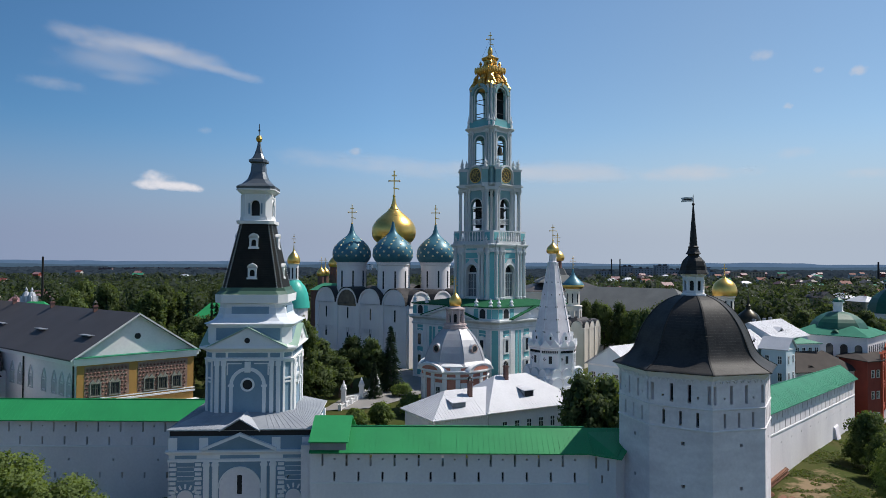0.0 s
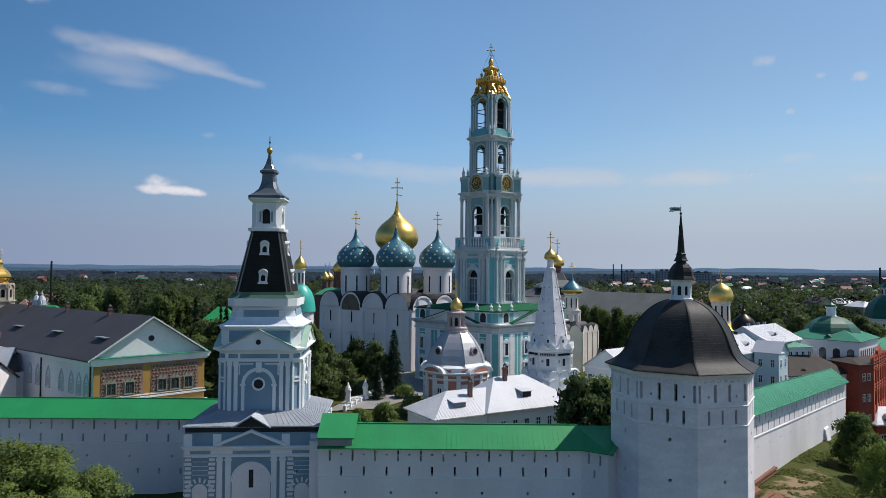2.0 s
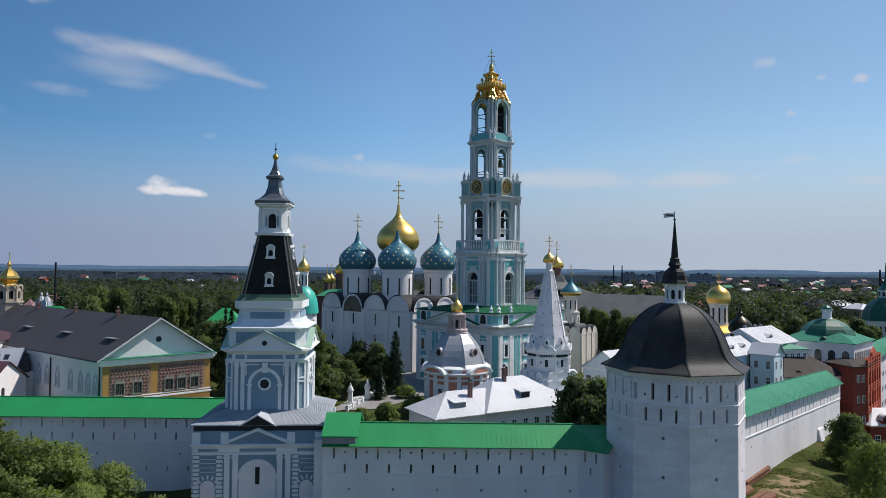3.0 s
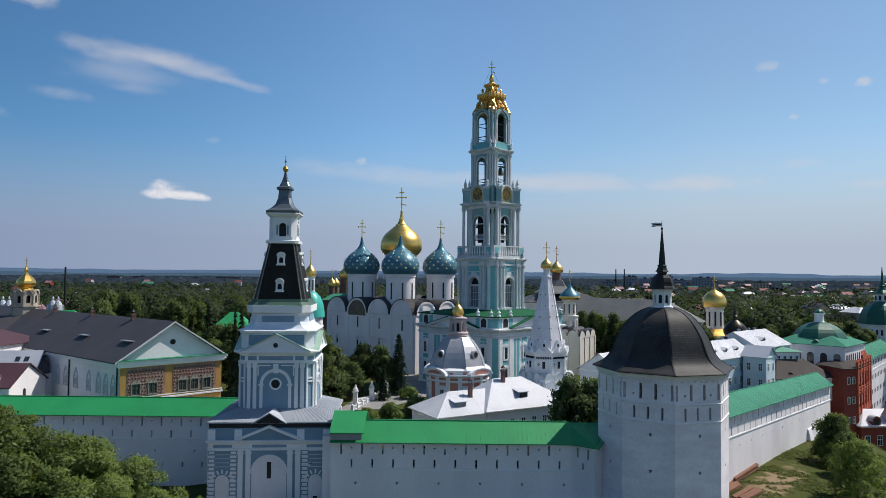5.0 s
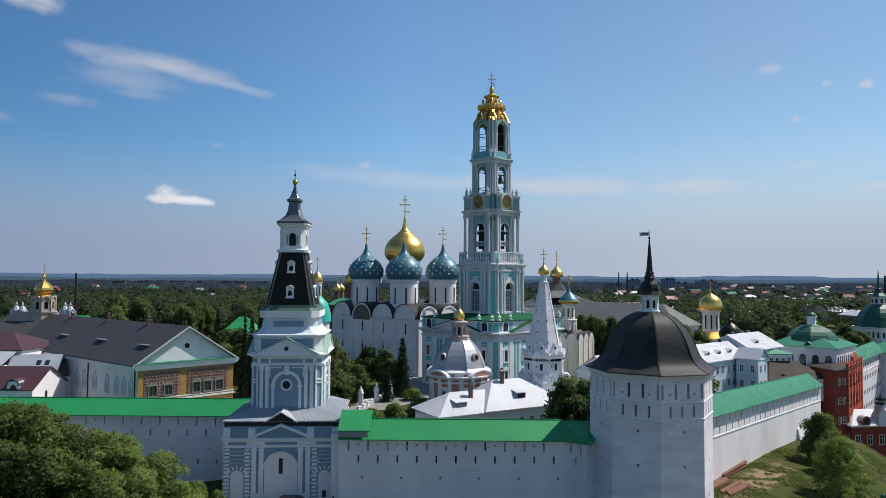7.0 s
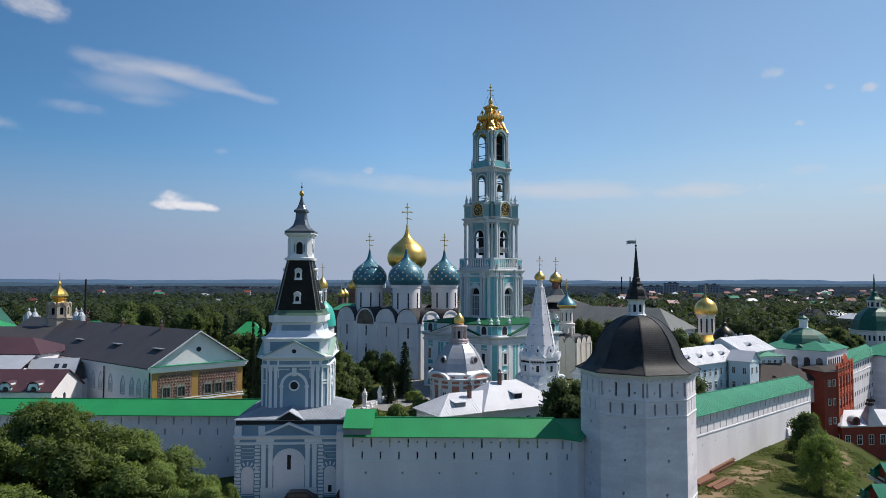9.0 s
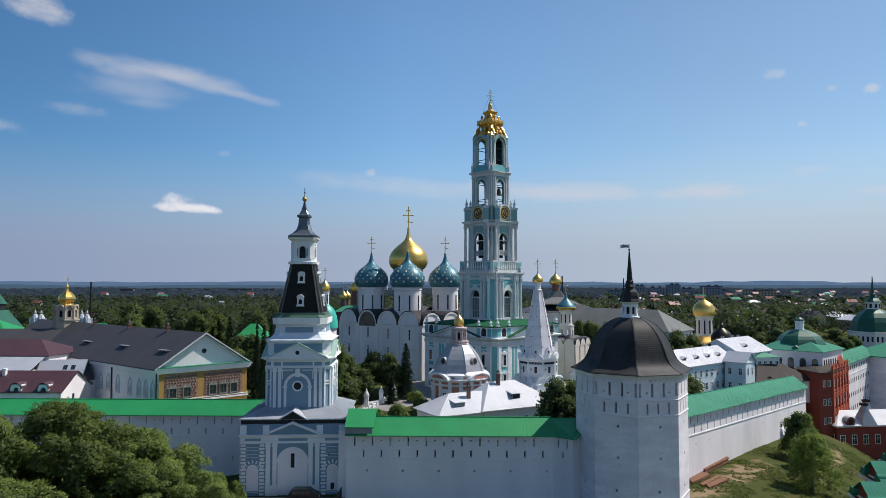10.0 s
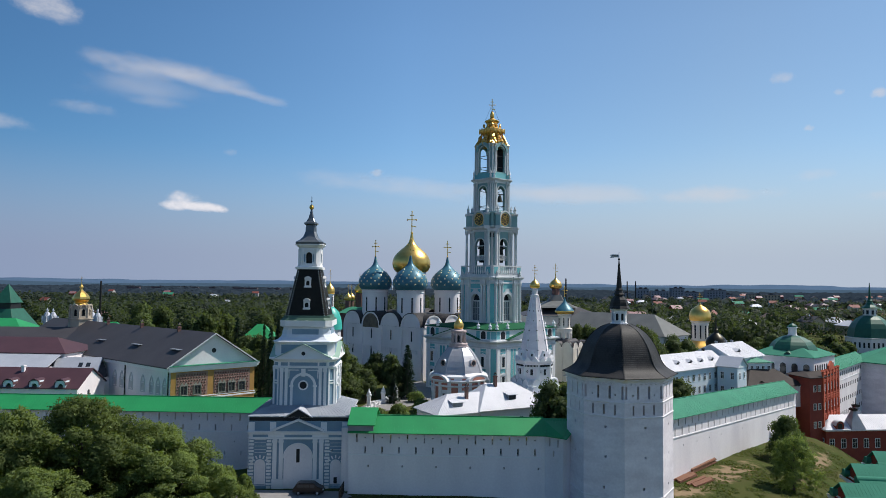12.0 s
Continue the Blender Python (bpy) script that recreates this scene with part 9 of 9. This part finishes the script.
def balustrade(x0, y0, x1, y1, n):
    """Low white wall of piers and open panels beside the path."""
    v = Vector((x1 - x0, y1 - y0, 0))
    t = thing("balustrade", "low white balustrade with capped piers beside the courtyard path", "balustrade", at(x0, y0, 0, math.degrees(math.atan2(v.y, v.x))))
    gap = v.length / n
    bm = boxes((-0.3, 0.3, -0.3, 0.3, -0.3, 1.05), (-0.38, 0.38, -0.38, 0.38, 1.05, 1.17))
    lathe(bm, [(0.28, 1.17), (0.2, 1.35), (0.05, 1.5)], 8)
    each("pier", bm, [pose(gap * i, 0, 0) for i in range(n + 1)], TRIM, t)
    each("rail", boxes((0.3, gap - 0.3, -0.1, 0.1, 0.8, 0.94), (0.3, gap - 0.3, -0.12, 0.12, -0.2, 0.2)), [pose(gap * i, 0, 0) for i in range(n)], TRIM, t)
    each("baluster", boxes((-0.07, 0.07, -0.07, 0.07, 0.2, 0.8)), [pose(gap * i + 0.3 + (gap - 0.6) * (j + 0.5) / 4, 0, 0) for i in range(n) for j in range(4)], TRIM, t)


balustrade(-19.5, 132.0, -14.4, 155.0, 8)


def tufts(name, label, x0, x1, y0, y1, count, size, leaf):
    """Uneven grass and weeds on the open ground."""
    x, y = x0 + (x1 - x0) * rng.random(count), y0 + (y1 - y0) * rng.random(count)
    f = np.array([noise.noise((a * 0.11, b * 0.11, 3.0)) + 0.5 * noise.noise((a * 0.5, b * 0.5, 1.0)) for a, b in zip(x, y)])
    keep = f > 0.0
    x, y = x[keep], y[keep]
    m = len(x)
    z = np.array([ground_z(a, b) for a, b in zip(x, y)]) + 0.1
    up = np.array([0.0, 0.0, 1.0]) + 0.35 * rng.normal(size=(m, 3))
    return tagged(new(name, leaf_mesh(name, leaf_quads(np.stack([x, y, z - 0.06 + 0.06 * rng.random(m)], 1), up, up + 0.3 * rng.normal(size=(m, 3)), size), leaf)), label, "grass", kind="stuff")


tufts("grass_tufts", "rough grass and weeds on the bank below the wall", 36, 105, 82, 150, 70000, 0.20, GRASS_BLADE)
tufts("lawn_grass", "grass and weeds along the foot of the wall", -16, 24, 60, 79, 5000, 0.22, LEAF)
